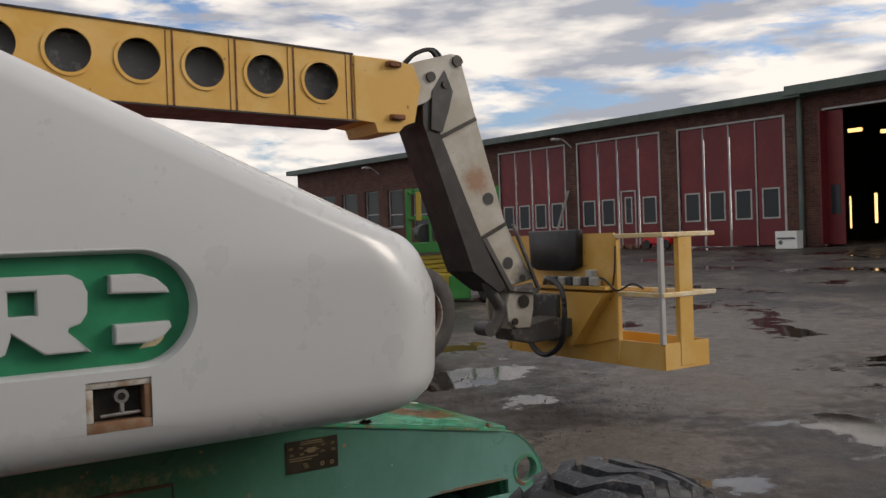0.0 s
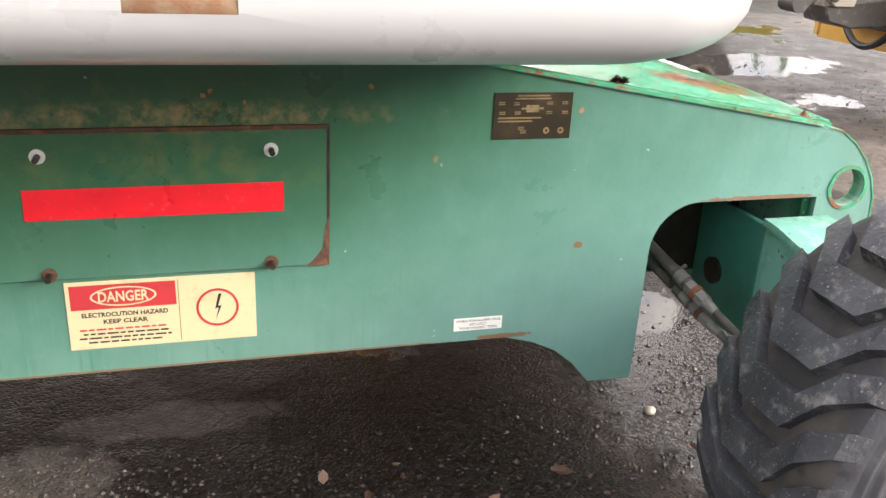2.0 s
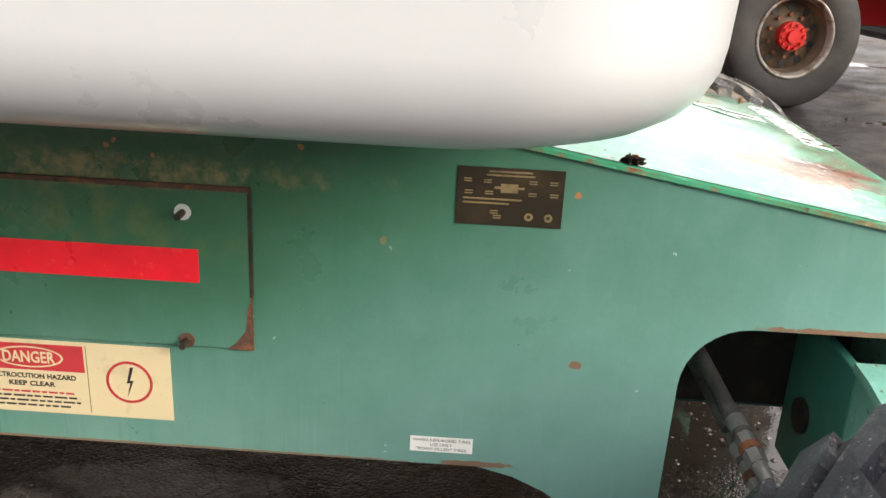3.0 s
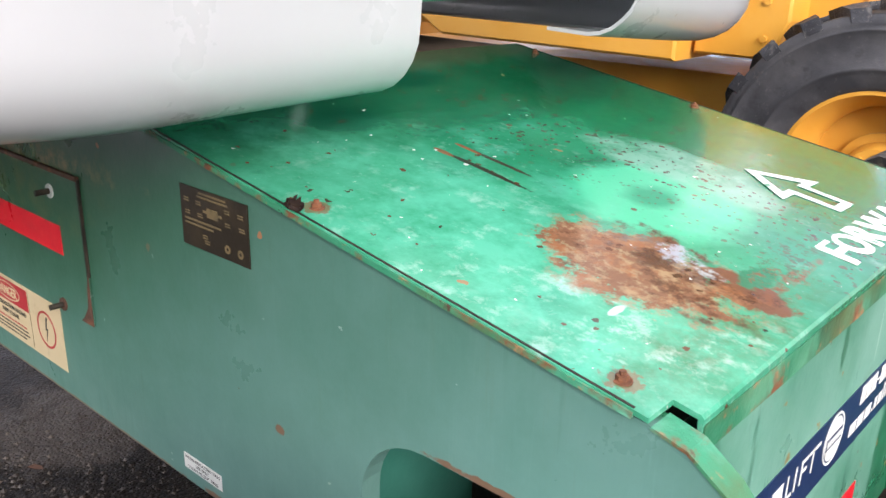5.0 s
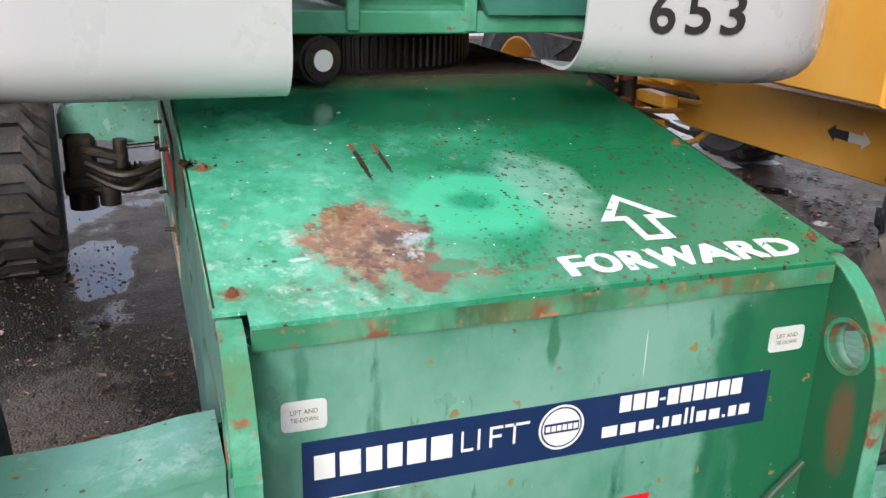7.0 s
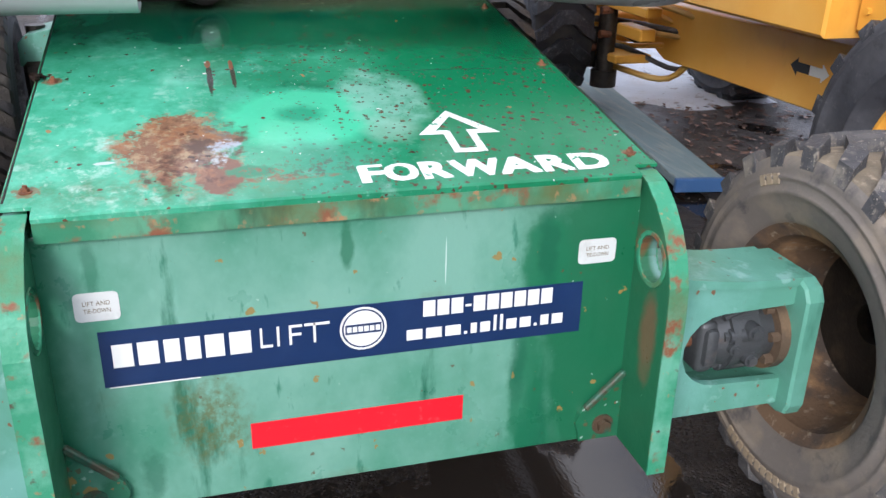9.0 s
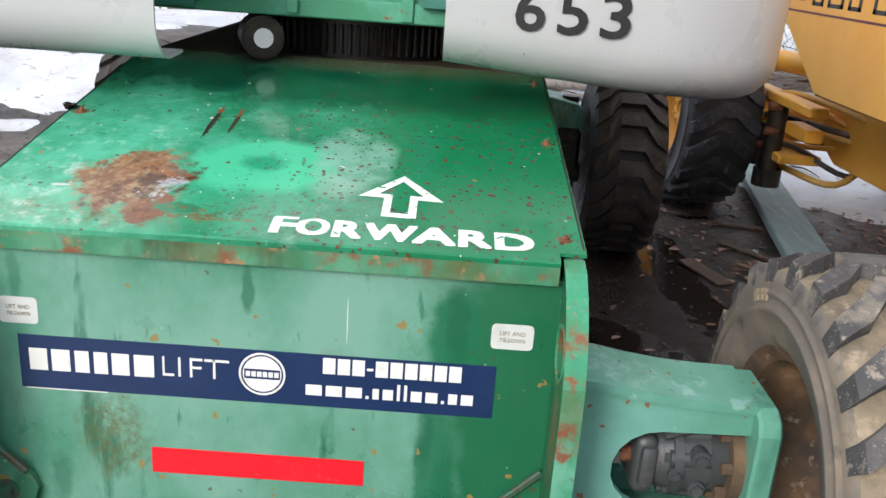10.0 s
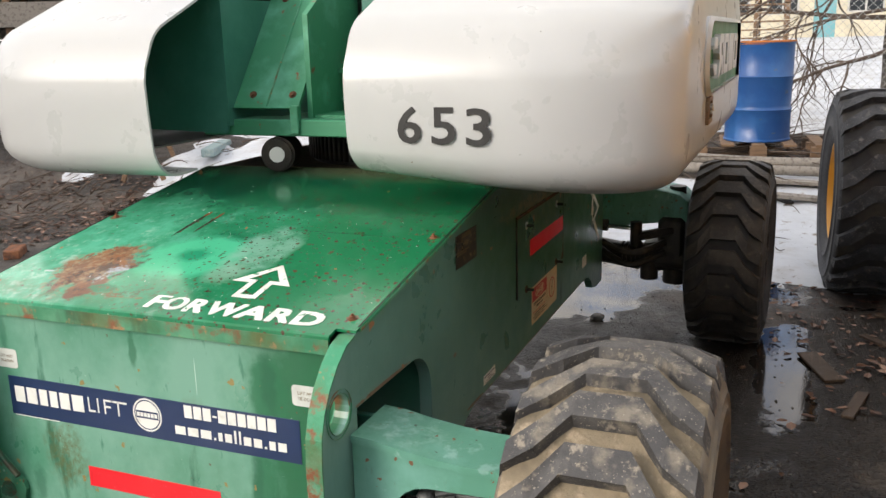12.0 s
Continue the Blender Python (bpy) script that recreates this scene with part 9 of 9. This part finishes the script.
birch((-9.2, 2.42), (0.0, -0.03), 0.15, 7.5, 3, [
    (0.95, (0.5, -1.0, -0.42), 1.5, 0.028), (1.25, (0.3, -1, 0.32), 2.4, 0.030), (1.35, (0.6, -0.7, -0.1), 1.9, 0.022), (1.7, (0.2, -1, -0.2), 2.2, 0.024), (2.0, (0.5, -0.8, -0.3), 2.0, 0.024),
    (2.3, (0.8, 0.3, 0.0), 2.0, 0.022), (3.0, (0.2, 0.9, 0.3), 2.2, 0.026), (3.6, (-0.4, -0.8, 0.4), 2.2, 0.026), (4.6, (0.6, 0.5, 0.6), 2.0, 0.022)], "bare leaning birch with patchy black and white bark")
birch((-9.2, 2.66), (0.02, 0.16), 0.155, 7.5, 8, [
    (1.05, (0.5, 1.0, -0.28), 1.9, 0.020), (1.35, (0.4, 1, 0.18), 2.2, 0.028), (1.45, (0.7, 0.9, -0.18), 1.8, 0.020), (2.1, (0.3, 1, -0.25), 2.2, 0.022),
    (2.6, (0.7, 0.2, 0.1), 1.9, 0.022), (3.4, (-0.2, 0.9, 0.4), 2.2, 0.026), (4.4, (0.4, -0.8, 0.5), 2.0, 0.022)], "bare birch with patchy black and white bark")


# ---- drum, pallet, logs and brushwood ----
DX, DY = -6.95, 1.10
pallet((DX, DY, G(DX, DY) - 0.005), 96)
drum = thing("oil_drum", (DX, DY, G(DX, DY) + 0.136), "dented blue steel oil drum with a rusty orange lid", "drum")
bm = bmesh.new()
prof = [(0.0, 0.28), (0.006, 0.292), (0.018, 0.292), (0.024, 0.284), (0.27, 0.284), (0.285, 0.296), (0.30, 0.284), (0.32, 0.284), (0.56, 0.284), (0.575, 0.296), (0.59, 0.284), (0.855, 0.284), (0.868, 0.292), (0.88, 0.292)]
lathe(bm, prof, 44)
bmesh.ops.rotate(bm, verts=bm.verts, cent=(0, 0, 0), matrix=Matrix.Rotation(radians(90), 3, "X"))
for v in bm.verts:
    d = max(0.0, noise.noise(v.co * 3.7 + Vector((0, 0, 4))) - 0.05)
    v.co.x *= 1 - 0.09 * d
    v.co.y *= 1 - 0.09 * d
part("body", bm, M_DRUM, drum, smooth=50)
bm = bmesh.new()
rod(bm, (0, 0, 0.858), (0, 0, 0.868), 0.284, n=44)
disc(bm, Matrix.Translation((0, 0, 0.872)), 0, 0, 0.296, 0, 0.012, n=44, inner=0.282)
rod(bm, (0.15, 0.1, 0.866), (0.15, 0.1, 0.882), 0.035, n=12)
part("lid", bm, M_DLID, drum, "rusty orange lid")


def log(a, b, r, seed, label, m=M_WOOD):
    rnd = random.Random(seed)
    a, b = Vector(a), Vector(b)
    bm = bmesh.new()
    pts = [a.lerp(b, k / 4) + Vector((rnd.uniform(-0.02, 0.02), 0, rnd.uniform(-0.012, 0.012))) for k in range(5)]
    tube(bm, pts, r, 9, 0, r * 0.8)
    for v in bm.verts:
        v.co += 0.006 * Vector((noise.noise(v.co * 14), noise.noise(v.co * 11), noise.noise(v.co * 17)))
    return tagged(link("log", bm, m, smooth=50), label, "log")


zb = lambda x, y, h: (x, y, G(x, y) + h)
log(zb(-6.25, 0.05, 0.06), zb(-6.05, 2.1, 0.09), 0.048, 1, "pale barkless log lying on brushwood")
log(zb(-6.45, 0.6, 0.05), zb(-6.35, 3.0, 0.06), 0.05, 2, "grey weathered log lying on brushwood")
log(zb(-6.7, 1.7, 0.06), zb(-6.2, 4.2, 0.05), 0.045, 3, "grey weathered log lying on brushwood")
for k, (a, b, w) in enumerate((((-5.75, 0.9), (-5.55, 2.3), 0.12), ((-5.95, 1.1), (-5.80, 3.2), 0.10), ((-6.0, 2.4), (-5.7, 4.4), 0.12))):
    bm = bmesh.new()
    bar(bm, zb(*a, 0.05 + 0.012 * k), zb(*b, 0.05 + 0.012 * k), w, 0.032, 0.004)
    tagged(link("board", bm, M_WOOD), "loose grey board lying in old snow", "board")


def brushwood(cx, cy, rx, ry, n, seed, label, lift_h=0.16, L=(0.4, 1.3)):
    rnd = random.Random(seed)
    bm = bmesh.new()
    for k in range(n):
        a, q = rnd.uniform(0, 2 * math.pi), math.sqrt(rnd.random())
        x, y = cx + rx * q * math.cos(a), cy + ry * q * math.sin(a)
        t = rnd.gauss(math.pi / 2, 0.7)
        l = rnd.uniform(*L)
        e = (x + math.cos(t) * l, y + math.sin(t) * l)
        h = lift_h * (1 - q) * rnd.random() + 0.012
        tube(bm, [zb(x, y, h), zb((x + e[0]) / 2 + rnd.uniform(-.05, .05), (y + e[1]) / 2, h + rnd.uniform(0, 0.07)), zb(*e, rnd.uniform(0.0, 0.12))], rnd.uniform(0.003, 0.012), 4, 0, 0.002)
    return tagged(link("brushwood", bm, M_TWIG), label, "twigs", kind="stuff")


brushwood(-7.1, 1.4, 1.0, 2.8, 190, 11, "tangled heap of thin brown brushwood round the drum")
brushwood(-5.4, 1.9, 0.7, 1.8, 26, 14, "scattered bare twigs on old snow", 0.03, (0.2, 0.6))
brushwood(-6.0, -5.6, 1.8, 1.3, 110, 12, "dead brown stalks and twigs", 0.1, (0.15, 0.5))
brushwood(-4.7, -4.9, 1.2, 1.0, 90, 15, "thin dead twigs among leaves", 0.03, (0.08, 0.30))
brushwood(-7.2, -8.1, 1.3, 0.9, 150, 16, "upright dry brown reeds", 0.55, (0.2, 0.6))


# ---- far houses ----
def house_window(parent, y0, y1, z0, z1, x):
    bm = bmesh.new()
    w = 0.07
    for a, b, c, d in ((y0, y1, z1 - w, z1), (y0, y1, z0, z0 + w), (y0, y0 + w, z0 + w, z1 - w), (y1 - w, y1, z0 + w, z1 - w), ((y0 + y1) / 2 - w / 2, (y0 + y1) / 2 + w / 2, z0 + w, z1 - w)):
        box(bm, x - 0.02, x + 0.05, a, b, c, d)
    win = part("window", bm, M_GFRAME, parent)
    bm = bmesh.new()
    box(bm, x - 0.05, x - 0.03, y0 + 0.03, y1 - 0.03, z0 + 0.03, z1 - 0.03)
    part("pane", bm, M_PANE, win)


def house(name, x, y0, y1, zb_, zt, wall, roof_z, label, windows, doors, m_roof=M_ROOFE):
    h = thing(name, (x, (y0 + y1) / 2, zb_), label, "building")
    cy = (y0 + y1) / 2
    bm = bmesh.new()
    # wall pieces round the openings
    ops_ = sorted([(a, b, c, d) for a, b, c, d in windows] + [(a, b, 0.0, d) for a, b, d in doors])
    prev = y0
    for a, b, c, d in ops_:
        box(bm, -0.3, 0, prev - cy, a - cy, 0, zt - zb_)
        if c > 0.01:
            box(bm, -0.3, 0, a - cy, b - cy, 0, c)
        box(bm, -0.3, 0, a - cy, b - cy, d, zt - zb_)
        prev = b
    box(bm, -0.3, 0, prev - cy, y1 - cy, 0, zt - zb_)
    for yy in (y0, y1):
        box(bm, -7, -0.3, yy - cy - (0.3 if yy == y1 else 0), yy - cy + (0.3 if yy == y0 else 0), 0, zt - zb_)
    box(bm, -7.3, -7, y0 - cy, y1 - cy, 0, zt - zb_)
    part("wall", bm, wall, h)
    bm = bmesh.new()
    prism(bm, [(0.5, zt - zb_ - 0.1), (-3.6, roof_z - zb_), (-7.8, zt - zb_ - 0.1), (-7.8, zt - zb_ + 0.1), (-3.6, roof_z - zb_ + 0.25), (0.5, zt - zb_ + 0.1)], "y", y0 - cy - 0.4, y1 - cy + 0.4)
    part("roof", bm, m_roof, h)
    for a, b, c, d in windows:
        house_window(h, a - cy, b - cy, c, d, -0.08)
    for a, b, d in doors:
        bm = bmesh.new()
        box(bm, -0.14, -0.06, a - cy, b - cy, 0, d)
        box(bm, -0.06, -0.04, a - cy + 0.12, b - cy - 0.12, 0.15, d * 0.45)
        part("door", bm, M_DOORT, h, "teal painted door")
    return h


wins_ = [(-0.1 - 1.9 * k, 1.15 - 1.9 * k, 1.0, 2.5) for k in range(8)] + [(2.95, 4.3, 1.0, 2.5), (5.15, 6.4, 1.0, 2.5)]
house("pale_house", -38, -16, 7.4, 1.12, 5.0, M_RENDER, 7.5, "long pale plastered house with white windows and teal doors", wins_, [(1.72, 2.55, 2.5), (4.45, 5.0, 2.3)])
house("ochre_house", -40, 8.6, 22, 1.2, 6.0, M_OCHRE, 9.0, "ochre yellow house with white windows", [(10.8, 12.0, 1.6, 3.0), (14.2, 15.4, 1.6, 3.0), (17.6, 18.8, 1.6, 3.0)], [])
bm = bmesh.new()
prism(bm, [(4.9, 0), (6.0, 0), (6.15, 0.9), (6.0, 1.0), (4.9, 1.0), (4.75, 0.9)], "x", -36.6, -35.6, 0, 0.02)
bmesh.ops.translate(bm, verts=bm.verts, vec=(0, 0, G(-36, 5) + 0.04))
tagged(link("waste_container", bm, M_BLUEB), "blue waste container standing in snow by the house", "container")
stack = thing("pallet_stack", (-17.5, 0.55, G(-17.5, 0.55) - 0.02), "tall stack of brown wooden pallets in the snow", "pallets")
for k in range(13):
    bm = bmesh.new()
    for y in (-0.6, -0.05, 0.5):
        box(bm, -0.4, 0.4, y, y + 0.1, 0.16 * k, 0.16 * k + 0.11)
    box(bm, -0.4, 0.4, -0.6, 0.6, 0.16 * k + 0.11, 0.16 * k + 0.14)
    part("pallet", bm, M_PALLET, stack)

# ---- the far edge of the yard: rack of timber, trestles, box, post, brick ----
rack = thing("timber_rack", (-8.4, -8.2, G(-8.4, -8.2)), "open rack stacked with grey weathered boards", "rack", turn=32)
rnd = random.Random(21)
for y in (-2.6, -0.9, 0.9, 2.6):
    for x in (0, -0.9):
        bm = bmesh.new()
        box(bm, x - 0.05, x + 0.05, y - 0.05, y + 0.05, -0.2, 2.9, 0.006)
        part("upright", bm, M_PALLET, rack)
for z in (0.45, 0.95, 1.5, 2.05, 2.6):
    bm = bmesh.new()
    box(bm, 0.05, 0.10, -2.8, 2.8, z - 0.09, z, 0.004)
    box(bm, -1.0, -0.95, -2.8, 2.8, z - 0.09, z, 0.004)
    part("beam", bm, M_WOOD, rack)
    for k in range(6):
        bm = bmesh.new()
        y = rnd.uniform(-0.5, 0.5)
        w = rnd.uniform(0.10, 0.2)
        box(bm, -0.95 + 0.17 * k, -0.95 + 0.17 * k + w * 0.8, -2.7 + y * 0.4, 2.6 + y * 0.4, z + 0.002, z + rnd.uniform(0.05, 0.28), 0.004)
        part("board", bm, M_WOOD if k % 3 else M_TURQ, rack)
bm = bmesh.new()
for k in range(16):
    box(bm, -1.02, -0.99, -2.8, 2.8, 0.0 + 0.18 * k, 0.165 + 0.18 * k)
part("back_boards", bm, M_WOOD, rack)


def trestle(at, turn, length, height, top, legm, label):
    t_ = thing("trestle", (*at, G(*at)), label, "trestle", turn=turn)
    bm = bmesh.new()
    box(bm, -0.09, 0.09, -length / 2, length / 2, height - 0.08, height, 0.006)
    part("beam", bm, top, t_)
    for y in (-length * 0.42, length * 0.42):
        for x in (-1, 1):
            bm = bmesh.new()
            bar(bm, (x * 0.05, y, height - 0.06), (x * 0.2, y, -0.02), 0.045, 0.045, 0.004)
            part("leg", bm, legm, t_)
    return t_


trestle((-5.75, -4.85), 118, 1.0, 0.46, M_TURQ, M_PALLET, "low trestle with brown legs and a grey-green beam")
trestle((-8.6, -4.6), 60, 1.5, 0.62, M_BLUEB, M_WOOD, "trestle with a blue painted beam and wooden legs")
trestle((-9.1, -5.6), 80, 1.4, 0.66, M_BLUEB, M_BLUEB, "blue steel trestle standing in trodden snow")
bm = bmesh.new()
box(bm, -0.45, 0.45, -0.07, 0.07, 0, 0.09, 0.01, 0, pose(-6.35, -4.45, G(-6.35, -4.45) + 0.02, 0, 0, 24))
tagged(link("beam", bm, M_TURQ), "short grey-green painted beam lying on dirty snow", "beam")
bm = bmesh.new()
box(bm, -9.38, -9.26, -4.07, -3.93, G(-9.3, -4) - 0.1, G(-9.3, -4) + 0.75, 0.012)
tagged(link("wooden_post", bm, M_PALLET), "short brown wooden post with peeling paint", "post")
crate = thing("tool_case", (-9.75, -3.35, G(-9.75, -3.35) - 0.01), "scuffed grey plastic tool case lying on the ground", "case", turn=12)
bm = bmesh.new()
box(bm, -0.25, 0.25, -0.42, 0.42, 0, 0.34, 0.03, 0, None, 2)
part("body", bm, M_GREYB, crate)
bm = bmesh.new()
box(bm, 0.247, 0.258, -0.42, 0.42, 0.19, 0.21, 0.003)
part("lid_seam", bm, M_BLACK, crate)
bm = bmesh.new()
for k in range(4):
    box(bm, 0.250, 0.2535, -0.28 + 0.10 * k, -0.21 + 0.10 * k, 0.08, 0.13)
part("printed_bars", bm, M_LABEL, crate, "row of pale printed bars")
bm = bmesh.new()
box(bm, -0.125, 0.125, -0.06, 0.06, 0, 0.07, 0.012, 0, pose(-3.18, -4.03, G(-3.18, -4.03) - 0.005, 0, 0, 35), 2)
tagged(link("brick", bm, M_RUST), "single red brick lying on the asphalt", "brick")

# turquoise plank beside the yellow lift
bm = bmesh.new()
a, b = Vector(zb(-4.85, 2.55, 0.055)), Vector(zb(-2.13, 2.08, 0.062))
bar(bm, a, b, 0.24, 0.055, 0.006)
tagged(link("plank", bm, M_TURQ), "worn grey-turquoise painted plank lying on mud", "plank")
bm = bmesh.new()
d_ = (b - a).normalized()
bar(bm, b + d_ * 0.002, b + d_ * 0.035, 0.27, 0.068, 0.004)
tagged(link("plank_end", bm, M_BLUEB), "bright blue end batten of the plank", "batten")


# ---- loose things on the ground ----
def leaf_litter(name, label, spots, seed):
    """Curled dead leaves; spots: (x, y, rx, ry, count)."""
    rnd = random.Random(seed)
    vs, fs = [], []
    for cx, cy, rx, ry, n in spots:
        for k in range(n):
            a, q = rnd.uniform(0, 2 * math.pi), math.sqrt(rnd.random())
            x, y = cx + rx * q * math.cos(a), cy + ry * q * math.sin(a)
            L = 0.008 + 0.026 * rnd.random() ** 1.6
            m = pose(x, y, G(x, y) + 0.006 + rnd.random() * 0.008, rnd.uniform(-12, 12), rnd.uniform(-12, 12), rnd.uniform(0, 360))
            c = rnd.uniform(0.02, 0.28)
            b = len(vs)
            for u, v, w in ((-1, 0, 0), (-0.35, 0.55, c), (-0.35, 0, -0.08), (-0.35, -0.55, c), (0.4, 0.48, c), (0.4, 0, -0.05), (0.4, -0.48, c), (1, 0, 0.15)):
                vs.append(tuple(m @ Vector((u * L, v * L, w * L))))
            for f in ((0, 2, 1), (0, 3, 2), (1, 2, 5, 4), (2, 3, 6, 5), (4, 5, 7), (5, 6, 7)):
                fs.append(tuple(b + i for i in f))
    me = bpy.data.meshes.new(name)
    me.from_pydata(vs, [], fs)
    me.materials.append(M_LEAF)
    return tagged(new(name, me), label, "leaves", kind="stuff")


leaf_litter("fallen_leaves", "scattered wet brown birch leaves on the asphalt", [
    (-0.9, -0.95, 0.75, 0.42, 46), (-0.9, -1.05, 1.3, 0.75, 40), (-1.4, -1.6, 1.6, 0.8, 22), (0.3, -0.9, 1.0, 0.8, 14), (-2.6, -1.8, 1.2, 1.2, 40), (1.2, 1.6, 1.6, 1.2, 30), (-2.6, 1.5, 1.5, 0.6, 110), (0.6, 0.0, 0.8, 1.2, 14), (-1.9, -1.85, 0.5, 0.35, 110), (-3.3, -1.9, 0.6, 0.6, 90)], 5)
leaf_litter("leaf_litter", "thick bed of brown dead leaves on mud", [
    (-3.2, 2.9, 1.6, 0.8, 1100), (-4.6, -5.0, 1.4, 1.2, 1500), (-4.2, -4.2, 0.8, 0.8, 350), (-6.0, -6.2, 1.6, 1.0, 1100), (-7.1, 1.3, 0.9, 2.6, 1300), (-3.4, 1.75, 0.9, 0.5, 260), (-5.3, -4.3, 0.8, 0.5, 350), (-8.5, -6.4, 1.6, 1.0, 700)], 6)


def grit(label, spots, seed, material=M_GRIT):
    rnd = random.Random(seed)
    vs, fs = [], []
    for cx, cy, rx, ry, n, r0, r1 in spots:
        for k in range(n):
            a, q = rnd.uniform(0, 2 * math.pi), math.sqrt(rnd.random())
            x, y = cx + rx * q * math.cos(a), cy + ry * q * math.sin(a)
            r = r0 + (r1 - r0) * rnd.random() ** 3
            b = len(vs)
            z = G(x, y) + r * 0.2
            for u, v, w in ((1, 0, 0), (0, 1, 0), (-1, 0, 0), (0, -1, 0), (0, 0, 0.75), (0, 0, -0.6)):
                vs.append((x + u * r * rnd.uniform(0.7, 1.3) + v * r * 0.3, y + v * r * rnd.uniform(0.7, 1.3) - u * r * 0.3, z + w * r))
            for f in ((0, 1, 4), (1, 2, 4), (2, 3, 4), (3, 0, 4), (1, 0, 5), (2, 1, 5), (3, 2, 5), (0, 3, 5)):
                fs.append(tuple(b + i for i in f))
    me = bpy.data.meshes.new("gravel")
    me.from_pydata(vs, [], fs)
    me.materials.append(material)
    return tagged(new("gravel", me), label, "gravel", kind="stuff")


grit("loose grit and small stones on wet asphalt", [
    (-1.0, -1.3, 2.4, 1.1, 3800, 0.002, 0.009), (0.9, 0.0, 1.1, 2.2, 3000, 0.002, 0.010), (-2.2, 1.5, 2.2, 1.0, 2600, 0.002, 0.008), (-4.0, -3.5, 2.0, 1.2, 1500, 0.003, 0.014), (-4.0, 0.0, 1.6, 2.4, 900, 0.002, 0.009), (2.5, 3.2, 2.0, 1.4, 1500, 0.003, 0.012)], 9)
grit("pale washed gravel bedded in dark mud", [(-1.42, -0.80, 0.70, 0.34, 900, 0.003, 0.010), (-1.0, -1.0, 0.9, 0.36, 450, 0.003, 0.008), (-1.7, -0.55, 0.5, 0.3, 900, 0.002, 0.008), (-1.4, -0.3, 1.0, 0.4, 700, 0.002, 0.006), (0.1, -0.45, 0.5, 0.5, 500, 0.002, 0.009), (0.02, 0.0, 0.30, 0.60, 90, 0.003, 0.007), (-2.3, -1.2, 0.7, 0.5, 700, 0.003, 0.010)], 12, M_GRAVEL)


def stone(at, r, seed, m, label):
    bm = bmesh.new()
    bmesh.ops.create_icosphere(bm, subdivisions=2, radius=r)
    for v in bm.verts:
        v.co *= 1 + 0.28 * noise.noise(v.co / r * 0.9 + Vector((seed, 0, 0)))
        v.co.z *= 0.62
    bmesh.ops.translate(bm, verts=bm.verts, vec=(at[0], at[1], G(*at) + r * 0.35))
    return tagged(link("stone", bm, m, smooth=60), label, "stone")


stone((-0.19, -0.29), 0.019, 1, M_JIB, "small pale stone on wet asphalt")
stone((-2.95, 0.50), 0.04, 2, M_CONC, "small brown stone on wet asphalt")
stone((-2.4, -1.5), 0.03, 3, M_CONC, "small grey stone on wet asphalt")
for k, (x, y, t_, L, w) in enumerate(((-2.55, 1.62, 20, 0.34, 0.09), (-2.15, 1.75, -15, 0.28, 0.05), (-2.9, 1.95, 40, 0.4, 0.04), (-3.4, 2.05, 75, 0.3, 0.06))):
    bm = bmesh.new()
    box(bm, -L / 2, L / 2, -w / 2, w / 2, 0, 0.014, 0.003, 0, pose(x, y, G(x, y) + 0.003, 2, 1, t_))
    tagged(link("wood_scrap", bm, M_WETWOOD), "splintered piece of brown wood lying in mud", "wood scrap")
